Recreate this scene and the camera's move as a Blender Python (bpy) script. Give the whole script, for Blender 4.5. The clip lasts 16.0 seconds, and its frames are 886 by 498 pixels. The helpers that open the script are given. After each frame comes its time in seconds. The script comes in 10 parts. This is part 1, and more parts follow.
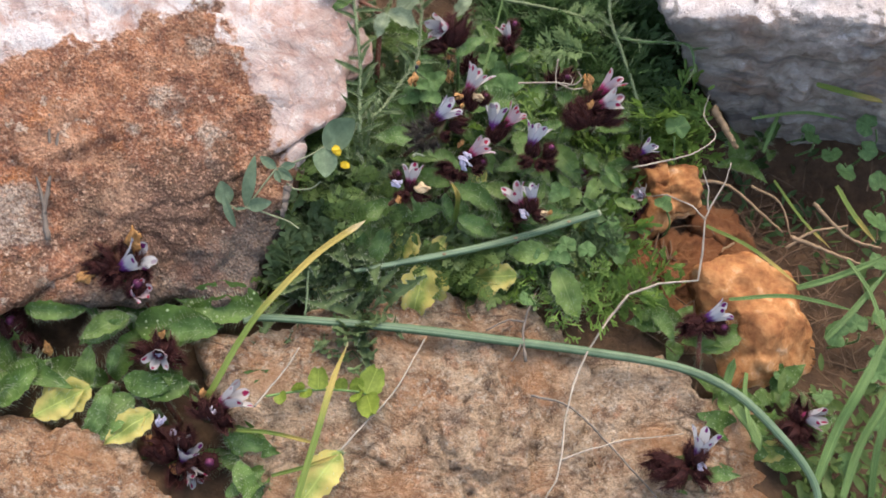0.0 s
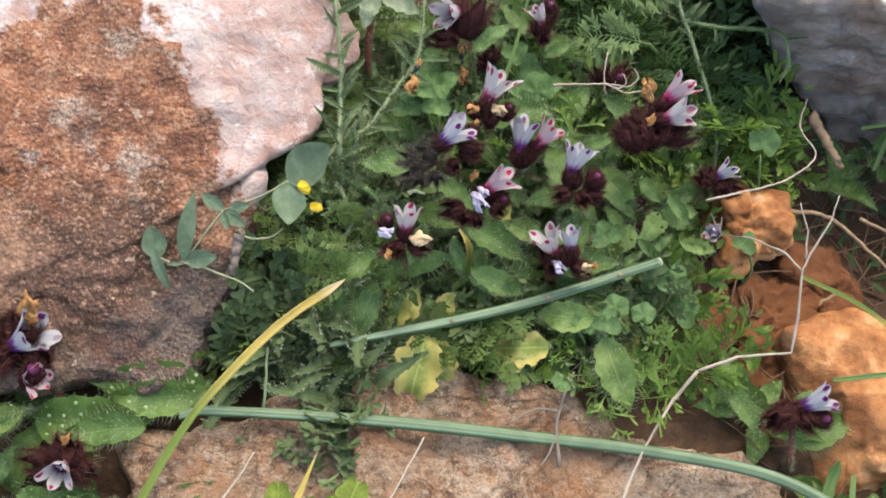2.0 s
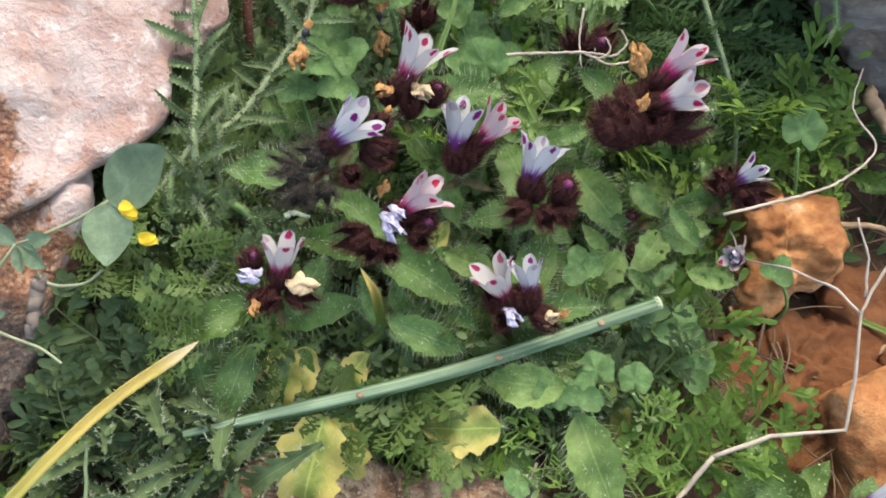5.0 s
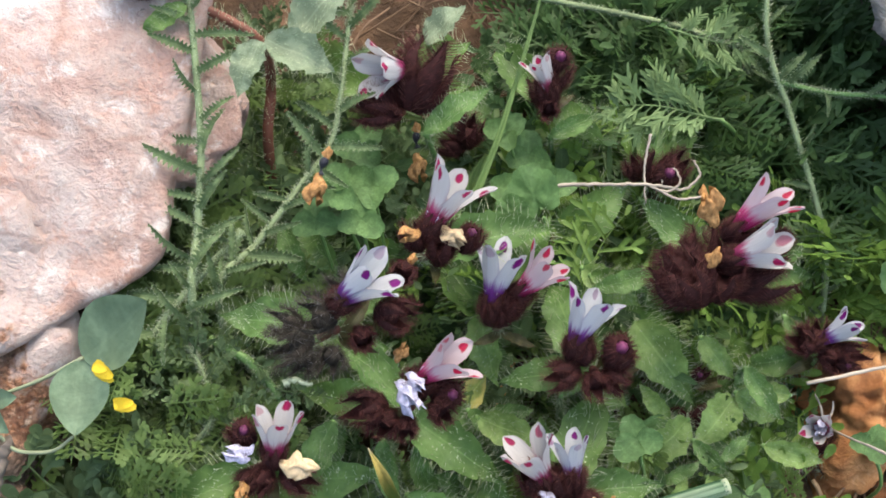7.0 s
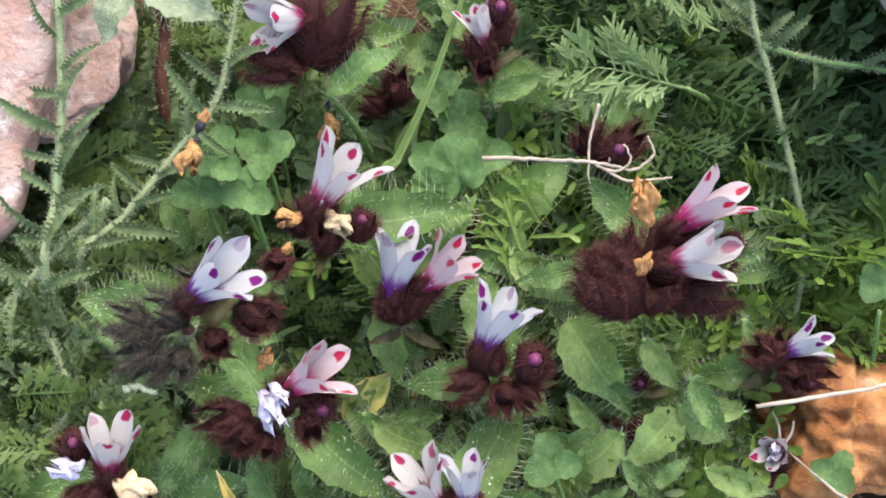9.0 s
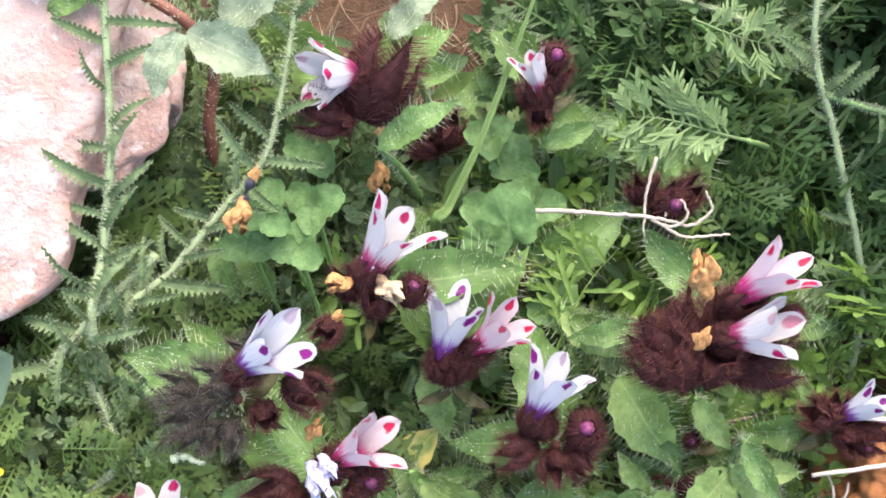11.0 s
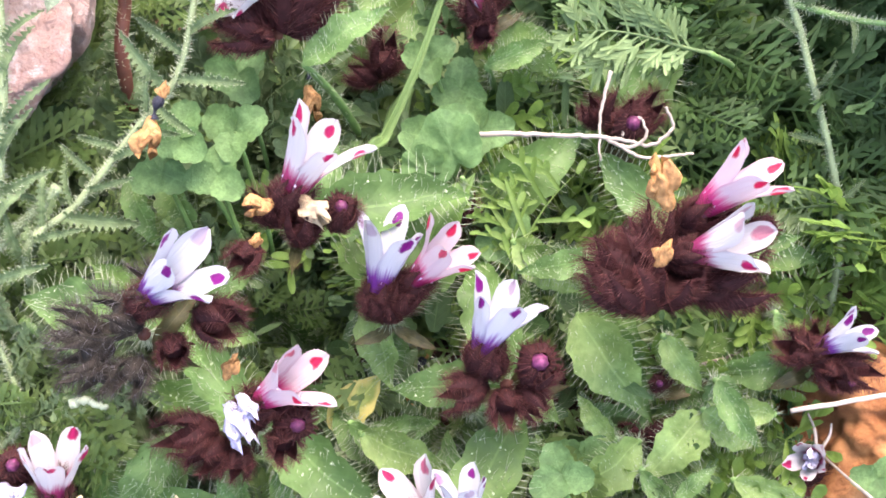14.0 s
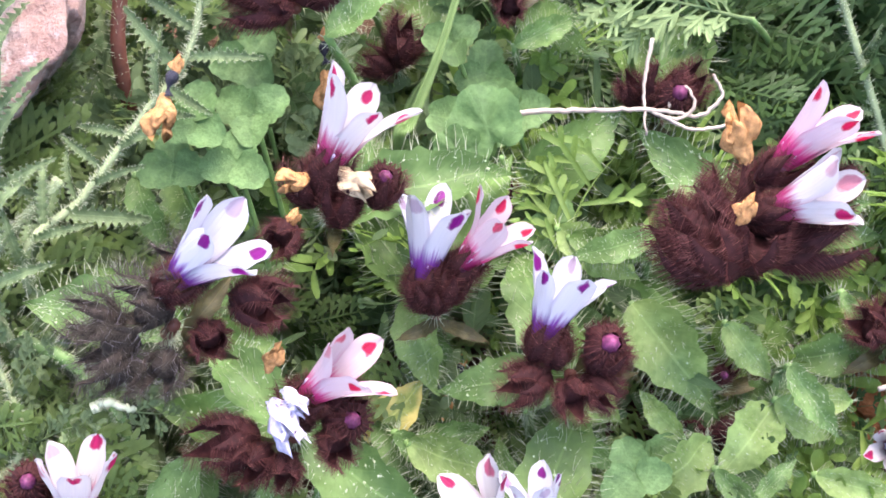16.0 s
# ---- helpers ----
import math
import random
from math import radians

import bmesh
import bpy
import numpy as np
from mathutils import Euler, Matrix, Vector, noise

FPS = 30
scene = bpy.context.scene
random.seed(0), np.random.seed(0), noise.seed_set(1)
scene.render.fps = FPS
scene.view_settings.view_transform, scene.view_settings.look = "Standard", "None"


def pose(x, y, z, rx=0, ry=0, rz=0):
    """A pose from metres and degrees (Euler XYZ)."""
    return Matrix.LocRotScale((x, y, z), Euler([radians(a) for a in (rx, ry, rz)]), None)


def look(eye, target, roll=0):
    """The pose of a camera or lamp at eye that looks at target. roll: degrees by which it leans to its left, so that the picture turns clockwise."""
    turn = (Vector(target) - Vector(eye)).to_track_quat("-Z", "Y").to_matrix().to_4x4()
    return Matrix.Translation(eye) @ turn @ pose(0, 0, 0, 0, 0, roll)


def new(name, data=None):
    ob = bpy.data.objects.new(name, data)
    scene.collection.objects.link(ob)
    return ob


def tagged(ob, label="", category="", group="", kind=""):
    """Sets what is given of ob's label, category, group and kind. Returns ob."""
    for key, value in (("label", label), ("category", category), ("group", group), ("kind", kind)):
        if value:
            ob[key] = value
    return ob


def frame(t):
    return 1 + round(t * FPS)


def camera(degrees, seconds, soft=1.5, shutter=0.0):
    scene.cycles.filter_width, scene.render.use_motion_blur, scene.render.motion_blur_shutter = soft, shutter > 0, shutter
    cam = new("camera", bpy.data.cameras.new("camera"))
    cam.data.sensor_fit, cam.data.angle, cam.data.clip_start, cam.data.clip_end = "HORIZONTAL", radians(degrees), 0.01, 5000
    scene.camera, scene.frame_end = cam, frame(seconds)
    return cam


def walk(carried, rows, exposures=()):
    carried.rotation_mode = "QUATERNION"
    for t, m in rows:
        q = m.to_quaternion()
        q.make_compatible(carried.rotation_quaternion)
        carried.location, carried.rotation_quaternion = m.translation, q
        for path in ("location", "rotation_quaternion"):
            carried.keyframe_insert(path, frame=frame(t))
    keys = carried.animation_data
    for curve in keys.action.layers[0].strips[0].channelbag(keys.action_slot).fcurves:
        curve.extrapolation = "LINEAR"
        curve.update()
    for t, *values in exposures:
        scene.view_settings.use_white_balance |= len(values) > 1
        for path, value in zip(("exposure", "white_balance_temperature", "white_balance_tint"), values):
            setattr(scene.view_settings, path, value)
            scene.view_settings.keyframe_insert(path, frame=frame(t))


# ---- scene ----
cam = camera(40, 16.0, 1.7)
PATH = [
    (0, pose(-0.00595, -0.31067, 0.42607, 34.188, -0.734, -0.673)),
    (0.5, pose(-0.00684, -0.30319, 0.42771, 33.794, -0.872, -0.743)),
    (1, pose(-0.00486, -0.29452, 0.43522, 33.301, -0.653, -0.603)),
    (1.5, pose(2e-05, -0.23836, 0.38169, 32.006, -0.008, -0.003)),
    (2, pose(0.00652, -0.20232, 0.33882, 31.249, 0.621, 0.667)),
    (2.5, pose(0.00918, -0.19169, 0.32637, 31.124, 0.962, 0.89)),
    (3, pose(0.0166, -0.19292, 0.32822, 31.539, 1.23, 0.873)),
    (3.5, pose(0.02847, -0.17183, 0.30831, 31.205, 1.95, 1.268)),
    (3.7, pose(0.03512, -0.16326, 0.2938, 31.222, 2.159, 1.217)),
    (5.8, pose(0.0266, -0.11506, 0.23975, 29.486, 1.116, 0.235)),
    (6, pose(0.02832, -0.11124, 0.23855, 29.6, 1.304, 0.587)),
    (6.5, pose(0.02864, -0.09124, 0.22972, 30.712, 3.473, 3.454)),
    (7, pose(0.03884, -0.08817, 0.22403, 32.385, 3.968, 4.339)),
    (7.5, pose(0.04831, -0.08894, 0.23143, 33.298, 4.233, 6.183)),
    (8, pose(0.05282, -0.07282, 0.2123, 32.459, 4.259, 7.16)),
    (8.2, pose(0.05482, -0.06952, 0.20607, 31.459, 4.346, 7.234)),
    (10.3, pose(0.06976, -0.03697, 0.1992, 26.128, 5.905, 9.784)),
    (10.5, pose(0.06318, -0.03905, 0.20152, 26.195, 5.854, 9.75)),
    (11, pose(0.05774, -0.03852, 0.20528, 26.327, 6.02, 9.818)),
    (11.5, pose(0.04882, -0.03956, 0.2099, 26.564, 6.271, 10.044)),
    (12, pose(0.04952, -0.04419, 0.20817, 26.874, 6.427, 10.049)),
    (12.4, pose(0.06499, -0.04175, 0.19812, 26.882, 6.479, 10.037)),
    (12.5, pose(0.06527, -0.04075, 0.19377, 26.995, 8.231, 10.759)),
    (13, pose(0.06085, -0.03991, 0.18578, 26.917, 7.452, 9.765)),
    (13.5, pose(0.0587, -0.04487, 0.17971, 27.048, 7.628, 9.141)),
    (14, pose(0.06275, -0.04185, 0.18059, 26.85, 5.964, 7.971)),
    (14.5, pose(0.05838, -0.05029, 0.17643, 27.216, 5.601, 7.205)),
    (15, pose(0.0548, -0.04848, 0.16739, 29.838, 4.805, 5.063)),
    (15.5, pose(0.05006, -0.04712, 0.16292, 30.62, 4.942, 4.751)),
    (16, pose(0.04619, -0.04901, 0.15921, 30.725, 4.993, 4.111)),
]
walk(cam, PATH, [(0, 0.1, 6850, 10), (1, 0.16, 6900, 10), (2.5, 0.34, 6900, 9), (3.5, 0.34, 6900, 8), (6, 0.55, 6800, 5), (7, 0.47, 6700, 5), (8.2, 0.44, 6700, 6), (10.3, 1.4, 6600, 13), (11, 1.2, 6600, 13), (11.5, 0.9, 6600, 9), (12, 0.95, 6650, 11), (12.5, 1.2, 6650, 12), (13, 1.36, 6700, 16), (14.5, 1.54, 6500, 21), (16, 1.48, 6350, 23)])

# ---- light: hazy sun high behind, bright soft sky ----
SUN_EL, SUN_AZ = radians(64), radians(25)
world = bpy.data.worlds.new("sky")
world.use_nodes = True
scene.world = world
wn = world.node_tree
sky = wn.nodes.new("ShaderNodeTexSky")
sky.sky_type, sky.sun_disc, sky.sun_elevation, sky.sun_rotation = "NISHITA", False, SUN_EL, SUN_AZ
sky.dust_density, sky.ozone_density = 4.0, 0.6
wn.links.new(sky.outputs[0], wn.nodes["Background"].inputs[0])
wn.nodes["Background"].inputs[1].default_value = 0.52
sun = new("sun", bpy.data.lights.new("sun", "SUN"))
sun.data.energy, sun.data.angle, sun.data.color = 1.38, radians(45), (1.0, 0.93, 0.81)
sun.matrix_world = look((math.sin(SUN_AZ) * math.cos(SUN_EL), math.cos(SUN_AZ) * math.cos(SUN_EL), math.sin(SUN_EL)), (0, 0, 0))


# ---- materials ----
class Nodes:
    """A short way to wire a material."""

    def __init__(self, name):
        self.m = bpy.data.materials.new(name)
        self.m.use_nodes = True
        self.t = self.m.node_tree
        self.bsdf = self.t.nodes["Principled BSDF"]
        self.out = self.t.nodes["Material Output"]

    def put(self, sock, v):
        if isinstance(v, bpy.types.NodeSocket):
            self.t.links.new(v, sock)
        elif isinstance(v, (tuple, list)) and sock.type == "RGBA" and len(v) == 3:
            sock.default_value = (*v, 1)
        else:
            sock.default_value = v

    def node(self, kind, out=0, **ins):
        n = self.t.nodes.new(kind)
        for k, v in ins.items():
            if k.startswith("p_"):
                n.operation = v
            else:
                self.put(n.inputs[int(k[1:]) if k[0] == "i" and k[1:].isdigit() else k], v)
        return n.outputs[out]

    def coord(self, what="Object"):
        return self.t.nodes.new("ShaderNodeTexCoord").outputs[what]

    def rand(self):
        return self.t.nodes.new("ShaderNodeObjectInfo").outputs["Random"]

    def isle(self):
        return self.t.nodes.new("ShaderNodeNewGeometry").outputs["Random Per Island"]

    def noise(self, vec, scale, detail=4, rough=0.55, out=0):
        n = self.t.nodes.new("ShaderNodeTexNoise")
        self.put(n.inputs["Vector"], vec)
        n.inputs["Scale"].default_value, n.inputs["Detail"].default_value, n.inputs["Roughness"].default_value = scale, detail, rough
        return n.outputs[out]

    def cells(self, vec, scale, feature="F1", out=0):
        n = self.t.nodes.new("ShaderNodeTexVoronoi")
        n.feature = feature
        self.put(n.inputs["Vector"], vec)
        n.inputs["Scale"].default_value = scale
        return n.outputs[out]

    def ramp(self, fac, *stops):
        n = self.t.nodes.new("ShaderNodeValToRGB")
        self.put(n.inputs[0], fac)
        e = n.color_ramp.elements
        while len(e) < len(stops):
            e.new(0.5)
        for el, (pos, col) in zip(e, stops):
            el.position = pos
            el.color = (*col, 1) if isinstance(col, tuple) else (col, col, col, 1)
        return n.outputs[0]

    def mix(self, fac, a, b, blend="MIX"):
        n = self.t.nodes.new("ShaderNodeMix")
        n.data_type, n.blend_type = "RGBA", blend
        self.put(n.inputs[0], fac), self.put(n.inputs[6], a), self.put(n.inputs[7], b)
        return n.outputs[2]

    def math(self, op, a, b=0.0, c=0.0):
        n = self.t.nodes.new("ShaderNodeMath")
        n.operation = op
        self.put(n.inputs[0], a), self.put(n.inputs[1], b), self.put(n.inputs[2], c)
        return n.outputs[0]

    def split(self, vec):
        n = self.t.nodes.new("ShaderNodeSeparateXYZ")
        self.put(n.inputs[0], vec)
        return n.outputs

    def dot(self, vec, v):
        n = self.t.nodes.new("ShaderNodeVectorMath")
        n.operation = "DOT_PRODUCT"
        self.put(n.inputs[0], vec)
        n.inputs[1].default_value = v
        return n.outputs["Value"]

    def bump(self, height, dist, strength=1.0, normal=None):
        n = self.t.nodes.new("ShaderNodeBump")
        n.inputs["Strength"].default_value, n.inputs["Distance"].default_value = strength, dist
        self.put(n.inputs["Height"], height)
        if normal is not None:
            self.put(n.inputs["Normal"], normal)
        return n.outputs[0]

    def done(self, col, rough=0.6, normal=None, spec=0.4, thin=0.0, thin_col=None):
        b = self.bsdf
        self.put(b.inputs["Base Color"], col), self.put(b.inputs["Roughness"], rough)
        b.inputs["Specular IOR Level"].default_value = spec
        if normal is not None:
            self.put(b.inputs["Normal"], normal)
        if thin:
            tr = self.t.nodes.new("ShaderNodeBsdfTranslucent")
            self.put(tr.inputs[0], thin_col if thin_col is not None else col)
            mx = self.t.nodes.new("ShaderNodeMixShader")
            mx.inputs[0].default_value = thin
            self.t.links.new(b.outputs[0], mx.inputs[1])
            self.t.links.new(tr.outputs[0], mx.inputs[2])
            self.t.links.new(mx.outputs[0], self.out.inputs[0])
        return self.m


def plain(name, col, rough=0.6, var=0.25, scale=300.0, thin=0.0, spec=0.3, relief=0.0002):
    """A simple organic surface with mottling at two scales."""
    n = Nodes(name)
    c = n.coord()
    f = n.noise(c, scale, 5)
    g = n.noise(c, scale * 0.15, 3)
    dark = tuple(v * (1 - var) for v in col)
    light = tuple(min(1, v * (1 + var)) for v in col)
    k = n.mix(n.ramp(f, (0.3, 0.0), (0.7, 1.0)), dark, light)
    k = n.mix(n.math("MULTIPLY", n.ramp(g, (0.35, 0.0), (0.7, 1.0)), 0.4), k, dark)
    k = n.mix(n.math("MULTIPLY", n.rand(), 0.35), k, dark)
    return n.done(k, rough, n.bump(f, relief, 0.6), spec, thin)


def leaf_material(name, dark, light, old=None, old_at=1.1, gloss=0.5, thin=0.4, isle=False, veins=1.0):
    """Green blade: light midrib and side veins, mottled, yellowing from the edge where old is given. Single leaves are of unit length; isle: many leaves in metres."""
    n = Nodes(name)
    u, v, _ = n.split(n.coord("UV"))
    c = n.coord()
    if not isle:
        shift = n.node("ShaderNodeCombineXYZ", i0=n.math("MULTIPLY", n.rand(), 37.0), i1=n.math("MULTIPLY", n.rand(), 11.0))
        c = n.node("ShaderNodeVectorMath", i0=c, i1=shift, p_operation="ADD")
    grow = 1.0 if isle else 0.05
    f = n.noise(c, 260 * grow, 6, 0.6)
    big = n.noise(c, 60 * grow, 3)
    k = n.mix(n.ramp(f, (0.3, 0.0), (0.72, 1.0)), dark, light)
    k = n.mix(n.math("MULTIPLY", n.isle() if isle else n.rand(), 0.5), k, tuple(x * 0.65 for x in dark))
    k = n.mix(n.ramp(big, (0.35, 0.45), (0.55, 0.0)), k, tuple(x * 0.6 for x in dark))
    side = n.math("ABSOLUTE", n.math("SUBTRACT", u, 0.5))
    rib = n.math("LESS_THAN", side, 0.022)
    bent = n.math("ADD", v, n.math("MULTIPLY", n.math("SUBTRACT", big, 0.5), 0.12))
    slant = n.math("SINE", n.math("MULTIPLY", n.math("SUBTRACT", bent, n.math("MULTIPLY", side, 0.55)), 40.0))
    vein = n.ramp(slant, (0.84, 0.0), (1.0, 1.0))
    vein = n.math("MAXIMUM", rib, n.math("MULTIPLY", vein, 0.22))
    pale = tuple(min(1, x * 1.4 + 0.015) for x in light)
    k = n.mix(n.math("MULTIPLY", vein, 0.4 * veins), k, pale)
    k = n.mix(n.ramp(big, (0.52, 0.0), (0.7, 0.3)), k, pale)
    if old:
        m = n.math("ADD", n.math("MULTIPLY", side, 1.2), n.math("MULTIPLY", big, 1.0))
        k = n.mix(n.ramp(m, (old_at - 0.3, 0.0), (old_at, 1.0)), k, old)
        edge = n.math("ADD", n.math("MULTIPLY", side, 2.0), n.math("MULTIPLY", n.noise(c, 130 * grow, 3), 0.7))
        k = n.mix(n.ramp(edge, (1.18, 0.0), (1.24, 1.0)), k, (0.16, 0.06, 0.02))
    h = n.math("ADD", n.math("MULTIPLY", f, 0.6), n.math("MULTIPLY", vein, -0.5 * veins))
    return n.done(k, n.ramp(f, (0.3, gloss - 0.12), (0.7, gloss + 0.12)), n.bump(h, 0.0011 if isle else 0.0004, 0.9), 0.3, thin)


def petal_material(name, body, tip, spot, base):
    """Corolla lobe of unit length: pale, one dark blotch near its tip, streaks running up from a coloured throat."""
    n = Nodes(name)
    u, v, _ = n.split(n.coord("UV"))
    c = n.coord()
    wob = n.math("MULTIPLY", n.math("SUBTRACT", n.noise(n.node("ShaderNodeVectorMath", i0=c, i1=n.node("ShaderNodeCombineXYZ", i0=n.math("MULTIPLY", n.rand(), 50.0)), p_operation="ADD"), 9, 4), 0.5), 1.6)
    du = n.math("DIVIDE", n.math("SUBTRACT", u, n.math("ADD", 0.42, n.math("MULTIPLY", n.rand(), 0.16))), n.math("ADD", 0.16, n.math("MULTIPLY", n.rand(), 0.15)))
    dv = n.math("DIVIDE", n.math("SUBTRACT", v, n.math("ADD", 0.82, n.math("MULTIPLY", n.math("FRACT", n.math("MULTIPLY", n.rand(), 3.7)), 0.1))), n.math("ADD", 0.08, n.math("MULTIPLY", n.math("FRACT", n.math("MULTIPLY", n.rand(), 7.3)), 0.07)))
    rr = n.math("ADD", n.math("ADD", n.math("MULTIPLY", du, du), n.math("MULTIPLY", dv, dv)), wob)
    mask = n.math("MULTIPLY", n.ramp(rr, (0.55, 1.0), (1.1, 0.0)), n.ramp(n.math("FRACT", n.math("MULTIPLY", n.rand(), 5.1)), (0.1, 0.3), (0.3, 1.0)))
    k = n.mix(n.ramp(v, (0.3, 0.0), (0.8, 1.0)), body, tip)
    streak = n.noise(n.node("ShaderNodeCombineXYZ", i0=n.math("MULTIPLY", u, 9.0), i1=n.math("MULTIPLY", v, 1.5), i2=n.math("MULTIPLY", n.rand(), 20.0)), 1.0, 4)
    k = n.mix(n.math("MULTIPLY", n.ramp(streak, (0.45, 0.0), (0.75, 1.0)), 0.5), k, body)
    throat = n.math("SUBTRACT", v, n.math("MULTIPLY", n.math("SUBTRACT", streak, 0.3), 0.5))
    k = n.mix(n.ramp(throat, (0.14, 0.97), (0.22, 0.6), (0.33, 0.0)), k, base)
    edge = n.math("ABSOLUTE", n.math("SUBTRACT", u, 0.5))
    k = n.mix(n.math("MULTIPLY", n.ramp(edge, (0.4, 0.0), (0.5, 1.0)), n.ramp(v, (0.2, 0.55), (0.7, 0.12))), k, base)
    halo = n.math("MULTIPLY", n.ramp(rr, (0.9, 0.3), (3.0, 0.0)), 0.6)
    k = n.mix(halo, k, spot)
    k = n.mix(mask, k, n.mix(n.ramp(streak, (0.4, 0.0), (0.6, 0.6)), spot, tuple(x * 0.5 for x in spot)))
    return n.done(k, 0.55, n.bump(streak, 0.0003, 0.6), 0.25, 0.35)


def rock_material(name, parts):
    """Limestone: parts lists grain colours dark to light; crust and cracks come on top."""
    n = Nodes(name)
    c = n.coord()
    warp = n.node("ShaderNodeVectorMath", i0=c, i1=n.node("ShaderNodeVectorMath", i0=n.noise(c, 30, 4, out=1), i1=(0.012, 0.012, 0.012), p_operation="MULTIPLY"), p_operation="ADD")
    f = n.noise(warp, 95, 9, 0.68)
    g = n.noise(warp, 22, 6, 0.6)
    fine = n.noise(c, 700, 6, 0.7)
    stops = [(0.28 + 0.44 * i / (len(parts) - 1), p) for i, p in enumerate(parts)]
    k = n.ramp(f, *stops)
    return n, c, warp, f, g, fine, k


def big_rock_material():
    """Pale pink limestone with a rust-brown weathered crust over one broken face."""
    n, c, warp, f, g, fine, k = rock_material("pink_limestone", [(0.26, 0.14, 0.115), (0.35, 0.235, 0.2), (0.41, 0.315, 0.275), (0.47, 0.4, 0.365)])
    white = n.mix(n.ramp(g, (0.42, 0.0), (0.66, 0.8)), k, (0.51, 0.44, 0.41))
    far = n.math("ADD", n.dot(c, (0.8, -0.55, 0.0)), n.math("MULTIPLY", n.math("SUBTRACT", g, 0.5), 0.03))
    white = n.mix(n.ramp(n.math("ADD", n.math("MULTIPLY", far, 30.0), 0.5 - 30.0 * FRESH_EDGE), (0.2, 0.9), (0.8, 0.0)), white, (0.62, 0.585, 0.57))
    white = n.mix(n.ramp(fine, (0.34, 0.45), (0.5, 0.0)), white, (0.5, 0.32, 0.26))
    white = n.mix(n.ramp(n.noise(warp, 55, 6, 0.65), (0.5, 0.0), (0.62, 0.7)), white, (0.38, 0.225, 0.175))
    white = n.mix(n.ramp(n.noise(warp, 120, 7, 0.7), (0.56, 0.0), (0.66, 0.8)), white, (0.62, 0.56, 0.525))
    white = n.mix(n.ramp(n.noise(warp, 85, 7, 0.75), (0.36, 0.7), (0.45, 0.0)), white, (0.42, 0.23, 0.17))
    vein = n.cells(warp, 34, "DISTANCE_TO_EDGE")
    white = n.mix(n.math("MULTIPLY", n.ramp(vein, (0.0, 1.0), (0.025, 0.0)), n.ramp(g, (0.5, 0.0), (0.6, 0.5))), white, (0.36, 0.2, 0.15))
    crack = n.cells(warp, 15, "DISTANCE_TO_EDGE")
    white = n.mix(n.math("MULTIPLY", n.ramp(crack, (0.004, 1.0), (0.014, 0.0)), n.ramp(n.noise(c, 40, 3), (0.42, 0.0), (0.54, 0.75))), white, (0.33, 0.2, 0.16))
    brown = n.ramp(f, (0.25, (0.06, 0.035, 0.028)), (0.4, (0.27, 0.12, 0.075)), (0.54, (0.48, 0.23, 0.13)), (0.74, (0.66, 0.42, 0.3)))
    brown = n.mix(n.ramp(n.noise(c, 45, 5, 0.7), (0.54, 0.0), (0.68, 1.0)), brown, (0.52, 0.2, 0.06))
    brown = n.mix(n.ramp(n.noise(c, 28, 6, 0.7), (0.56, 0.0), (0.66, 1.0)), brown, (0.1, 0.085, 0.075))
    grit = n.cells(c, 420)
    brown = n.mix(n.ramp(n.math("MULTIPLY", grit, n.ramp(fine, (0.3, 1.6), (0.7, 0.8))), (0.1, 0.55), (0.2, 0.0)), brown, (0.5, 0.36, 0.29))
    lichen = n.math("MULTIPLY", n.ramp(n.noise(warp, 62, 6, 0.65), (0.61, 0.0), (0.66, 1.0)), n.ramp(fine, (0.35, 0.2), (0.6, 1.0)))
    brown = n.mix(lichen, brown, (0.62, 0.58, 0.52))
    # dark patches: some moss, others shade low on the rock put into colour
    for spot, size in MOSS_AND_SHADE:
        away = n.t.nodes.new("ShaderNodeVectorMath")
        away.operation = "DISTANCE"
        n.put(away.inputs[0], c)
        away.inputs[1].default_value = spot
        near = n.math("SUBTRACT", n.math("ADD", away.outputs["Value"], n.math("MULTIPLY", n.math("SUBTRACT", n.noise(c, 60, 7, 0.75), 0.5), 0.06)), size)
        brown = n.mix(n.ramp(n.math("ADD", n.math("MULTIPLY", near, 60.0), 0.5), (0.1, 0.75), (0.9, 0.0)), brown, (0.085, 0.06, 0.04))
    edge = n.math("MULTIPLY", n.math("SUBTRACT", n.noise(c, 130, 6, 0.7), 0.5), 0.022)
    for spot, size in LICHEN:
        away = n.t.nodes.new("ShaderNodeVectorMath")
        away.operation = "DISTANCE"
        n.put(away.inputs[0], c)
        away.inputs[1].default_value = spot
        near = n.math("SUBTRACT", n.math("ADD", away.outputs["Value"], edge), size)
        brown = n.mix(n.ramp(n.math("ADD", n.math("MULTIPLY", near, 200.0), 0.5), (0.2, 0.9), (0.8, 0.0)), brown, n.mix(n.ramp(fine, (0.4, 0.0), (0.6, 1.0)), (0.32, 0.265, 0.22), (0.63, 0.59, 0.54)))
    brown = n.mix(n.ramp(fine, (0.36, 0.45), (0.5, 0.0)), brown, (0.1, 0.05, 0.035))
    brown = n.mix(n.ramp(n.noise(c, 380, 5, 0.7), (0.54, 0.0), (0.64, 0.9)), brown, (0.62, 0.43, 0.33))
    brown = n.mix(n.ramp(n.noise(c, 900, 3, 0.6), (0.62, 0.0), (0.7, 0.7)), brown, (0.7, 0.56, 0.46))
    brown = n.mix(n.ramp(n.noise(warp, 17, 5, 0.6), (0.5, 0.0), (0.64, 0.5)), brown, (0.2, 0.12, 0.1))
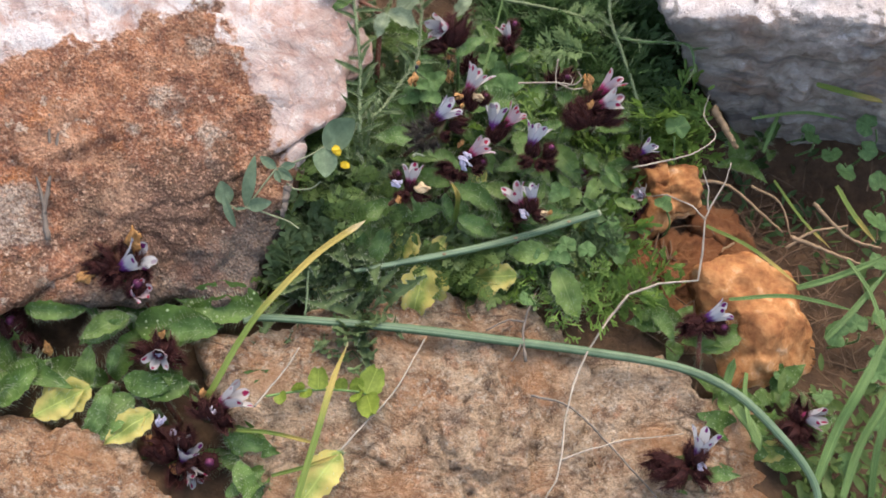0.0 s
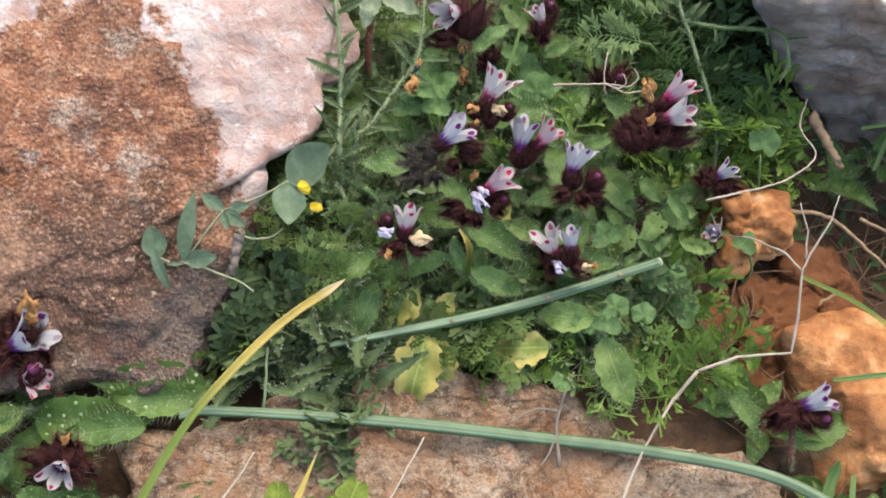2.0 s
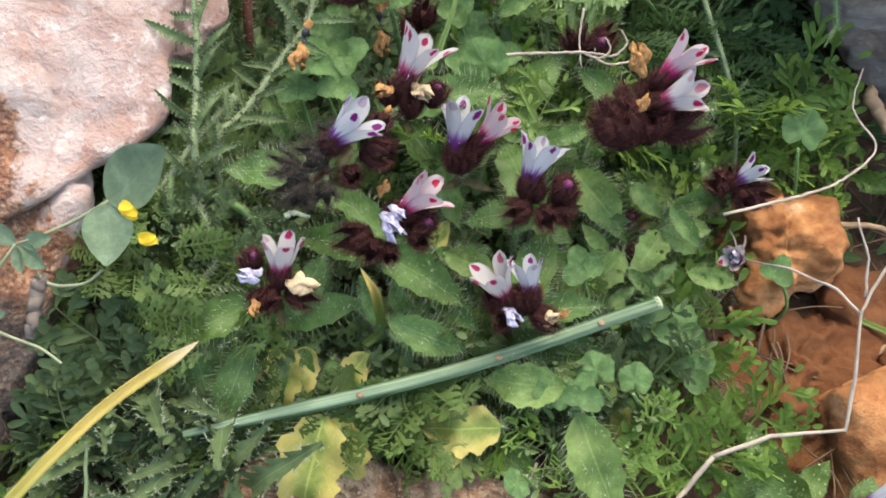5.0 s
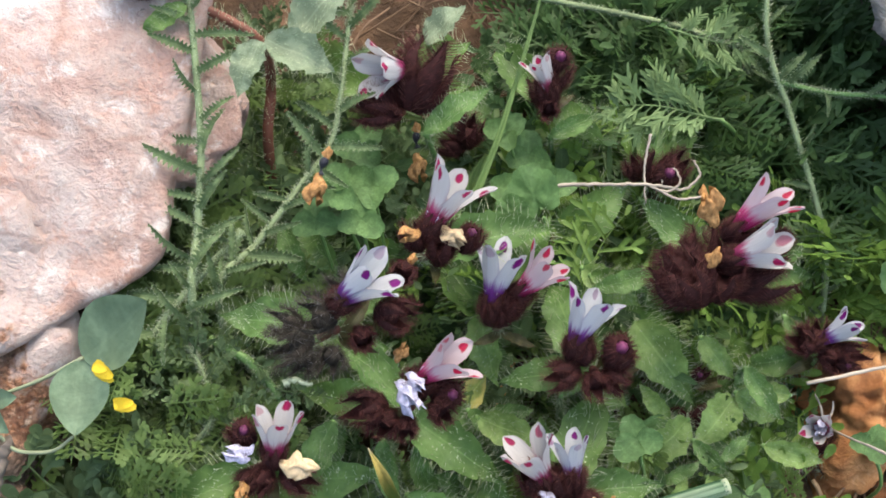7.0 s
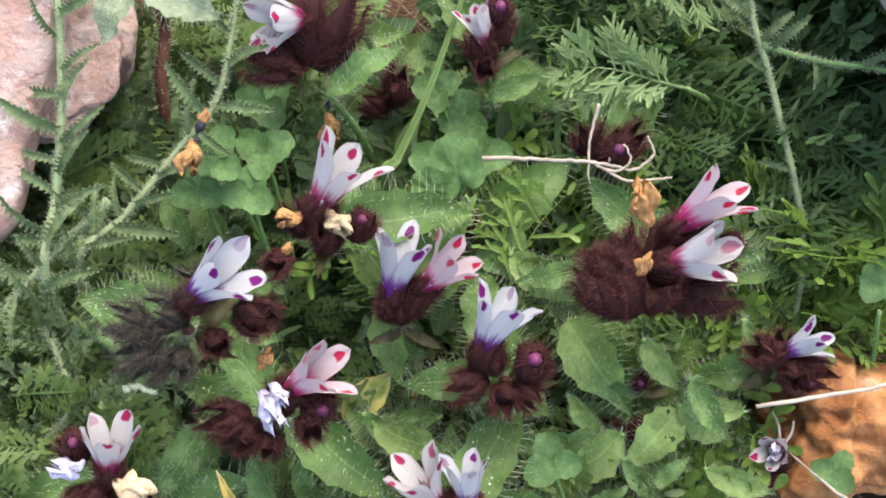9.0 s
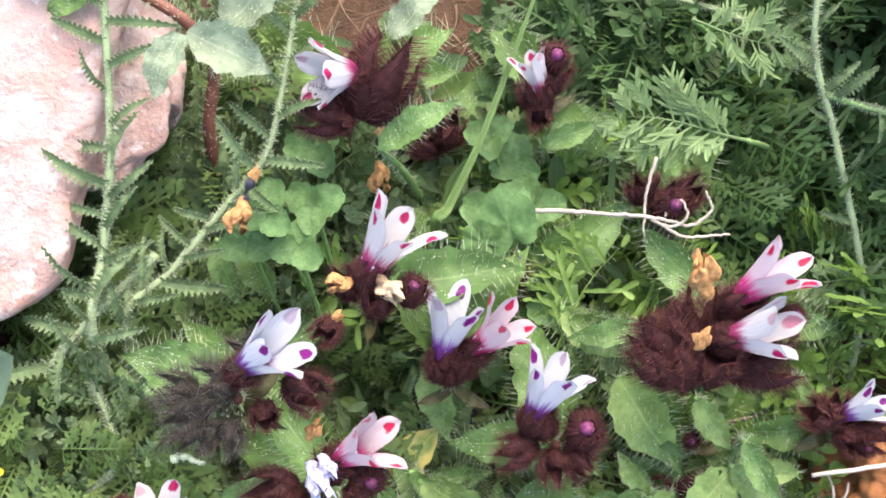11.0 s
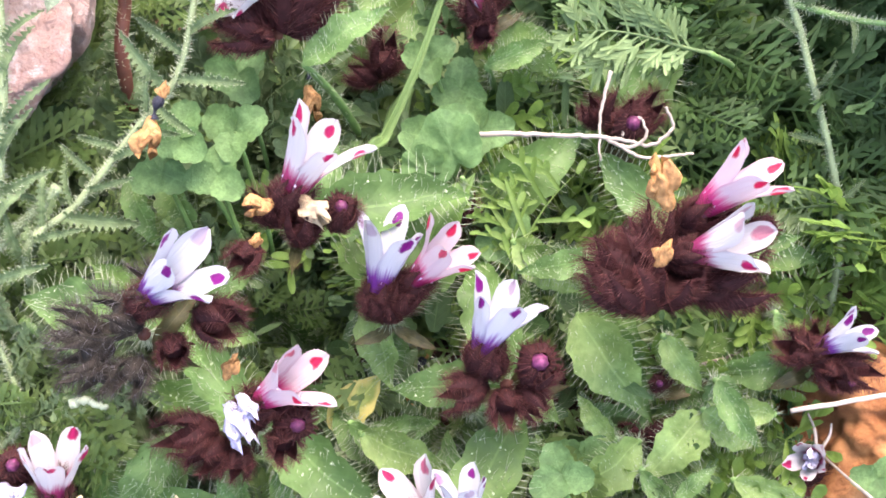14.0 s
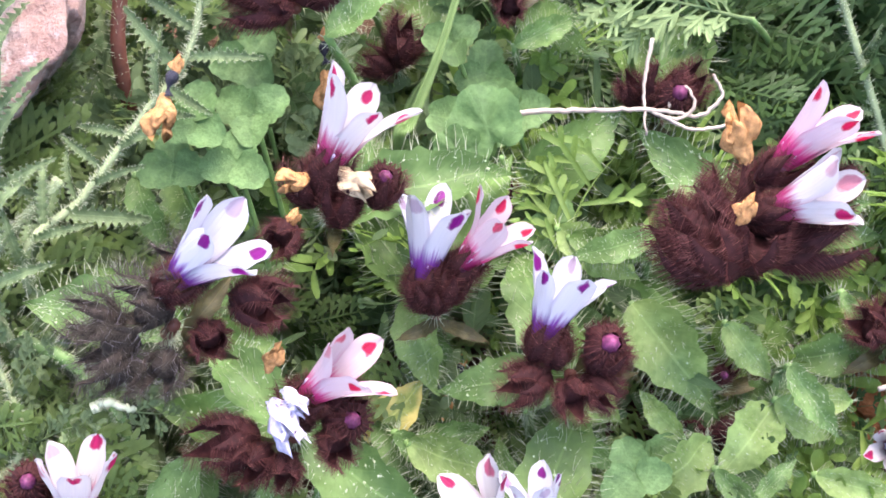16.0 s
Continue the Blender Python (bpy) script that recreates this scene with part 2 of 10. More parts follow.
    brown = n.mix(n.ramp(n.noise(c, 210, 6, 0.75), (0.34, 0.55), (0.44, 0.0)), brown, (0.09, 0.045, 0.03))
    wob = n.math("MULTIPLY", n.math("SUBTRACT", n.noise(c, 48, 5, 0.6), 0.5), 0.05)
    a = n.math("ADD", n.dot(c, BROWN_A), n.math("ADD", wob, -BROWN_AC))
    b = n.math("ADD", n.dot(c, BROWN_B), n.math("ADD", wob, -BROWN_BC))
    m = n.math("MAXIMUM", a, b)
    mask = n.ramp(n.math("ADD", n.math("MULTIPLY", m, 60.0), 0.5), (0.42, 1.0), (0.58, 0.0))
    low = n.math("ADD", n.dot(c, GREY_A), n.math("ADD", wob, -GREY_AC))
    grey = n.mix(n.ramp(fine, (0.35, 0.0), (0.65, 1.0)), (0.06, 0.055, 0.05), (0.25, 0.22, 0.2))
    brown = n.mix(n.ramp(n.math("ADD", n.math("MULTIPLY", low, 50.0), 0.5), (0.3, 1.0), (0.75, 0.0)), brown, grey)
    brown = n.mix(n.ramp(n.noise(warp, 24, 6, 0.7), (0.53, 0.0), (0.66, 0.55)), brown, (0.56, 0.37, 0.26))
    brown = n.mix(n.ramp(n.noise(warp, 34, 6, 0.75), (0.36, 0.6), (0.46, 0.0)), brown, (0.17, 0.075, 0.05))
    brown = n.mix(n.ramp(n.noise(c, 160, 3, 0.5), (0.67, 0.0), (0.7, 0.85)), brown, (0.66, 0.55, 0.46))
    grain = n.cells(c, 780)
    brown = n.mix(n.ramp(grain, (0.16, 0.26), (0.4, 0.0)), brown, (0.62, 0.44, 0.33))
    brown = n.mix(n.ramp(grain, (0.5, 0.0), (0.75, 0.18)), brown, (0.13, 0.06, 0.04))
    brown = n.mix(n.ramp(n.noise(c, 760, 4, 0.7), (0.4, 0.6), (0.47, 0.0)), brown, (0.12, 0.065, 0.045))
    k = n.mix(mask, n.mix(1.0, white, (0.91, 0.91, 0.9), "MULTIPLY"), n.mix(1.0, brown, (0.77, 0.69, 0.61), "MULTIPLY"))
    h = n.math("ADD", n.math("ADD", n.math("MULTIPLY", f, 0.7), n.math("MULTIPLY", fine, 0.35)), n.math("ADD", n.math("MULTIPLY", n.noise(warp, 190, 6, 0.7), 0.5), n.math("MULTIPLY", n.math("MULTIPLY", grain, mask), -0.3)))
    return n.done(k, n.ramp(f, (0.3, 0.6), (0.7, 0.85)), n.bump(n.math("MULTIPLY", h, n.math("ADD", n.math("MULTIPLY", mask, 0.35), 0.65)), 0.0048, 1.0), 0.3)


def slab_material(name, warm):
    """Conglomerate: grey, tan and rust patches, crumbly, with pale and dark grains."""
    n, c, warp, f, g, fine, k = rock_material(name, [(0.12, 0.085, 0.065), (0.46, 0.33, 0.23), (0.7, 0.54, 0.4), (0.82, 0.71, 0.58)])
    rust = n.ramp(f, (0.3, (0.14, 0.06, 0.035)), (0.48, (0.46, 0.23, 0.12)), (0.68, (0.68, 0.45, 0.29)))
    k = n.mix(n.ramp(n.noise(warp, 33, 7, 0.7), (0.48 - warm, 0.0), (0.6 - warm, 0.8)), k, rust)
    grey = n.ramp(fine, (0.38, (0.24, 0.22, 0.19)), (0.6, (0.66, 0.62, 0.56)))
    k = n.mix(n.ramp(n.noise(warp, 52, 7, 0.7), (0.55 + warm, 0.0), (0.64 + warm, 0.65)), k, grey)
    pebble = n.noise(warp, 105, 5, 0.6, out=1)
    tone = n.split(pebble)
    k = n.mix(n.ramp(tone[0], (0.58, 0.0), (0.64, 0.5)), k, (0.7, 0.6, 0.5))
    k = n.mix(n.ramp(tone[1], (0.58, 0.0), (0.63, 0.8)), k, (0.56, 0.33, 0.22))
    k = n.mix(n.ramp(tone[2], (0.36, 0.6), (0.42, 0.0)), k, (0.1, 0.065, 0.05))
    for scale, lo, hi, share, col in ((250, 0.58, 0.65, 0.7, (0.74, 0.67, 0.58)), (430, 0.57, 0.65, 0.75, (0.74, 0.64, 0.54))):
        k = n.mix(n.ramp(n.noise(warp, scale, 4, 0.6), (lo, 0.0), (hi, share)), k, col)
    k = n.mix(n.ramp(n.noise(warp, 190, 7, 0.75), (0.35, 0.7), (0.43, 0.0)), k, (0.08, 0.05, 0.038))
    k = n.mix(n.ramp(n.noise(c, 520, 4, 0.7), (0.36, 0.4), (0.44, 0.0)), k, (0.12, 0.08, 0.06))
    lump = n.noise(warp, 170, 7, 0.7)
    seam = n.cells(n.node("ShaderNodeVectorMath", i0=warp, i1=(1.0, 2.2, 1.0), p_operation="MULTIPLY"), 42, "DISTANCE_TO_EDGE")
    k = n.mix(n.math("MULTIPLY", n.ramp(seam, (0.0, 0.85), (0.07, 0.0)), n.ramp(g, (0.42, 0.0), (0.56, 1.0))), k, (0.1, 0.065, 0.05))
    rim = n.noise(n.node("ShaderNodeVectorMath", i0=warp, i1=(1.0, 1.9, 1.0), p_operation="MULTIPLY"), 75, 8, 0.72)
    k = n.mix(n.ramp(rim, (0.34, 0.75), (0.47, 0.0)), k, (0.17, 0.11, 0.085))
    lump = n.math("ADD", lump, n.math("MULTIPLY", rim, 1.6))
    sand = n.noise(c, 850, 4, 0.7)
    k = n.mix(n.ramp(sand, (0.38, 0.6), (0.46, 0.0)), k, (0.11, 0.072, 0.05))
    k = n.mix(n.ramp(n.noise(c, 1150, 3, 0.6), (0.57, 0.0), (0.64, 0.4)), k, (0.84, 0.74, 0.6))
    k = n.mix(n.ramp(n.noise(warp, 26, 5, 0.65), (0.5, 0.0), (0.62, 0.55)), k, (0.56, 0.29, 0.14))
    k = n.mix(1.0, k, (0.96, 0.9, 0.81), "MULTIPLY")
    lump = n.math("ADD", lump, n.math("MULTIPLY", sand, 0.35))
    h = n.math("ADD", n.math("ADD", n.math("MULTIPLY", f, 0.6), n.math("MULTIPLY", fine, 0.4)), n.math("MULTIPLY", lump, 0.9))
    return n.done(k, 0.85, n.bump(h, 0.0115, 1.0), 0.2)


def grey_rock_material():
    """Banded stone: dark grey on its sides, white where it turns up and along its crest."""
    n, c, warp, f, g, fine, k = rock_material("grey_stone", [(0.14, 0.115, 0.1), (0.28, 0.235, 0.205), (0.4, 0.35, 0.31), (0.5, 0.46, 0.43)])
    k = n.mix(n.ramp(n.noise(c, 14, 4), (0.5, 0.0), (0.66, 1.0)), k, (0.3, 0.185, 0.125))
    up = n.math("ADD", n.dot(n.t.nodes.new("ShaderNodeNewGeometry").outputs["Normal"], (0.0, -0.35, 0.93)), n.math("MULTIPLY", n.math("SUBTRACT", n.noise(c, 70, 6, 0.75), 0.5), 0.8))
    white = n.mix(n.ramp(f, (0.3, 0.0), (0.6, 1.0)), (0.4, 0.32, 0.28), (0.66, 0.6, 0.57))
    band = n.noise(n.node("ShaderNodeVectorMath", i0=warp, i1=(1.0, 1.0, 6.0), p_operation="MULTIPLY"), 16, 5, 0.6)
    k = n.mix(n.ramp(band, (0.5, 0.0), (0.62, 0.7)), k, (0.15, 0.14, 0.14))
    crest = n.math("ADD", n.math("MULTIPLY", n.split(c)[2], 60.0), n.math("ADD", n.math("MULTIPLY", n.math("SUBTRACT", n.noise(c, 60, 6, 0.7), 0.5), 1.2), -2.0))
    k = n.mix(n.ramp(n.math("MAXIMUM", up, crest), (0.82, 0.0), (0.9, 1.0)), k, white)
    return n.done(k, 0.75, n.bump(n.math("ADD", f, n.math("MULTIPLY", fine, 0.4)), 0.005, 1.0), 0.25)


def ochre_material(name, lift):
    n, c, warp, f, g, fine, k = rock_material(name, [(0.13, 0.05, 0.02), (0.31, 0.13, 0.048), (0.43, 0.21, 0.085), (0.6, 0.41, 0.26)])
    k = n.mix(n.ramp(g, (0.5 - lift, 0.0), (0.7 - lift, 1.0)), n.mix(0.85, k, (0.075, 0.028, 0.012)), k)
    return n.done(k, 0.9, n.bump(n.math("ADD", f, fine), 0.0014, 0.8), 0.15)


def soil_material():
    n = Nodes("soil")
    c = n.coord()
    f = n.noise(c, 90, 9, 0.7)
    fine = n.noise(c, 600, 5, 0.7)
    g = n.noise(c, 12, 4)
    k = n.ramp(f, (0.28, (0.035, 0.025, 0.018)), (0.48, (0.075, 0.047, 0.029)), (0.6, (0.11, 0.067, 0.04)), (0.74, (0.19, 0.115, 0.065)))
    k = n.mix(n.ramp(g, (0.4, 0.0), (0.7, 0.7)), k, (0.075, 0.046, 0.029))
    return n.done(k, 0.95, n.bump(n.math("ADD", f, n.math("MULTIPLY", fine, 0.5)), 0.003, 1.0), 0.1)


def blade_material(name, dark, light, stripes=26.0, foot=None):
    """Grass: lengthwise stripes and a slow drift of colour."""
    n = Nodes(name)
    u, v, _ = n.split(n.coord("UV"))
    c = n.coord()
    s = n.noise(n.node("ShaderNodeCombineXYZ", i0=n.math("MULTIPLY", u, stripes), i1=n.math("MULTIPLY", v, 1.2), i2=n.rand()), 1.0, 3)
    g = n.noise(c, 90, 4)
    k = n.mix(n.ramp(s, (0.35, 0.0), (0.65, 1.0)), dark, light)
    k = n.mix(n.math("MULTIPLY", n.ramp(g, (0.4, 0.0), (0.7, 1.0)), 0.35), k, tuple(x * 0.6 for x in dark))
    if foot:
        k = n.mix(n.ramp(n.math("ADD", v, n.math("MULTIPLY", g, 0.2)), (0.62, 1.0), (0.82, 0.0)), k, foot)
        k = n.mix(n.ramp(v, (0.9, 0.0), (0.97, 0.7)), k, (0.6, 0.5, 0.34))
    return n.done(k, 0.5, n.bump(s, 0.0005, 0.7), 0.35, 0.2)


LEAF_GREEN = leaf_material("bristly_leaf_green", (0.084, 0.163, 0.042), (0.17, 0.285, 0.09), veins=0.7, thin=0.51)
LEAF_LIGHT = leaf_material("bristly_leaf_light", (0.14, 0.23, 0.06), (0.27, 0.39, 0.125), veins=0.6, thin=0.54)
LEAF_DEEP = leaf_material("bristly_leaf_deep", (0.075, 0.145, 0.032), (0.15, 0.25, 0.065), veins=0.5, thin=0.47)
LEAF_FRESH = leaf_material("fresh_trefoil_leaf", (0.16, 0.23, 0.03), (0.28, 0.35, 0.06))
SEEDLING = leaf_material("seedling_leaf", (0.085, 0.145, 0.036), (0.17, 0.25, 0.075), isle=True, thin=0.54, veins=0.4)
# darker seedling green, with the shade between and behind herbs in the colour
SEEDLING_SHADED = leaf_material("shaded_seedling_leaf", (0.052, 0.1, 0.034), (0.085, 0.152, 0.05), isle=True, thin=0.52)
LITTER = plain("litter", (0.11, 0.068, 0.04), 0.85, 0.5, 120)
LEAF_PALE = leaf_material("warty_grey_leaf", (0.15, 0.2, 0.115), (0.26, 0.31, 0.2), veins=0.5, thin=0.41)
# carpet green lowered so its colour holds the shade behind the herbs
CARPET = leaf_material("carpet_green_shaded", (0.048, 0.097, 0.026), (0.077, 0.146, 0.042), isle=True, thin=0.54, veins=0.2)
LEAF_OLD = leaf_material("bristly_leaf_yellowing", (0.2, 0.27, 0.055), (0.36, 0.41, 0.11), (0.46, 0.4, 0.12), 0.95)
FEATHER = leaf_material("feathery_green", (0.11, 0.2, 0.036), (0.21, 0.325, 0.075), gloss=0.55, thin=0.54)
# darker copy of the feathery green; shade at the back is painted in
FEATHER_SHADED = leaf_material("feathery_green_shaded", (0.044, 0.09, 0.031), (0.078, 0.142, 0.047), gloss=0.6, thin=0.54)
GREY_LEAF = leaf_material("woolly_grey_green", (0.073, 0.117, 0.044), (0.135, 0.19, 0.08), gloss=0.7, thin=0.34)
PALE_FROND = leaf_material("pale_frond", (0.115, 0.185, 0.065), (0.195, 0.275, 0.11), gloss=0.7, thin=0.41)
PEA_LEAF = leaf_material("smooth_blue_green", (0.088, 0.14, 0.08), (0.15, 0.21, 0.128), gloss=0.6, thin=0.34, veins=0.12)
PEA_STEM = plain("pale_pea_stem", (0.17, 0.19, 0.11), 0.6, 0.35, 300)
CLOVER = leaf_material("clover_green", (0.075, 0.15, 0.045), (0.135, 0.24, 0.08), gloss=0.6, veins=0.3)
BRISTLE = plain("white_bristle", (0.37, 0.42, 0.28), 0.5, 0.15, 500, 0.4)
WART = plain("pale_green_wart", (0.27, 0.36, 0.17), 0.5, 0.2, 500)
TUBERCLE = plain("white_tubercle", (0.34, 0.43, 0.25), 0.5, 0.1, 500)
DARK_BRISTLE = plain("red_bristle", (0.085, 0.026, 0.024), 0.6, 0.3, 20, 0.4, 0.2)
GREY_BRISTLE = plain("grey_bristle", (0.06, 0.05, 0.036), 0.7, 0.4, 500, 0.2)
PALE_BRISTLE = plain("pale_lilac_bristle", (0.24, 0.22, 0.23), 0.6, 0.3, 500, 0.3)
PINK_BRISTLE = plain("pale_pink_bristle", (0.22, 0.1, 0.08), 0.5, 0.2, 20, 0.5)
CALYX = plain("maroon_calyx", (0.037, 0.0115, 0.011), 0.75, 0.6, 9, 0.15, 0.12, 0.0003)
CALYX_OLD = plain("withered_calyx", (0.032, 0.025, 0.019), 0.8, 0.5, 9, 0.1, 0.2, 0.0003)
BRACT = leaf_material("maroon_green_bract", (0.05, 0.05, 0.018), (0.1, 0.085, 0.03))
THROAT = plain("violet_throat", (0.2, 0.06, 0.17), 0.5, 0.4, 600, 0.2)
BUD = plain("lilac_bud_tip", (0.13, 0.028, 0.075), 0.55, 0.7, 9, 0.2, 0.25, 0.0003)
PETAL_WHITE = petal_material("white_petal", (0.308, 0.295, 0.304), (0.351, 0.342, 0.338), (0.26, 0.006, 0.06), (0.2, 0.012, 0.07))
PETAL_BLUE = petal_material("pale_blue_petal", (0.287, 0.300, 0.342), (0.334, 0.342, 0.351), (0.12, 0.004, 0.11), (0.09, 0.01, 0.14))
PETAL_PINK = petal_material("pink_petal", (0.317, 0.231, 0.270), (0.342, 0.287, 0.300), (0.34, 0.006, 0.04), (0.3, 0.015, 0.1))
DRIED = plain("dried_orange_petal", (0.46, 0.24, 0.085), 0.65, 0.55, 7, 0.3, 0.3, 0.0004)
DRIED_PALE = plain("dried_cream_petal", (0.62, 0.47, 0.28), 0.65, 0.4, 7, 0.3, 0.3, 0.0004)
WILTED = plain("wilted_blue_white_petal", (0.56, 0.53, 0.66), 0.6, 0.5, 6, 0.3, 0.3, 0.0004)
STEM_RED = plain("red_stem", (0.125, 0.045, 0.026), 0.6, 0.6, 160)
STEM_GREEN = plain("green_stem", (0.1, 0.18, 0.05), 0.5, 0.35, 300)
STEM_PALE = plain("woolly_stem", (0.15, 0.195, 0.095), 0.75, 0.45, 200)
CULM = blade_material("green_culm", (0.022, 0.06, 0.024), (0.175, 0.25, 0.15), 11.0)
BLADE_YELLOW = blade_material("yellowing_blade", (0.3, 0.23, 0.045), (0.47, 0.37, 0.11), 26.0, (0.12, 0.17, 0.03))
BLADE_GREEN = blade_material("green_blade", (0.06, 0.12, 0.03), (0.14, 0.225, 0.065))
STRAW = plain("straw", (0.21, 0.14, 0.08), 0.7, 0.35, 200)
TWIG = plain("grey_twig", (0.27, 0.23, 0.185), 0.8, 0.35, 260)
DARK_TWIG = plain("dark_twig", (0.13, 0.105, 0.085), 0.8, 0.35, 260)
YELLOW = plain("yellow_petal", (0.7, 0.5, 0.03), 0.5, 0.2, 300, 0.3)
BLACK = plain("blackened_tissue", (0.012, 0.012, 0.02), 0.4, 0.4, 300)


# ---- building helpers ----
PLACE = {}


def thing(name, p, label, category, group=""):
    """An Empty at the base of a thing."""
    ob = new(name)
    ob.empty_display_size = 0.005
    PLACE[ob.name] = Matrix.Translation(p)
    ob.matrix_basis = PLACE[ob.name]
    return tagged(ob, label, category, group)


def mesh_from(name, bm, *mats, smooth=True):
    me = bpy.data.meshes.new(name)
    bm.to_mesh(me)
    bm.free()
    for m in mats:
        me.materials.append(m)
    if smooth:
        me.polygons.foreach_set("use_smooth", [True] * len(me.polygons))
    return me


def part(name, me, parent, m=None, label=""):
    """One mesh under a thing or a part, at the world pose m."""
    ob = new(name, me)
    ob.parent = parent
    m = m if m is not None else PLACE[parent.name]
    PLACE[ob.name] = m
    ob.matrix_basis = PLACE[parent.name].inverted() @ m
    return tagged(ob, label)


def along(p, d, n=(0, 0, 1), s=1.0):
    """A pose at p with Y along d, Z near n, scaled by s."""
    y = Vector(d).normalized()
    x = y.cross(Vector(n))
    x = x.normalized() if x.length > 1e-5 else Vector((1, 0, 0))
    return Matrix.Translation(p) @ Matrix((x, y, x.cross(y))).transposed().to_4x4() @ Matrix.Scale(s, 4)


def spline(pts, n=8):
    """A smooth line through the points, n steps a span."""
    p = [Vector(q) for q in pts]
    p = [2 * p[0] - p[1]] + p + [2 * p[-1] - p[-2]]
    out = []
    for a, b, c, d in zip(p, p[1:], p[2:], p[3:]):
        for i in range(n):
            t = i / n
            out.append(0.5 * (2 * b + (c - a) * t + (2 * a - 5 * b + 4 * c - d) * t * t + (3 * b - a - 3 * c + d) * t ** 3))
    return out + [p[-2]]


def sweep(bm, line, radius, sides=6, mat=0, flat=1.0, cap=True, up=(0, 0, 1), ridge=0.0):
    """A tube along a line; radius is a function of 0..1. flat squeezes it across up."""
    uv = bm.loops.layers.uv.verify()
    rings, side = [], None
    for i, p in enumerate(line):
        d = (line[min(i + 1, len(line) - 1)] - line[max(i - 1, 0)]).normalized()
        if side is None:
            side = d.cross(Vector(up))
            side = side.normalized() if side.length > 1e-4 else d.orthogonal().normalized()
        side = (side - d * side.dot(d)).normalized()
        top = side.cross(d)
        r = radius(i / (len(line) - 1))
        ring = []
        for k in range(sides):
            a = 2 * math.pi * k / sides
            q = r * (1 + ridge * math.cos(a * sides / 2))
            ring.append(bm.verts.new(p + side * (math.cos(a) * q) + top * (math.sin(a) * q * flat)))
        rings.append(ring)
    for i, (a, b) in enumerate(zip(rings, rings[1:])):
        for k in range(sides):
            f = bm.faces.new((a[k], a[(k + 1) % sides], b[(k + 1) % sides], b[k]))
            f.material_index = mat
            for loop, (uu, vv) in zip(f.loops, ((k, i), (k + 1, i), (k + 1, i + 1), (k, i + 1))):
                loop[uv].uv = (uu / sides, vv / len(line))
    if cap:
        for ring in (rings[0][::-1], rings[-1]):
            bm.faces.new(ring).material_index = mat
    return rings


def hair(bm, p, d, length, r, mat, rnd, bend=0.25):
    """One bristle: a thin three-sided spine, slightly bent."""
    d = Vector(d).normalized()
    a = d.orthogonal().normalized()
    b = d.cross(a)
    off = (a * rnd.uniform(-1, 1) + b * rnd.uniform(-1, 1)) * bend * length
    base = [bm.verts.new(p + (a * math.cos(k * 2.0944) + b * math.sin(k * 2.0944)) * r) for k in range(3)]
    mid = [bm.verts.new(p + d * length * 0.5 + off * 0.25 + (a * math.cos(k * 2.0944) + b * math.sin(k * 2.0944)) * r * 0.7) for k in range(3)]
    tip = bm.verts.new(p + d * length + off)
    for k in range(3):
        j = (k + 1) % 3
        bm.faces.new((base[k], base[j], mid[j], mid[k])).material_index = mat
        bm.faces.new((mid[k], mid[j], tip)).material_index = mat


def blade(bm, width, rise, rows=12, cols=6, cup=0.0, edge=None, mat=0, rnd=None, rough=0.0):
    """A unit-long blade along Y: width(v) half widths, rise(v) heights, cup lifts the sides, edge(v, s) pushes the margin."""
    uv = bm.loops.layers.uv.verify()
    grid = []
    for i in range(rows + 1):
        v = i / rows
        row = []
        for j in range(cols + 1):
            s = 2 * j / cols - 1
            w = max(width(v), 0.0008)
            x = s * w * (1 + (edge(v, s) if edge and abs(s) > 0.99 else 0))
            zz = rise(v) + cup * s * s * w + (rnd.uniform(-rough, rough) if rnd else 0) * (abs(s) + 0.2)
            if edge and abs(s) > 0.99:
                zz += edge(v * 1.3 + 0.17 * s, s) * w * 0.5
            row.append(bm.verts.new((x, v, zz)))
        grid.append(row)
    for i in range(rows):
        for j in range(cols):
            f = bm.faces.new((grid[i][j], grid[i][j + 1], grid[i + 1][j + 1], grid[i + 1][j]))
            f.material_index = mat
            for loop, (jj, ii) in zip(f.loops, ((j, i), (j + 1, i), (j + 1, i + 1), (j, i + 1))):
                loop[uv].uv = (jj / cols, ii / rows)
    return grid


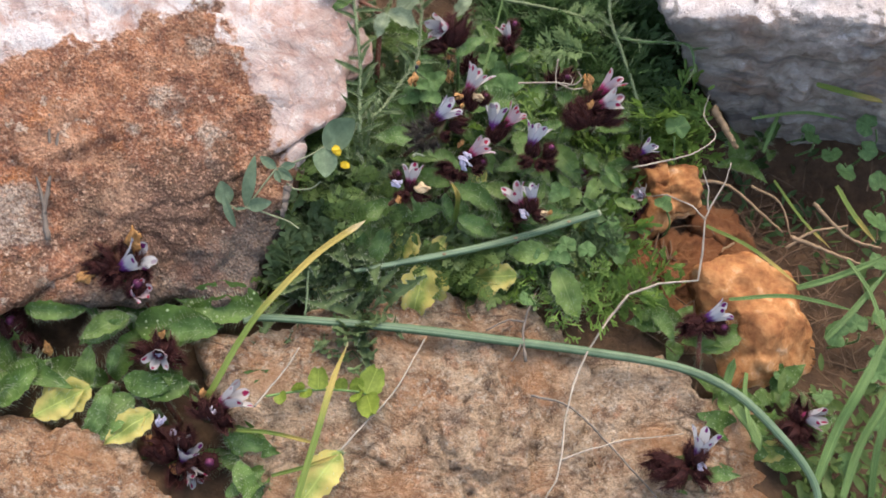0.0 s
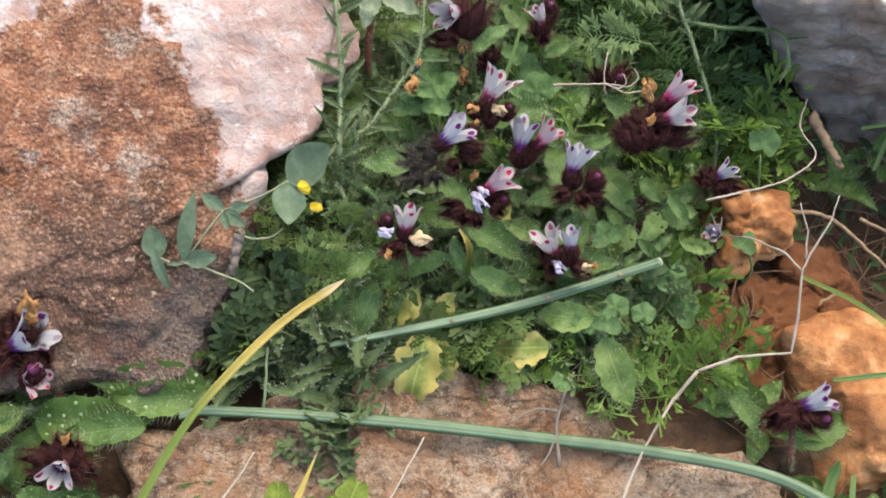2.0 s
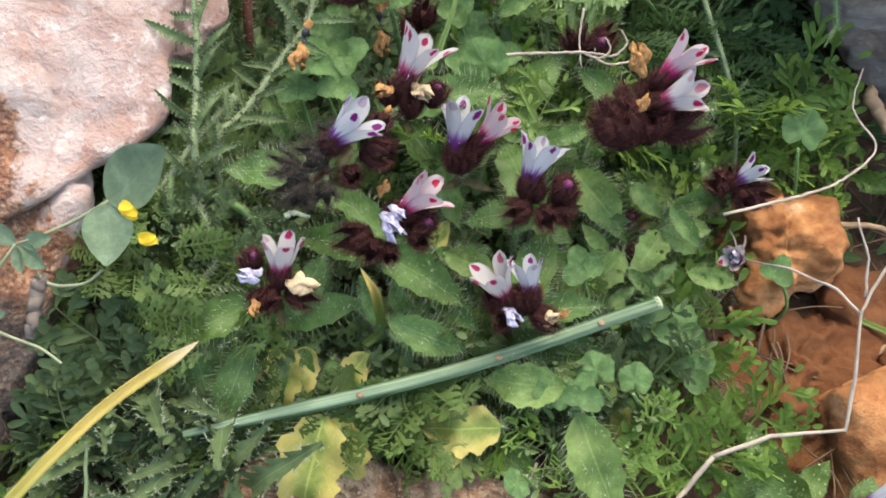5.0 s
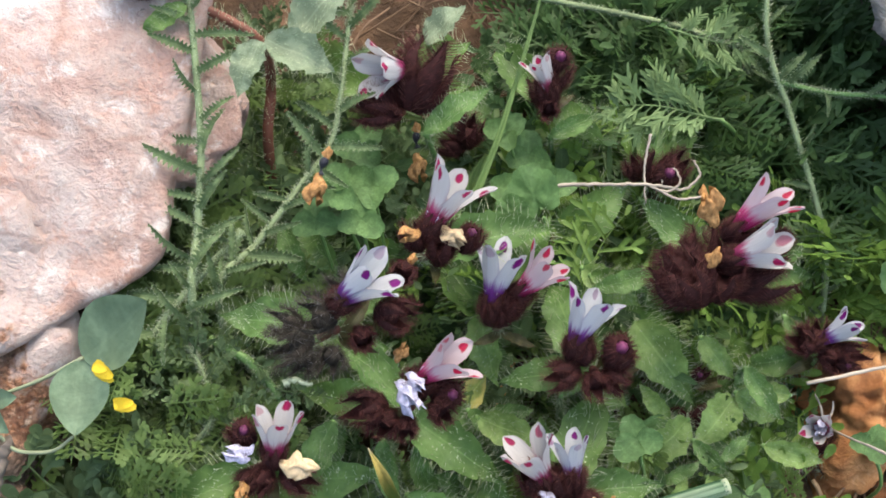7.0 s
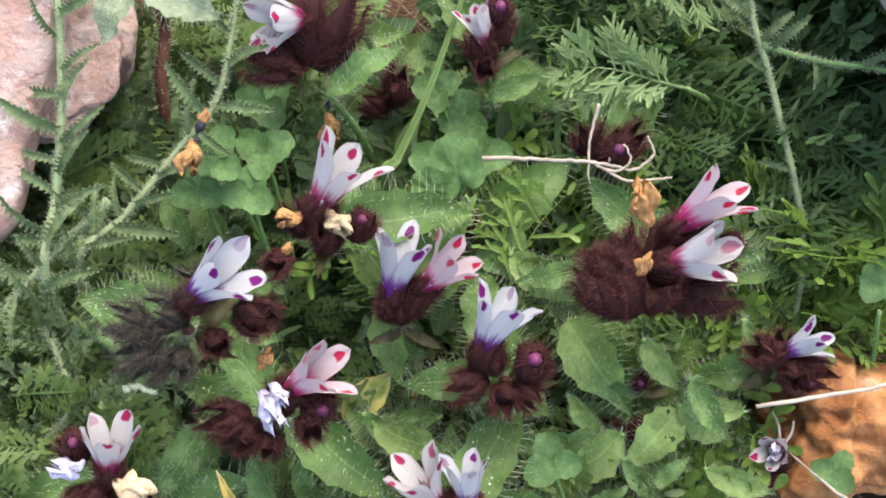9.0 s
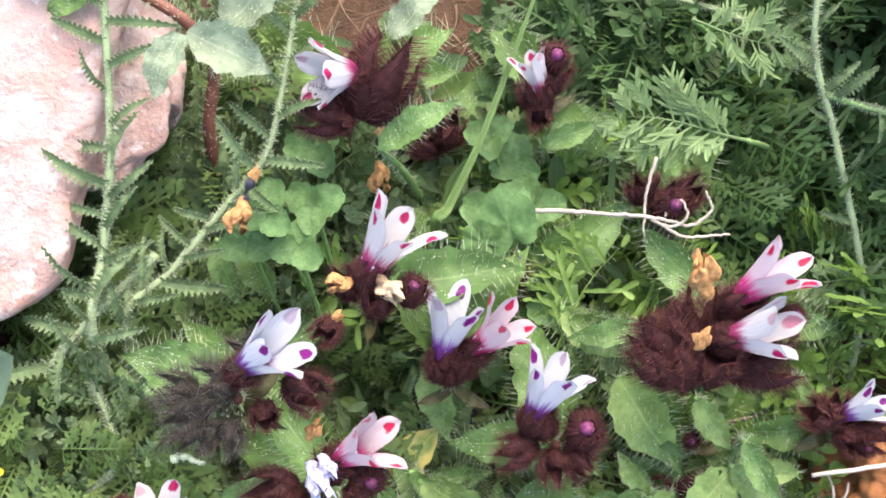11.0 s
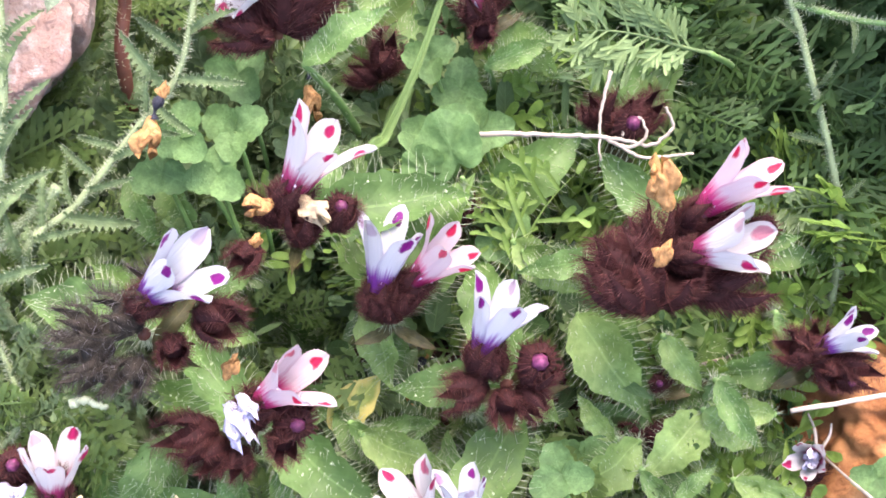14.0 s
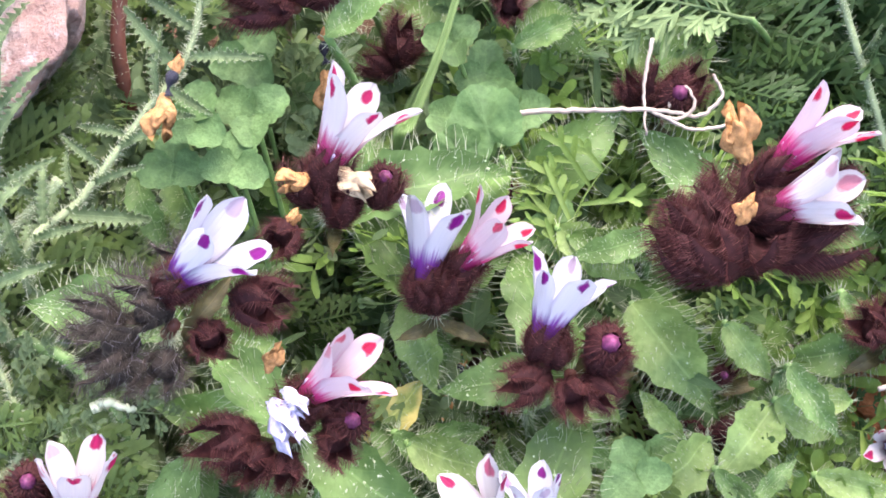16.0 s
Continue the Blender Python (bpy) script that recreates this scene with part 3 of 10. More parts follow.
# ---- shared plant pieces, each of unit length ----
def bristly_leaf(seed, mats, wide=0.17, droop=0.25, dots=26, wart=1.0, tooth=1.0, long=1.0):
    """Lance-shaped leaf with wavy toothed margin, white warts and stiff hairs."""
    rnd = random.Random(seed)
    bm = bmesh.new()
    ph, fq = rnd.uniform(0, 6), rnd.uniform(26, 34)
    w = lambda v: wide * (0.16 + 0.84 * math.sin(math.pi * min(1, (v * 0.98) ** 0.8)) ** 0.75) * (1 - v ** 6)
    r = lambda v: 0.12 * math.sin(v * 2.2) - droop * v * v + 0.03 * math.sin(v * 13 + ph)
    e = lambda v, s: tooth * (0.07 * math.sin(v * fq + ph + s) + 0.04 * math.sin(v * fq * 2.3))
    g = blade(bm, w, r, 22, 8, rnd.uniform(0.15, 0.75), e, 0, rnd, 0.012)
    for i, row in enumerate(g):
        for j, q in enumerate(row):
            q.co.z += 0.02 * (j / 4 - 1) * math.sin(i * 0.75 + ph + (2 if j > 4 else 0)) * wide * 5 * abs(j / 4 - 1)
    for i in range(1, 22):
        for j in (0, 8, 0, 8):
            if rnd.random() < 0.8:
                s = -1 if j == 0 else 1
                hair(bm, g[i][j].co, (s, rnd.uniform(0.1, 0.7), rnd.uniform(-0.1, 0.5)), rnd.uniform(0.05, 0.17) * long, 0.0022, 1, rnd)
    for dot in range(dots):
        i, j = rnd.randrange(2, 20), rnd.randrange(1, 8)
        if wart > 1.5:
            i, j = 2 + 3 * (dot // 4 % 6), 1 + 2 * (dot % 4)
        p = (g[i][j].co + g[i + 1][j].co) / 2 + Vector((rnd.uniform(-0.01, 0.01), rnd.uniform(-0.02, 0.02), 0.001 if wart < 1.5 else 0.008))
        s = rnd.uniform(0.003, 0.009) * wart
        ring = [bm.verts.new(p + Vector((math.cos(a) * s, math.sin(a) * s, -0.002))) for a in (0, 1.05, 2.1, 3.14, 4.19, 5.24)]
        top = bm.verts.new(p + Vector((0, 0, s * 0.7)))
        for k in range(6):
            bm.faces.new((ring[k], ring[(k + 1) % 6], top)).material_index = 2
        if rnd.random() < (0.7 if wart < 1.5 else 0.05):
            hair(bm, p, (rnd.uniform(-0.5, 0.5), 0.4, 1), rnd.uniform(0.05, 0.15), 0.0021, 1, rnd)
    for _ in range(60):
        i, j = rnd.randrange(1, 21), rnd.randrange(0, 8)
        hair(bm, g[i][j].co.lerp(g[i + 1][j + 1].co, rnd.random()), (rnd.uniform(-0.6, 0.6), rnd.uniform(-0.2, 0.8), 1), rnd.uniform(0.02, 0.06), 0.0016, 1, rnd)
    for _ in range(14):
        i = rnd.randrange(2, 20)
        hair(bm, g[i][4].co - Vector((0, 0, 0.004)), (rnd.uniform(-0.6, 0.6), 0.2, -1), rnd.uniform(0.025, 0.06), 0.002, 1, rnd)
    return mesh_from("leaf", bm, *mats)


LEAVES = {
    "green": [bristly_leaf(i, (LEAF_GREEN, BRISTLE, TUBERCLE), 0.165 + 0.015 * (i % 4), 0.1 + 0.1 * (i % 3), 80, 1.0, 1.2) for i in range(6)],
    "deep": [bristly_leaf(20 + i, (LEAF_DEEP, BRISTLE, TUBERCLE), 0.19, 0.08 + 0.07 * i, 60, 1.1) for i in range(4)],
    "dotted": [bristly_leaf(30 + i, (LEAF_DEEP, BRISTLE, WART), 0.24, 0.1 + 0.06 * i, 24, 2.1, 0.6, 0.2) for i in range(4)],
    "old": [bristly_leaf(40 + i, (LEAF_OLD, BRISTLE, TUBERCLE), 0.27, 0.08 + 0.1 * i, 18) for i in range(3)] + [bristly_leaf(45 + i, (LEAF_OLD, BRISTLE, TUBERCLE), 0.3, 0.15, 14, 1.0, 1.7) for i in range(2)],
    "light": [bristly_leaf(80 + i, (LEAF_LIGHT, BRISTLE, TUBERCLE), 0.2 + 0.03 * i, 0.12 + 0.08 * i, 50, 1.0, 1.2) for i in range(3)],
    "pale": [bristly_leaf(90 + i, (LEAF_PALE, BRISTLE, TUBERCLE), 0.27, 0.1 + 0.1 * i, 130, 1.2, 1.3) for i in range(3)],
    "ragged": [bristly_leaf(50 + i, (LEAF_OLD, BRISTLE, TUBERCLE), 0.3, 0.2, 16, 0.8, 2.0) for i in range(3)],
    "bract": [bristly_leaf(60 + i, (BRACT, DARK_BRISTLE, DARK_BRISTLE), 0.13, 0.1, 6) for i in range(2)],
}


def petal_mesh(seed, mat, flare):
    """A fifth of a corolla: its share of the wide funnel below, a short rounded lobe above."""
    rnd = random.Random(seed)
    bm = bmesh.new()
    split, turn, ph = rnd.uniform(0.42, 0.52), rnd.uniform(-0.1, 0.45), rnd.uniform(0, 6)
    bell = lambda v: 0.13 + flare * v ** 1.05
    wide = 0.66 * bell(split) * rnd.uniform(0.92, 1.1)
    w = lambda v: 0.66 * bell(v) if v < split else (0.66 * bell(split) + (wide - 0.66 * bell(split)) * min(1, (v - split) * 6)) * max(0.0, 1 - (max(0.0, v - 0.74) / 0.263) ** 2.2) ** 0.5 * (1 - 0.6 * (v - split) * (0.85 - v))
    r = lambda v: bell(v) + (turn * (v - split) ** 1.4 if v > split else 0)
    g = blade(bm, w, r, 18, 6, -0.42, None, 0)
    lean = rnd.uniform(-0.12, 0.12)
    for i, row in enumerate(g):
        v = max(0.0, i / 18 - split)
        for j, q in enumerate(row):
            q.co.x += lean * v
            q.co.z += 0.05 * v * math.sin(9 * v + 30 * q.co.x + ph) - 0.05 * (0.5 if abs(j - 3) == 1 else 0.0) * min(1.0, i / 9)
    return mesh_from("petal", bm, mat)


PETALS = {}
for hue, pm in (("white", PETAL_WHITE), ("blue", PETAL_BLUE), ("pink", PETAL_PINK)):
    PETALS[hue] = [[petal_mesh(100 + 10 * i + k, pm, 0.18 + 0.075 * i) for k in range(4)] for i in range(4)]


def tube_mesh():
    """The corolla's tube, closed at the throat by a pale boss of scales."""
    bm = bmesh.new()
    sweep(bm, [Vector((0, y, 0)) for y in (-0.3, -0.18, -0.05, 0.06, 0.14)], lambda t: 0.05 + 0.08 * t ** 0.7, 12, cap=False)
    sweep(bm, [Vector((0, y, 0)) for y in (0.1, 0.2, 0.28, 0.33)], lambda t: 0.12 + 0.05 * math.sin(2.6 * t) - 0.1 * t * t, 10, mat=1, ridge=0.2)
    return mesh_from("tube", bm, THROAT, WILTED)


def calyx_mesh(seed, mats, comb=30, long=0.3, spread=0.22, slim=0.82, wild=0.0):
    """Five keeled, pointed sepals round a short cup, each fringed with a comb of straight bristles; unit length."""
    rnd = random.Random(seed)
    bm = bmesh.new()
    sweep(bm, [Vector((0, y, 0)) for y in (0, 0.12, 0.3, 0.5)], lambda t: 0.1 + 0.15 * math.sin(1.9 * t), 10)
    for k in range(5):
        turn = Matrix.Rotation(2 * math.pi * k / 5 + rnd.uniform(-0.2, 0.2), 4, "Y")
        out, ln = spread * rnd.uniform(0.7, 1.3), rnd.uniform(0.85, 1.12)
        first = len(bm.verts)
        w = lambda v: slim * 0.27 * (0.5 + 0.5 * math.sin(math.pi * min(1, v * 1.02) ** 0.85)) * (1 - v ** 2.2) + 0.006
        r = lambda v: 0.12 + 0.3 * math.sin(min(2.4, v * 2.6)) + (out - 0.25) * v * v
        g = blade(bm, w, r, 10, 4, -0.75, None, 0, rnd, 0.012)
        for row in g:
            for q in row:
                q.co.y *= ln
        for i in range(1, 11):
            for n in range(comb // 5):
                for j, s in ((0, -1), (4, 1)):
                    p = g[i][j].co.lerp(g[i - 1][j].co, (n + rnd.uniform(0.2, 0.8)) / (comb // 5))
                    hair(bm, p, (s * rnd.uniform(0.75 - wild, 1), rnd.uniform(0.35 - wild, 0.6 + wild), rnd.uniform(0.2 - wild, 0.6 + wild)), rnd.uniform(0.65 - 0.3 * wild, 1.0) * long, 0.0048, 1 if rnd.random() < 0.92 else 2, rnd, 0.03 + 0.1 * wild)
            for j in (1, 1, 2, 2, 3, 3):
                p = g[i][j].co.lerp(g[i - 1][j].co, rnd.random())
                hair(bm, p, (rnd.uniform(-0.3, 0.3), rnd.uniform(0.3, 0.7), 1), rnd.uniform(0.5, 0.9) * long, 0.0045, 1 if rnd.random() < 0.92 else 2, rnd, 0.03 + 0.1 * wild)
        bm.verts.ensure_lookup_table()
        for q in bm.verts[first:]:
            q.co = turn @ q.co
    return mesh_from("calyx", bm, *mats)


CALYCES = {
    "red": [calyx_mesh(i, (CALYX, DARK_BRISTLE, PINK_BRISTLE)) for i in range(4)],
    "old": [calyx_mesh(10 + i, (CALYX_OLD, GREY_BRISTLE, PALE_BRISTLE), 30, 0.45, 0.3, 0.55, 0.9) for i in range(2)],
}


def bud_mesh(seed):
    """A closed bud: bristly maroon sepals folded into a globe, the rolled petals just showing at its mouth."""
    rnd = random.Random(seed)
    bm = bmesh.new()
    n, m, rings = 20, 9, []
    for i in range(m + 1):
        v = i / m
        rad = 0.36 * math.sin(math.pi * (0.14 + 0.72 * v)) ** 0.8
        rings.append([bm.verts.new((rad * math.cos(a) * (1 + 0.09 * math.cos(5 * a)), v * 0.72, rad * math.sin(a) * (1 + 0.09 * math.cos(5 * a)))) for a in [2 * math.pi * k / n for k in range(n)]])
    for a, b in zip(rings, rings[1:]):
        for k in range(n):
            bm.faces.new((a[k], b[k], b[(k + 1) % n], a[(k + 1) % n]))
    for ring in rings[2:]:
        for q in ring:
            for _ in range(2):
                d = Vector((q.co.x, 0.0, q.co.z)).normalized() + Vector((rnd.uniform(-0.3, 0.3), rnd.uniform(0.1, 0.8), rnd.uniform(-0.3, 0.3)))
                hair(bm, q.co, d, rnd.uniform(0.1, 0.2), 0.007, 1, rnd, 0.05)
    sweep(bm, [Vector((0, y, 0)) for y in (0.5, 0.66, 0.76, 0.84, 0.87)], lambda t: 0.02 + 0.16 * math.cos(1.45 * t), 15, mat=2, ridge=0.07)
    return mesh_from("bud", bm, CALYX, DARK_BRISTLE, BUD)


def crumpled_mesh(seed, mat):
    """A shrivelled corolla: a torn, folded funnel."""
    rnd = random.Random(seed)
    bm = bmesh.new()
    n, m, rings = 26, 13, []
    ph = rnd.uniform(0, 6)
    for i in range(m + 1):
        v = i / m
        ring = []
        for k in range(n):
            a = 2 * math.pi * k / n
            fold = 0.36 * math.sin(5 * a + ph + 2 * v) + 0.22 * math.sin(3 * a - 2 * ph + 5 * v) + 0.16 * math.sin(9 * a + 7 * v + 3 * ph)
            rad = (0.11 + 0.19 * math.sin(v * 2.4) ** 1.2) * (1 + fold * v)
            y = v * (0.9 + 0.22 * math.sin(2 * a + ph) * v) + 0.15 * math.sin(5 * a + ph) * v + rnd.uniform(-0.03, 0.03)
            ring.append(bm.verts.new((rad * math.cos(a) + 0.07 * math.sin(9 * v + ph), y, rad * math.sin(a) * 0.75 + rnd.uniform(-0.045, 0.045))))
        rings.append(ring)
    for a, b in zip(rings, rings[1:]):
        for k in range(n):
            bm.faces.new((a[k], b[k], b[(k + 1) % n], a[(k + 1) % n]))
    cen = bm.verts.new((0, 0.5, 0))
    for k in range(n):
        bm.faces.new((rings[-1][(k + 1) % n], rings[-1][k], cen))
    return mesh_from("dried_corolla", bm, mat)


TUBE = tube_mesh()
BUDS = [bud_mesh(i) for i in range(2)]
DRY = {"orange": [crumpled_mesh(i, DRIED) for i in range(3)], "cream": [crumpled_mesh(5 + i, DRIED_PALE) for i in range(2)], "blue": [crumpled_mesh(8 + i, WILTED) for i in range(2)]}


def hairy_stem(pts, r0, r1, mat, hairmat, per=14, seed=0, long=0.0022):
    rnd = random.Random(seed)
    bm = bmesh.new()
    line = spline(pts, 7)
    sweep(bm, line, lambda t: r0 + (r1 - r0) * t, 8)
    for a, b in zip(line, line[1:]):
        d = (b - a).normalized()
        for _ in range(per if per else 0):
            o = d.orthogonal().normalized()
            o.rotate(Matrix.Rotation(rnd.uniform(0, 6.28), 3, d))
            hair(bm, a.lerp(b, rnd.random()) + o * r0 * 0.6, o + d * 0.3, rnd.uniform(0.5, 1) * long, 0.00007, 1, rnd)
    return mesh_from("stem", bm, mat, hairmat)


# ---- ground and rocks ----
def soil_z(x, y):
    hollow = 0.03 * math.exp(-((x - 0.175) ** 2 + (y - 0.062) ** 2) / 0.0013)
    return -0.035 - 0.15 * max(-0.6, min(0.6, x)) + 0.10 * max(-0.6, min(0.6, y)) - hollow


def ground():
    bm = bmesh.new()
    xs = [-60, -12, -3, -1, -0.5] + [-0.3 + 0.006 * i for i in range(101)] + [0.5, 1, 3, 12, 60]
    grid = []
    for y in xs:
        row = []
        for x in xs:
            v = Vector((x * 40, y * 40, 0))
            near = 1 if abs(x) < 0.4 and abs(y) < 0.4 else 0
            z = soil_z(x, y) + near * (0.006 * noise.noise(v) + 0.003 * noise.noise(v * 3.1) + 0.0015 * noise.noise(v * 9))
            row.append(bm.verts.new((x, y, z)))
        grid.append(row)
    for a, b in zip(grid, grid[1:]):
        for k in range(len(a) - 1):
            bm.faces.new((a[k], a[k + 1], b[k + 1], b[k]))
    tagged(new("ground", mesh_from("ground", bm, soil_material())), "dark reddish brown soil strewn with dry litter", "soil", kind="structure")


def rock(name, c, planes, mat, label, sub=6, sharp=16, rough=0.004, seed=0, steps=0.0, pin=None, grit=1.0):
    """A stone: the body that the planes (direction, distance from c) cut out, edges softened, surface broken by noise."""
    bm = bmesh.new()
    bmesh.ops.create_icosphere(bm, subdivisions=sub, radius=1)
    ns = [(Vector(p[:3]).normalized(), p[3]) for p in planes]
    off = Vector((seed * 3.7, seed * 1.3, seed))
    for v in bm.verts:
        d = v.co.normalized()
        s = sum(max(0.0, n.dot(d) / o) ** sharp for n, o in ns)
        p = d * (1 / max(s, 1e-9)) ** (1 / sharp)
        q = p + off
        h = noise.noise(q * 28) * 0.5 + noise.noise(q * 65) * 0.28 * grit + noise.noise(q * 150) * 0.15 * grit + noise.noise(q * 330) * 0.1 * grit
        chip = noise.cell(q * 55) * 0.5 * steps
        v.co = p + d * (rough * 1.7 * h + rough * chip)
    if pin:
        bmesh.ops.translate(bm, verts=bm.verts[:], vec=Vector(c) - Vector(pin))
    ob = new(name, mesh_from("rock", bm, mat))
    ob.location = pin or c
    return tagged(ob, label, "rock")


ground()
C0 = Vector((-0.135, 0.06, -0.03))
BROWN_A, BROWN_AC = (-0.35, 0.8, 0.45), 0.025
BROWN_B, BROWN_BC = (0.85, 0.45, 0.13), 0.0495
LICHEN = [((0.0241, -0.0387, 0.0738), 0.006), ((0.0421, -0.0463, 0.0647), 0.0055), ((0.0393, -0.0151, 0.0822), 0.0055), ((-0.0311, -0.087, 0.0634), 0.013), ((0.0112, -0.0492, 0.0718), 0.0018)]
# centre and size of each dark patch, moss and painted shade alike
MOSS_AND_SHADE = [((0.041, -0.074, 0.049), 0.02), ((0.0, -0.076, 0.055), 0.014), ((-0.025, -0.06, 0.068), 0.008), ((-0.02, -0.03, 0.08), 0.004), ((0.04, -0.066, 0.056), 0.012), ((0.023, -0.072, 0.056), 0.012), ((0.053, -0.06, 0.055), 0.006), ((0.035, -0.082, 0.035), 0.022), ((0.06, -0.078, 0.03), 0.02), ((0.02, -0.098, 0.03), 0.024), ((0.05, -0.1, 0.02), 0.02), ((0.0015, -0.0891, 0.0531), 0.011), ((0.0265, -0.0837, 0.045), 0.014), ((-0.0235, -0.0924, 0.0581), 0.006), ((-0.029, -0.1072, 0.0524), 0.012), ((0.014, -0.079, 0.055), 0.008)]
FRESH_EDGE = 0.05
GREY_A, GREY_AC = (-0.5, 0.7, 0.5), -0.0595
LIMESTONE = big_rock_material()
rock("rock", C0, [(0.24, -0.46, 0.855, 0.0867), (0.05, -0.05, 1, 0.091), (0.8, 0.1, -0.45, 0.0535), (0.45, -0.55, -0.7, 0.0205), (-1, 0, 0, 0.15), (0, 1, 0.2, 0.11),
                  (0, 0, -1, 0.06)], LIMESTONE, "large pale pink limestone boulder with rust-brown weathered face", 7, 26, 0.0038, 1, 0.7, None, 1.5)
rock("rock", (-0.13, 0.03, -0.05), [(0.2768, -0.5098, 0.8145, 0.0866), (0.92, -0.33, -0.21, 0.0597), (0.8, 0.6, -0.2, 0.04), (0, -0.8, -0.6, 0.0334), (-1, 0, 0, 0.14), (0, 1, 0.2, 0.1), (0, 0, -1, 0.05)],
     LIMESTONE, "rust-brown and grey broken rock under the pale boulder", 7, 20, 0.0052, 8, 0.7, C0, 1.7)
rock("rock", (0.02, -0.1, -0.085), [(0.2, -0.2, 0.96, 0.0461), (-0.33, 0.94, 0.05, 0.0815), (0.33, 0.94, 0.05, 0.0715), (1, -0.1, 0, 0.122), (-0.9, -0.45, 0, 0.092),
                                     (0, -1, 0, 0.14), (0, 0, -1, 0.05)], slab_material("conglomerate", 0.0), "rough grey and tan slab of conglomerate rock", 7, 18, 0.0082, 2, 0.25, None, 2.0)
rock("rock", (-0.16, -0.15, -0.05), [(0.15, -0.1, 0.98, 0.04), (0.15, 0.98, 0.1, 0.056), (0.85, 0.5, 0, 0.0605), (0, -1, 0, 0.1), (-1, 0, 0, 0.1), (0, 0, -1, 0.05)],
     slab_material("rusty_conglomerate", 0.12), "rough orange-brown slab of rock", 7, 12, 0.007, 3, 0.3, None, 1.8)
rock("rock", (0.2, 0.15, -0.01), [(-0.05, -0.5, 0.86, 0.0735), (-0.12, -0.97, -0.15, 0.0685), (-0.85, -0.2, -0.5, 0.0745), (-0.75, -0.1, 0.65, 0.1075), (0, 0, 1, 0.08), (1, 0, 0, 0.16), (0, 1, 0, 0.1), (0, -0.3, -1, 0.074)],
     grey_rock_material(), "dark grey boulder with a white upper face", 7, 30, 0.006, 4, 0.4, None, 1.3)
rock("stone", (0.145, -0.020, -0.064), [(0.1, 0, 1, 0.026), (-0.8, -0.3, 0.3, 0.0265), (0.9, 0.1, 0.3, 0.025), (-0.3, 0.9, 0.4, 0.03), (0.5, 0.8, 0.4, 0.027), (0.1, -0.9, 0.1, 0.034), (0, -0.3, -1, 0.03), (0.6, -0.6, 0.5, 0.028), (-0.5, -0.5, 0.7, 0.027)],
     ochre_material("ochre_stone", 0.14), "rounded ochre stone lying on the soil", 6, 20, 0.0042, 5, 0.7, None, 1.3)
RUST = ochre_material("rust_clod", -0.04)
rock("stone", (0.1105, 0.0355, -0.0385), [(0, 0, 1, 0.012), (-0.8, -0.2, 0.3, 0.0125), (0.9, -0.1, 0.2, 0.0135), (0, 0.9, 0.3, 0.0125), (0, -0.8, 0.5, 0.0115), (0.5, -0.6, -0.4, 0.013), (0, 0, -1, 0.014)],
     ochre_material("orange_clod", 0.16), "rounded orange-brown clod of earth", 6, 9, 0.005, 6, 0.8, None, 1.8)
rock("stone", (0.115, 0.006, -0.06), [(0, 0.1, 1, 0.016), (-0.9, -0.2, 0.2, 0.03), (0.9, 0.1, 0.2, 0.034), (0, 0.9, 0.3, 0.019), (0, -0.8, 0.5, 0.017), (0, 0, -1, 0.016)],
     RUST, "dark rust-coloured clod of earth", 6, 5, 0.009, 7, 0.8, None, 1.8)
rock("stone", (-0.0395, 0.0675, 0.0290), [(0.22, -0.36, 0.9, 0.0056), (1, 0.1, -0.3, 0.0105), (0.8, -0.3, -0.6, 0.0105), (0.8, 0.5, 0.3, 0.0105), (-0.1, 0.8, 0.6, 0.0175), (0, -0.8, -0.6, 0.0150), (-1, 0, -0.2, 0.018), (-0.3, 0.5, -0.8, 0.02)],
     LIMESTONE, "pale pink flake of limestone split from the boulder", 6, 14, 0.0042, 20, 0.6, C0, 1.6)
rock("stone", (-0.0440, 0.0815, 0.0310), [(0.35, -0.57, 0.74, 0.0035), (1, 0.1, 0, 0.0062), (0.7, -0.6, -0.3, 0.0065), (0.7, 0.6, 0.3, 0.0068), (-0.1, 0.8, 0.6, 0.0100), (0, -0.8, -0.6, 0.0085), (-1, 0, -0.2, 0.008), (-0.3, 0.5, -0.8, 0.02)],
     LIMESTONE, "small pale pink flake of limestone beside the boulder", 6, 14, 0.0036, 16, 0.6, C0, 1.6)
for spot, s, k in (((0.1358, 0.0249, -0.052), 0.011, 21), ((0.1421, 0.0087, -0.055), 0.008, 25)):
    rock("stone", spot, [(0, 0, 1, s * 0.7), (-0.8, -0.3, 0.2, s), (0.9, 0.2, 0.3, s * 1.2), (0.1, 0.9, 0.3, s), (0.2, -0.8, 0.5, s), (0, 0, -1, s)],
         RUST, "small broken rust-brown clod of earth", 5, 5, 0.006, k, 0.7, None, 1.7)


# ---- flowering plants ----
PLANT_LABEL = "low bristly herb with maroon calyces and pale spotted flowers"


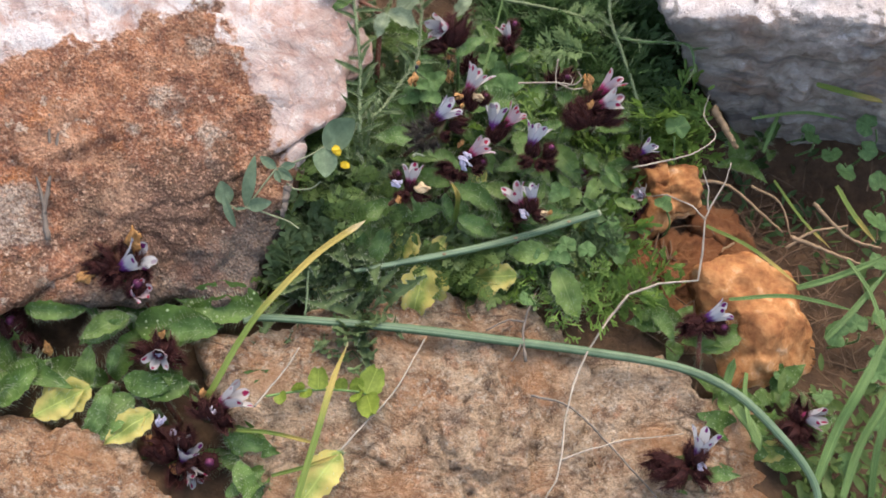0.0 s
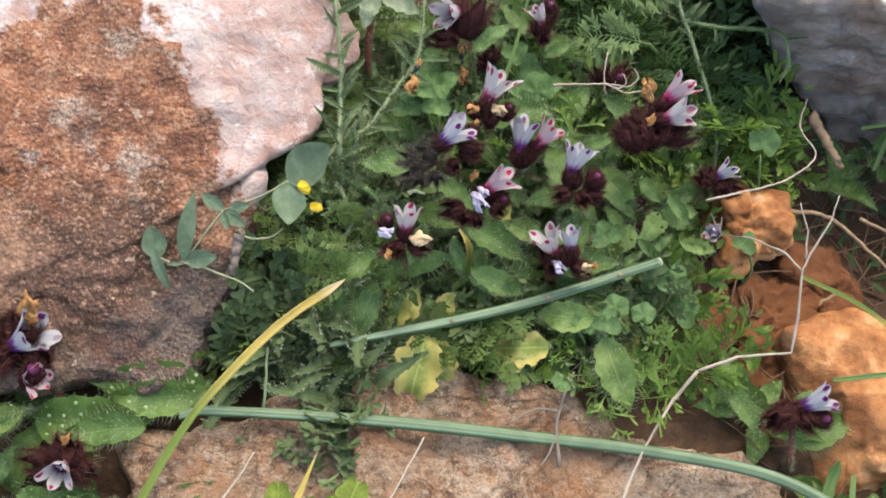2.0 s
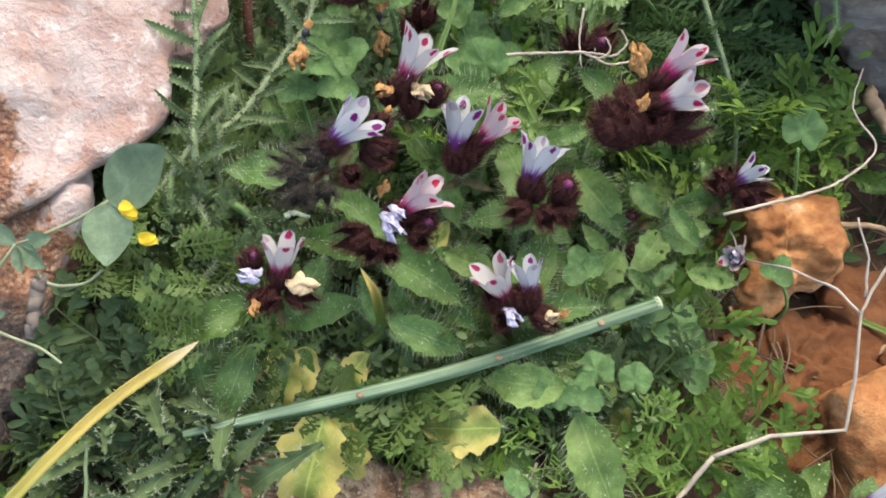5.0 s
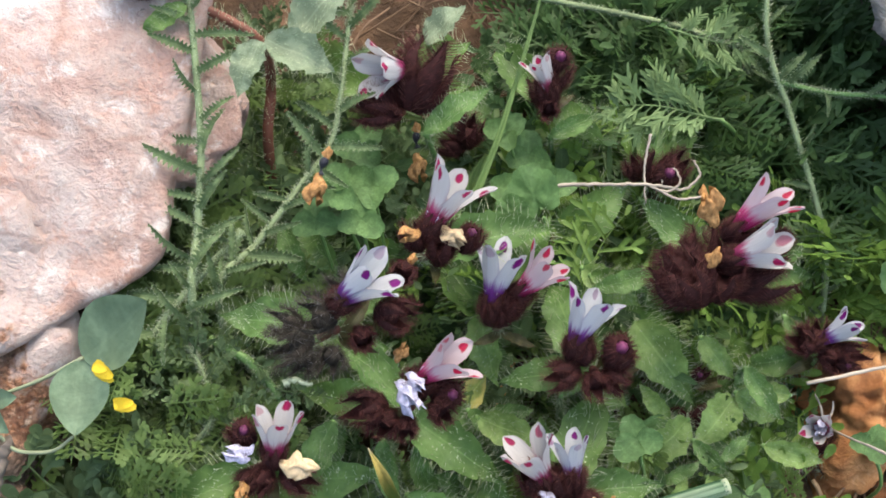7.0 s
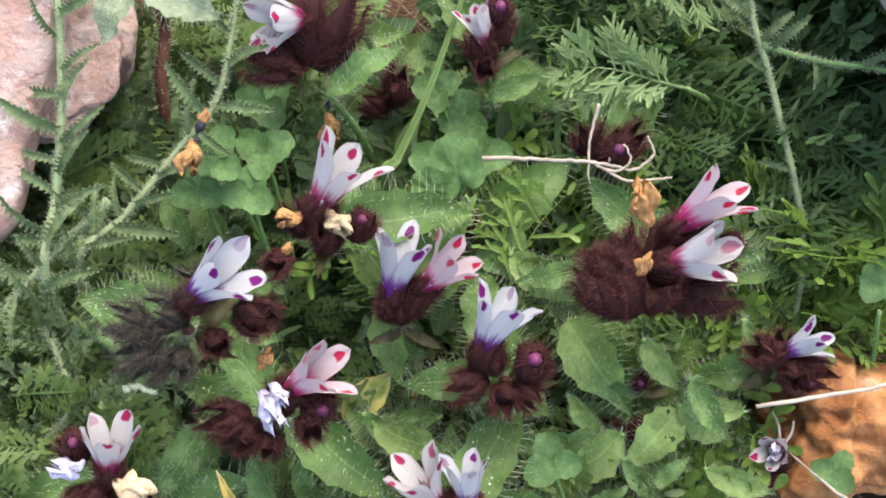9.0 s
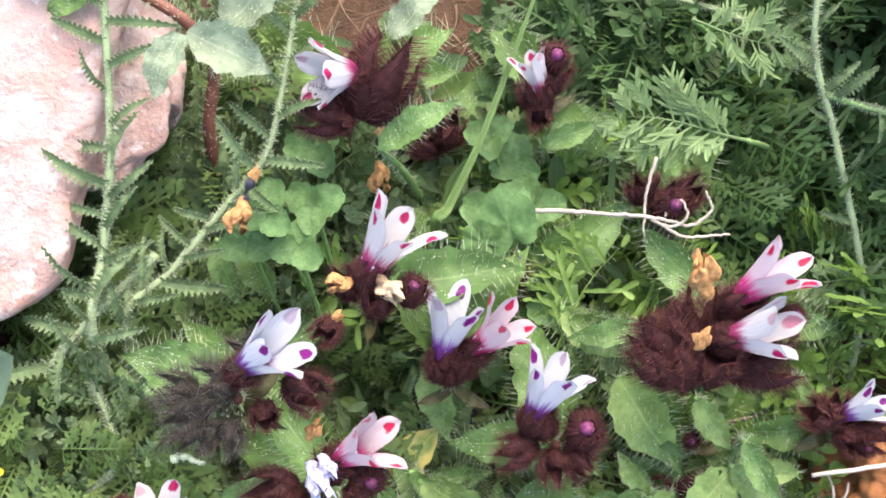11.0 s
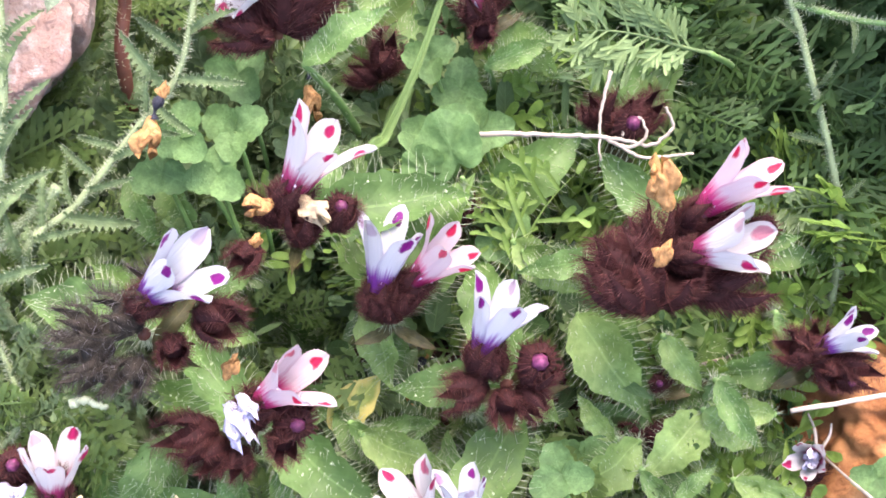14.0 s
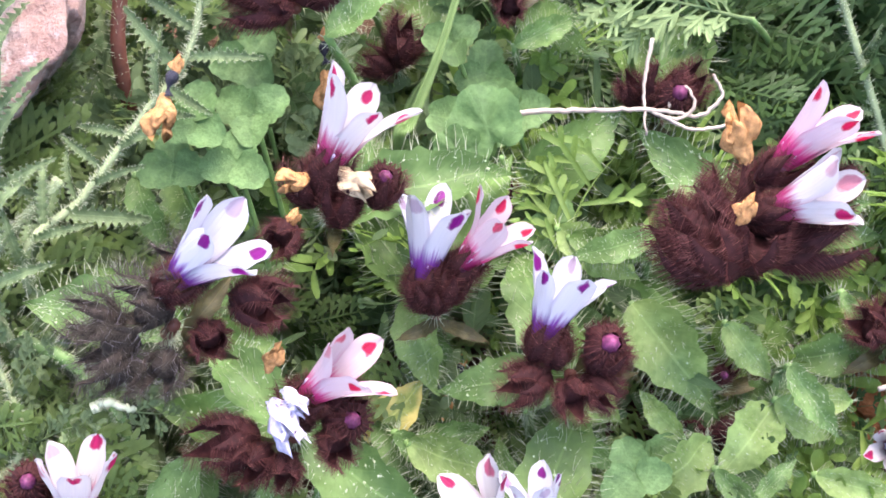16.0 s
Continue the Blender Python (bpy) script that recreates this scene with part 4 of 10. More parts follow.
def corolla(parent, p, d, size, hue, seed, opening=1, face=(0, -0.5, 0.85)):
    """Tube with five lobes; the lobes are parts of it."""
    rnd = random.Random(seed)
    m = along(p, d, face, size) @ Matrix.Diagonal((1.15, 1.0, 1.15, 1))
    tube = part("corolla", TUBE, parent, m, {"white": "white flower with crimson blotches", "blue": "pale blue flower with purple blotches", "pink": "pink flower with crimson blotches"}[hue])
    start = rnd.uniform(0, 1.2)
    for k in range(5):
        a = start + k * 2 * math.pi / 5
        part("petal", PETALS[hue][min(3, max(0, opening))][rnd.randrange(4)], tube, m @ Matrix.Rotation(a, 4, "Y") @ Matrix.Rotation(rnd.uniform(-0.04, 0.04), 4, "X") @ Matrix.Scale(rnd.uniform(0.92, 1.06), 4))
    return tube


def flowering_plant(base, knots, calyces=(), flowers=(), dried=(), buds=(), leaves=(), red=True, label=PLANT_LABEL, seed=0, stout=1.0):
    """One stem from base through knots; each row is a place, a direction and a size, then its kind."""
    rnd = random.Random(seed)
    ob = thing("flowering_plant", base, label, "flower", "bristly flowering herbs")
    part("stem", hairy_stem([base, *knots], 0.0012 * stout, 0.0009 * stout, STEM_RED if red else STEM_GREEN, BRISTLE, 15, seed, 0.0026), ob, Matrix.Identity(4))
    for x, y, z, dx, dy, dz, s, kind in calyces:
        if dy < -0.7 and dz < 0.3:
            dz, s = dz + 0.5, s * 0.8
        part("calyx", rnd.choice(CALYCES[kind]), ob, along((x, y, z), (dx, dy, dz), (rnd.uniform(-1, 1), rnd.uniform(-1, 1), 0.4), s * 1.12), "dark maroon bristly calyx" if kind == "red" else "withered grey-brown hairy calyx")
    for i, (x, y, z, dx, dy, dz, s, kind, opening) in enumerate(flowers):
        corolla(ob, (x, y, z), (dx, dy, dz), s, kind, seed * 10 + i, opening)
        p, d = Vector((x, y, z)), Vector((dx, dy, dz))
        part("calyx", CALYCES["red"][i % 4], ob, along(p - d * s * 0.36, d + Vector((0.1, -0.1, 0)), (rnd.uniform(-1, 1), -0.4, 0.4), s * 0.62), "dark maroon bristly calyx")
    for x, y, z, dx, dy, dz, s, kind in dried:
        part("dried_corolla", rnd.choice(DRY[kind]), ob, along((x, y, z), (dx, dy, dz), (rnd.uniform(-1, 1), -0.4, 1), s), {"orange": "shrivelled orange-brown petals", "cream": "withered cream petals", "blue": "wilted blue-white petals"}[kind])
    for x, y, z, dx, dy, dz, s in buds:
        part("bud", rnd.choice(BUDS), ob, along((x, y, z), (dx, dy, dz), (rnd.uniform(-1, 1), 0, 1), s * 1.55), "closed bristly maroon bud with a lilac tip")
    for x, y, z, dx, dy, dz, s, kind in leaves:
        s *= 0.75 if kind == "bract" else 1.0
        part("leaf", rnd.choice(LEAVES[kind]), ob, along((x, y, z), (dx, dy, dz), (rnd.uniform(-0.35, 0.35), -0.45 + rnd.uniform(-0.3, 0.3), 0.9), s), {"old": "yellowing bristly leaf", "bract": "narrow maroon bract"}.get(kind, ""))
    return ob


# each plant: base, stem knots, then its pieces as place, direction, size, kind
flowering_plant(
    (0.0015, 0.0678, -0.0312), [(0.0078, 0.0509, -0.0007), (0.0139, 0.0338, 0.0276)],
    calyces=[(0.0131, 0.0362, 0.0280, 0.29, 0.37, 0.88, 0.0056, 'red'), (0.0194, 0.0353, 0.0267, 0.49, 0.31, 0.82, 0.0056, 'red'), (0.0102, 0.0298, 0.0303, -0.29, -0.95, 0.12, 0.0064, 'red'), (0.0150, 0.0329, 0.0257, 0.17, 0.39, 0.91, 0.0064, 'red'), (0.0116, 0.0349, 0.0274, -0.28, 0.31, 0.91, 0.0056, 'red')],
    flowers=[(0.0138, 0.0377, 0.0322, 0.45, 0.62, 0.64, 0.0116, 'white', 1)],
    dried=[(0.0123, 0.0357, 0.0326, -0.89, -0.37, 0.28, 0.0040, 'orange'), (0.0154, 0.0366, 0.0327, 0.84, -0.54, -0.03, 0.0052, 'cream'), (0.0102, 0.0282, 0.0328, 0.52, 0.52, 0.67, 0.0023, 'orange')],
    buds=[(0.0204, 0.0376, 0.0288, 0.30, -0.36, 0.88, 0.0037)],
    leaves=[(0.0112, 0.0410, 0.0151, 0.94, 0.32, 0.08, 0.0271, 'green'), (0.0115, 0.0402, 0.0166, 0.18, 0.98, -0.00, 0.0166, 'green'), (0.0066, 0.0538, -0.0069, -0.98, 0.18, -0.01, 0.0225, 'green'), (0.0075, 0.0512, -0.0025, -0.13, 0.99, 0.02, 0.0182, 'deep'), (0.0069, 0.0529, -0.0054, 0.32, 0.95, -0.02, 0.0234, 'green'), (0.0139, 0.0338, 0.0236, 0.61, 0.67, 0.43, 0.0090, 'bract'), (0.0139, 0.0338, 0.0236, 0.13, -0.89, 0.43, 0.0098, 'bract')],
    seed=1)
flowering_plant(
    (-0.0208, 0.0446, -0.0299), [(-0.0140, 0.0265, 0.0030), (-0.0013, 0.0135, 0.0343)],
    calyces=[(0.0026, 0.0179, 0.0366, -0.59, 0.08, 0.80, 0.0059, 'old'), (0.0058, 0.0169, 0.0356, 0.86, -0.38, 0.34, 0.0070, 'red'), (-0.0015, 0.0147, 0.0351, -0.73, -0.17, 0.66, 0.0070, 'old'), (-0.0054, 0.0117, 0.0337, -0.72, -0.55, 0.42, 0.0070, 'old'), (-0.0017, 0.0106, 0.0325, 0.08, -1.00, 0.05, 0.0067, 'old'), (-0.0071, 0.0132, 0.0348, -0.71, -0.12, 0.69, 0.0059, 'old'), (0.0024, 0.0135, 0.0338, 0.53, -0.85, 0.09, 0.0063, 'red'), (-0.0055, 0.0095, 0.0322, -0.24, -0.96, 0.10, 0.0059, 'old')],
    flowers=[(-0.0002, 0.0168, 0.0395, 0.74, 0.34, 0.56, 0.0106, 'blue', 2)],
    leaves=[(-0.0118, 0.0303, -0.0004, 0.74, 0.66, 0.06, 0.0182, 'green'), (-0.0119, 0.0304, -0.0005, 0.98, -0.20, 0.06, 0.0163, 'deep'), (-0.0122, 0.0309, -0.0016, 0.65, 0.75, -0.12, 0.0196, 'green'), (-0.0077, 0.0237, 0.0132, -0.85, 0.52, 0.07, 0.0168, 'deep'), (-0.0052, 0.0197, 0.0214, -0.99, 0.11, 0.02, 0.0218, 'green'), (-0.0013, 0.0135, 0.0303, 0.45, 0.89, -0.02, 0.0137, 'bract'), (-0.0013, 0.0135, 0.0303, 0.95, -0.32, 0.05, 0.0110, 'bract')],
    label='low bristly herb with a withered grey seed head',
    seed=2)
flowering_plant(
    (0.0206, 0.0520, -0.0352), [(0.0236, 0.0382, -0.0108), (0.0265, 0.0291, 0.0101)],
    calyces=[(0.0255, 0.0288, 0.0100, -0.16, 0.35, 0.92, 0.0062, 'red'), (0.0275, 0.0299, 0.0105, 0.32, 0.37, 0.87, 0.0062, 'red'), (0.0266, 0.0287, 0.0098, 0.03, 0.39, 0.92, 0.0058, 'red')],
    flowers=[(0.0251, 0.0315, 0.0151, 0.17, 0.68, 0.71, 0.0110, 'blue', 1), (0.0304, 0.0334, 0.0156, 0.71, 0.40, 0.58, 0.0106, 'pink', 1)],
    leaves=[(0.0239, 0.0393, -0.0100, 0.58, 0.81, 0.03, 0.0245, 'green'), (0.0258, 0.0320, 0.0044, 0.35, 0.89, 0.28, 0.0272, 'deep'), (0.0238, 0.0397, -0.0108, -0.64, 0.75, 0.15, 0.0253, 'green'), (0.0246, 0.0366, -0.0047, 0.21, 0.98, 0.02, 0.0196, 'deep'), (0.0265, 0.0291, 0.0061, 0.93, -0.33, -0.13, 0.0107, 'bract'), (0.0265, 0.0291, 0.0061, -0.70, -0.59, 0.40, 0.0107, 'bract')],
    seed=3)
flowering_plant(
    (0.0434, 0.0423, -0.0393), [(0.0468, 0.0300, -0.0145), (0.0452, 0.0211, 0.0070)],
    calyces=[(0.0434, 0.0219, 0.0077, -0.07, 0.38, 0.92, 0.0061, 'red'), (0.0480, 0.0214, 0.0069, 0.55, 0.28, 0.79, 0.0061, 'red'), (0.0424, 0.0207, 0.0071, -0.74, -0.48, 0.47, 0.0065, 'red'), (0.0448, 0.0203, 0.0066, 0.28, -0.96, 0.04, 0.0070, 'red'), (0.0472, 0.0211, 0.0068, 0.71, -0.69, 0.17, 0.0057, 'red')],
    flowers=[(0.0414, 0.0241, 0.0127, 0.37, 0.65, 0.67, 0.0106, 'blue', 2)],
    buds=[(0.0489, 0.0247, 0.0089, 0.30, -0.36, 0.88, 0.0051)],
    leaves=[(0.0443, 0.0312, -0.0151, -0.44, 0.89, -0.06, 0.0169, 'green'), (0.0447, 0.0265, -0.0047, -0.39, 0.91, 0.13, 0.0246, 'green'), (0.0450, 0.0234, 0.0021, -0.98, -0.19, 0.07, 0.0188, 'green'), (0.0444, 0.0309, -0.0143, -0.00, 0.97, 0.23, 0.0177, 'green'), (0.0452, 0.0211, 0.0030, 0.97, 0.20, 0.14, 0.0132, 'bract'), (0.0452, 0.0211, 0.0030, 0.65, 0.70, 0.30, 0.0137, 'bract')],
    seed=4)
flowering_plant(
    (-0.0002, 0.0282, -0.0349), [(0.0059, 0.0167, -0.0060), (0.0117, 0.0055, 0.0204)],
    calyces=[(0.0071, 0.0055, 0.0210, -0.75, -0.46, 0.48, 0.0072, 'red'), (0.0083, 0.0042, 0.0200, -0.34, -0.93, 0.14, 0.0072, 'red'), (0.0155, 0.0073, 0.0211, 0.74, 0.11, 0.66, 0.0061, 'red'), (0.0157, 0.0064, 0.0205, 0.58, -0.81, 0.11, 0.0069, 'red'), (0.0124, 0.0062, 0.0208, 0.03, 0.39, 0.92, 0.0061, 'red'), (0.0109, 0.0036, 0.0193, 0.08, -1.00, 0.05, 0.0061, 'red')],
    flowers=[(0.0138, 0.0089, 0.0255, 0.75, 0.29, 0.60, 0.0100, 'pink', 1)],
    dried=[(0.0091, 0.0105, 0.0286, 0.53, 0.52, 0.67, 0.0034, 'orange'), (0.0100, 0.0078, 0.0268, 0.49, -0.85, -0.19, 0.0062, 'blue'), (0.0114, 0.0084, 0.0282, 0.69, -0.71, -0.12, 0.0039, 'blue')],
    buds=[(0.0183, 0.0075, 0.0214, 0.30, -0.36, 0.88, 0.0041)],
    leaves=[(0.0046, 0.0189, -0.0123, -0.93, 0.37, -0.07, 0.0261, 'deep'), (0.0049, 0.0185, -0.0113, 0.90, 0.43, 0.06, 0.0180, 'green'), (0.0069, 0.0146, -0.0017, -0.97, 0.07, 0.24, 0.0217, 'deep'), (0.0070, 0.0144, -0.0012, 0.84, -0.54, -0.09, 0.0259, 'green'), (0.0102, 0.0083, 0.0137, -0.74, 0.68, 0.04, 0.0201, 'green'), (0.0117, 0.0055, 0.0164, -0.99, 0.05, 0.16, 0.0117, 'bract'), (0.0117, 0.0055, 0.0164, -0.99, -0.02, -0.15, 0.0130, 'bract')],
    seed=5)
flowering_plant(
    (-0.0318, 0.0106, -0.0318), [(-0.0239, -0.0005, -0.0027), (-0.0124, -0.0085, 0.0240)],
    calyces=[(-0.0113, -0.0080, 0.0241, 0.03, 0.39, 0.92, 0.0051, 'red'), (-0.0152, -0.0059, 0.0259, -0.41, 0.24, 0.88, 0.0051, 'red'), (-0.0118, -0.0092, 0.0234, -0.38, -0.91, 0.15, 0.0066, 'red'), (-0.0098, -0.0095, 0.0231, 0.85, -0.41, 0.32, 0.0059, 'red'), (-0.0141, -0.0098, 0.0234, -0.38, -0.91, 0.15, 0.0059, 'red')],
    flowers=[(-0.0107, -0.0080, 0.0274, 0.10, 0.62, 0.78, 0.0084, 'white', 2)],
    dried=[(-0.0147, -0.0096, 0.0283, -0.79, 0.15, 0.59, 0.0042, 'blue'), (-0.0138, -0.0075, 0.0295, -0.75, -0.65, 0.09, 0.0027, 'blue'), (-0.0093, -0.0100, 0.0274, 0.97, -0.11, 0.22, 0.0060, 'cream'), (-0.0156, -0.0126, 0.0265, 0.11, -0.97, -0.22, 0.0032, 'orange')],
    buds=[(-0.0168, -0.0040, 0.0281, 0.30, -0.36, 0.88, 0.0036)],
    leaves=[(-0.0246, 0.0035, -0.0112, -0.37, 0.91, 0.17, 0.0240, 'deep'), (-0.0222, 0.0011, -0.0041, 0.97, -0.11, 0.24, 0.0275, 'deep'), (-0.0181, -0.0029, 0.0077, -0.89, -0.44, -0.15, 0.0226, 'deep'), (-0.0215, 0.0005, -0.0023, -0.16, 0.99, 0.01, 0.0220, 'green'), (-0.0124, -0.0085, 0.0200, 0.29, -0.96, 0.04, 0.0122, 'bract'), (-0.0124, -0.0085, 0.0200, -0.07, -0.93, 0.35, 0.0108, 'bract')],
    seed=6)
flowering_plant(
    (0.0364, 0.0115, -0.0420), [(0.0397, 0.0045, -0.0192), (0.0391, -0.0024, -0.0003)],
    calyces=[(0.0357, -0.0022, -0.0001, -0.44, 0.30, 0.85, 0.0062, 'red'), (0.0404, -0.0019, -0.0000, 0.21, 0.41, 0.89, 0.0062, 'red'), (0.0379, -0.0025, -0.0003, -0.48, -0.86, 0.19, 0.0071, 'red'), (0.0419, -0.0023, -0.0003, 0.75, -0.59, 0.30, 0.0067, 'red'), (0.0395, -0.0029, -0.0006, 0.02, 0.43, 0.90, 0.0071, 'red')],
    flowers=[(0.0367, -0.0011, 0.0036, -0.48, 0.45, 0.75, 0.0099, 'white', 2), (0.0418, -0.0006, 0.0039, -0.11, 0.70, 0.70, 0.0089, 'blue', 1)],
    dried=[(0.0357, -0.0033, 0.0039, 0.65, -0.76, -0.06, 0.0046, 'blue'), (0.0435, -0.0063, 0.0020, 0.88, 0.15, 0.45, 0.0045, 'cream'), (0.0476, -0.0055, 0.0023, 0.71, 0.38, 0.59, 0.0027, 'orange')],
    leaves=[(0.0384, 0.0014, -0.0116, 0.98, 0.14, 0.11, 0.0222, 'green'), (0.0388, -0.0008, -0.0049, 0.35, 0.94, 0.05, 0.0262, 'deep'), (0.0384, 0.0014, -0.0115, -0.21, 0.97, 0.08, 0.0181, 'green'), (0.0381, 0.0027, -0.0155, 0.93, -0.36, 0.02, 0.0226, 'green'), (0.0391, -0.0024, -0.0043, -0.12, 0.89, 0.45, 0.0100, 'bract'), (0.0391, -0.0024, -0.0043, -0.83, -0.50, 0.23, 0.0099, 'bract')],
    seed=7)
flowering_plant(
    (0.0751, 0.0751, -0.0414), [(0.0743, 0.0541, -0.0098), (0.0698, 0.0394, 0.0198)],
    calyces=[(0.0653, 0.0332, 0.0164, -0.53, 0.63, 0.57, 0.0105, 'red'), (0.0671, 0.0354, 0.0130, -0.33, 0.75, 0.57, 0.0105, 'red'), (0.0652, 0.0316, 0.0167, -0.74, 0.42, 0.52, 0.0105, 'red'), (0.0715, 0.0344, 0.0169, 0.93, 0.20, 0.30, 0.0096, 'red'), (0.0720, 0.0371, 0.0150, 0.65, 0.67, 0.36, 0.0105, 'red'), (0.0685, 0.0371, 0.0128, -0.10, 0.82, 0.56, 0.0105, 'red'), (0.0709, 0.0355, 0.0129, 0.32, 0.73, 0.60, 0.0105, 'red'), (0.0661, 0.0305, 0.0183, -0.53, 0.34, 0.78, 0.0091, 'red'), (0.0681, 0.0316, 0.0177, 0.16, 0.32, 0.93, 0.0082, 'red')],
    flowers=[(0.0720, 0.0437, 0.0255, 0.69, 0.42, 0.59, 0.0110, 'pink', 1), (0.0709, 0.0369, 0.0247, 0.86, 0.02, 0.50, 0.0104, 'white', 2)],
    dried=[(0.0668, 0.0415, 0.0286, -0.19, 0.58, 0.79, 0.0067, 'orange'), (0.0661, 0.0336, 0.0261, 0.34, 0.59, 0.74, 0.0037, 'orange')],
    buds=[(0.0800, 0.0430, 0.0215, 0.30, -0.36, 0.88, 0.0037)],
    leaves=[(0.0711, 0.0485, 0.0042, 0.99, 0.08, 0.12, 0.0180, 'green'), (0.0729, 0.0604, -0.0162, 0.98, -0.18, 0.12, 0.0226, 'deep'), (0.0719, 0.0535, -0.0043, -0.75, 0.63, 0.19, 0.0231, 'green'), (0.0698, 0.0394, 0.0158, -0.20, -0.98, 0.06, 0.0108, 'bract'), (0.0698, 0.0394, 0.0158, 0.89, -0.28, 0.37, 0.0133, 'bract')],
    seed=8)
flowering_plant(
    (0.1008, 0.0550, -0.0475), [(0.0992, 0.0450, -0.0287), (0.0947, 0.0389, -0.0147)],
    calyces=[(0.0934, 0.0391, -0.0145, -0.68, -0.05, 0.73, 0.0067, 'red'), (0.0951, 0.0385, -0.0150, 0.44, -0.90, 0.07, 0.0076, 'red'), (0.0935, 0.0391, -0.0144, -0.07, 0.38, 0.92, 0.0058, 'red'), (0.0969, 0.0388, -0.0150, 0.86, -0.38, 0.34, 0.0067, 'red')],
    flowers=[(0.0941, 0.0392, -0.0111, 0.81, 0.31, 0.50, 0.0084, 'blue', 1)],
    buds=[(0.0987, 0.0358, -0.0162, 0.30, -0.36, 0.88, 0.0031)],
    leaves=[(0.0954, 0.0408, -0.0187, -0.96, -0.28, 0.02, 0.0195, 'green'), (0.0975, 0.0463, -0.0299, -0.89, 0.44, 0.11, 0.0258, 'deep'), (0.0973, 0.0457, -0.0287, -0.92, -0.35, 0.15, 0.0216, 'green'), (0.0947, 0.0389, -0.0187, -0.81, -0.55, 0.19, 0.0138, 'bract'), (0.0947, 0.0389, -0.0187, 0.96, -0.20, 0.22, 0.0108, 'bract')],
    seed=9)
flowering_plant(
    (0.0975, 0.0295, -0.0495), [(0.0992, 0.0218, -0.0414), (0.0959, 0.0259, -0.0403)],
    calyces=[(0.0956, 0.0261, -0.0401, -0.50, -0.84, 0.21, 0.0076, 'red'), (0.0963, 0.0256, -0.0405, 0.23, 0.38, 0.89, 0.0066, 'red')],
    buds=[(0.0919, 0.0225, -0.0412, 0.30, -0.36, 0.88, 0.0036)],
    leaves=[(0.0969, 0.0280, -0.0457, -0.93, 0.37, 0.06, 0.0177, 'green'), (0.0962, 0.0265, -0.0418, -0.93, -0.36, 0.09, 0.0277, 'deep'), (0.0959, 0.0259, -0.0443, -0.23, 0.87, 0.43, 0.0109, 'bract'), (0.0959, 0.0259, -0.0443, 0.89, -0.22, 0.40, 0.0120, 'bract')],
    seed=10)
flowering_plant(
    (-0.0115, 0.1143, -0.0240), [(-0.0062, 0.0946, 0.0048), (0.0049, 0.0680, 0.0282)],
    calyces=[(0.0061, 0.0678, 0.0291, 0.40, 0.73, 0.56, 0.0131, 'red'), (0.0052, 0.0693, 0.0277, 0.19, 0.92, 0.35, 0.0110, 'red'), (0.0074, 0.0671, 0.0296, 0.66, 0.56, 0.50, 0.0069, 'red'), (0.0037, 0.0673, 0.0291, -0.77, 0.29, 0.57, 0.0078, 'red'), (0.0046, 0.0664, 0.0296, -0.93, -0.16, 0.32, 0.0076, 'red'), (0.0050, 0.0662, 0.0306, -0.53, -0.84, 0.11, 0.0041, 'red'), (0.0033, 0.0698, 0.0272, -0.46, 0.84, 0.28, 0.0064, 'red')],
    flowers=[(0.0058, 0.0727, 0.0363, -0.70, -0.54, 0.46, 0.0094, 'white', 3)],
    leaves=[(-0.0021, 0.0871, 0.0104, -0.88, 0.47, 0.03, 0.0278, 'deep'), (0.0014, 0.0767, 0.0235, 0.65, 0.74, -0.14, 0.0239, 'deep'), (-0.0042, 0.0931, 0.0028, 0.97, 0.22, -0.08, 0.0207, 'deep'), (0.0035, 0.0706, 0.0272, -0.98, -0.20, -0.01, 0.0137, 'bract'), (0.0035, 0.0706, 0.0272, 0.20, -0.98, -0.03, 0.0103, 'bract')],
    seed=11)
flowering_plant(
    (0.0305, 0.1180, -0.0304), [(0.0302, 0.1029, -0.0073), (0.0344, 0.0847, 0.0120)],
    calyces=[(0.0342, 0.0834, 0.0112, -0.19, 0.34, 0.92, 0.0069, 'red'), (0.0345, 0.0863, 0.0130, 0.44, 0.33, 0.84, 0.0065, 'red'), (0.0345, 0.0843, 0.0117, 0.08, -1.00, 0.05, 0.0065, 'red')],
    flowers=[(0.0349, 0.0847, 0.0153, -0.37, 0.59, 0.72, 0.0081, 'white', 0)],
    buds=[(0.0354, 0.0918, 0.0164, 0.30, -0.36, 0.88, 0.0050)],
    leaves=[(0.0325, 0.1010, -0.0087, -0.81, 0.59, 0.03, 0.0237, 'green'), (0.0338, 0.0902, 0.0050, 0.81, -0.57, -0.14, 0.0175, 'deep'), (0.0330, 0.0966, -0.0031, -0.55, 0.83, 0.01, 0.0224, 'deep'), (0.0344, 0.0847, 0.0080, -0.56, 0.78, 0.27, 0.0131, 'bract'), (0.0344, 0.0847, 0.0080, 0.66, 0.73, -0.19, 0.0118, 'bract')],
    seed=12)
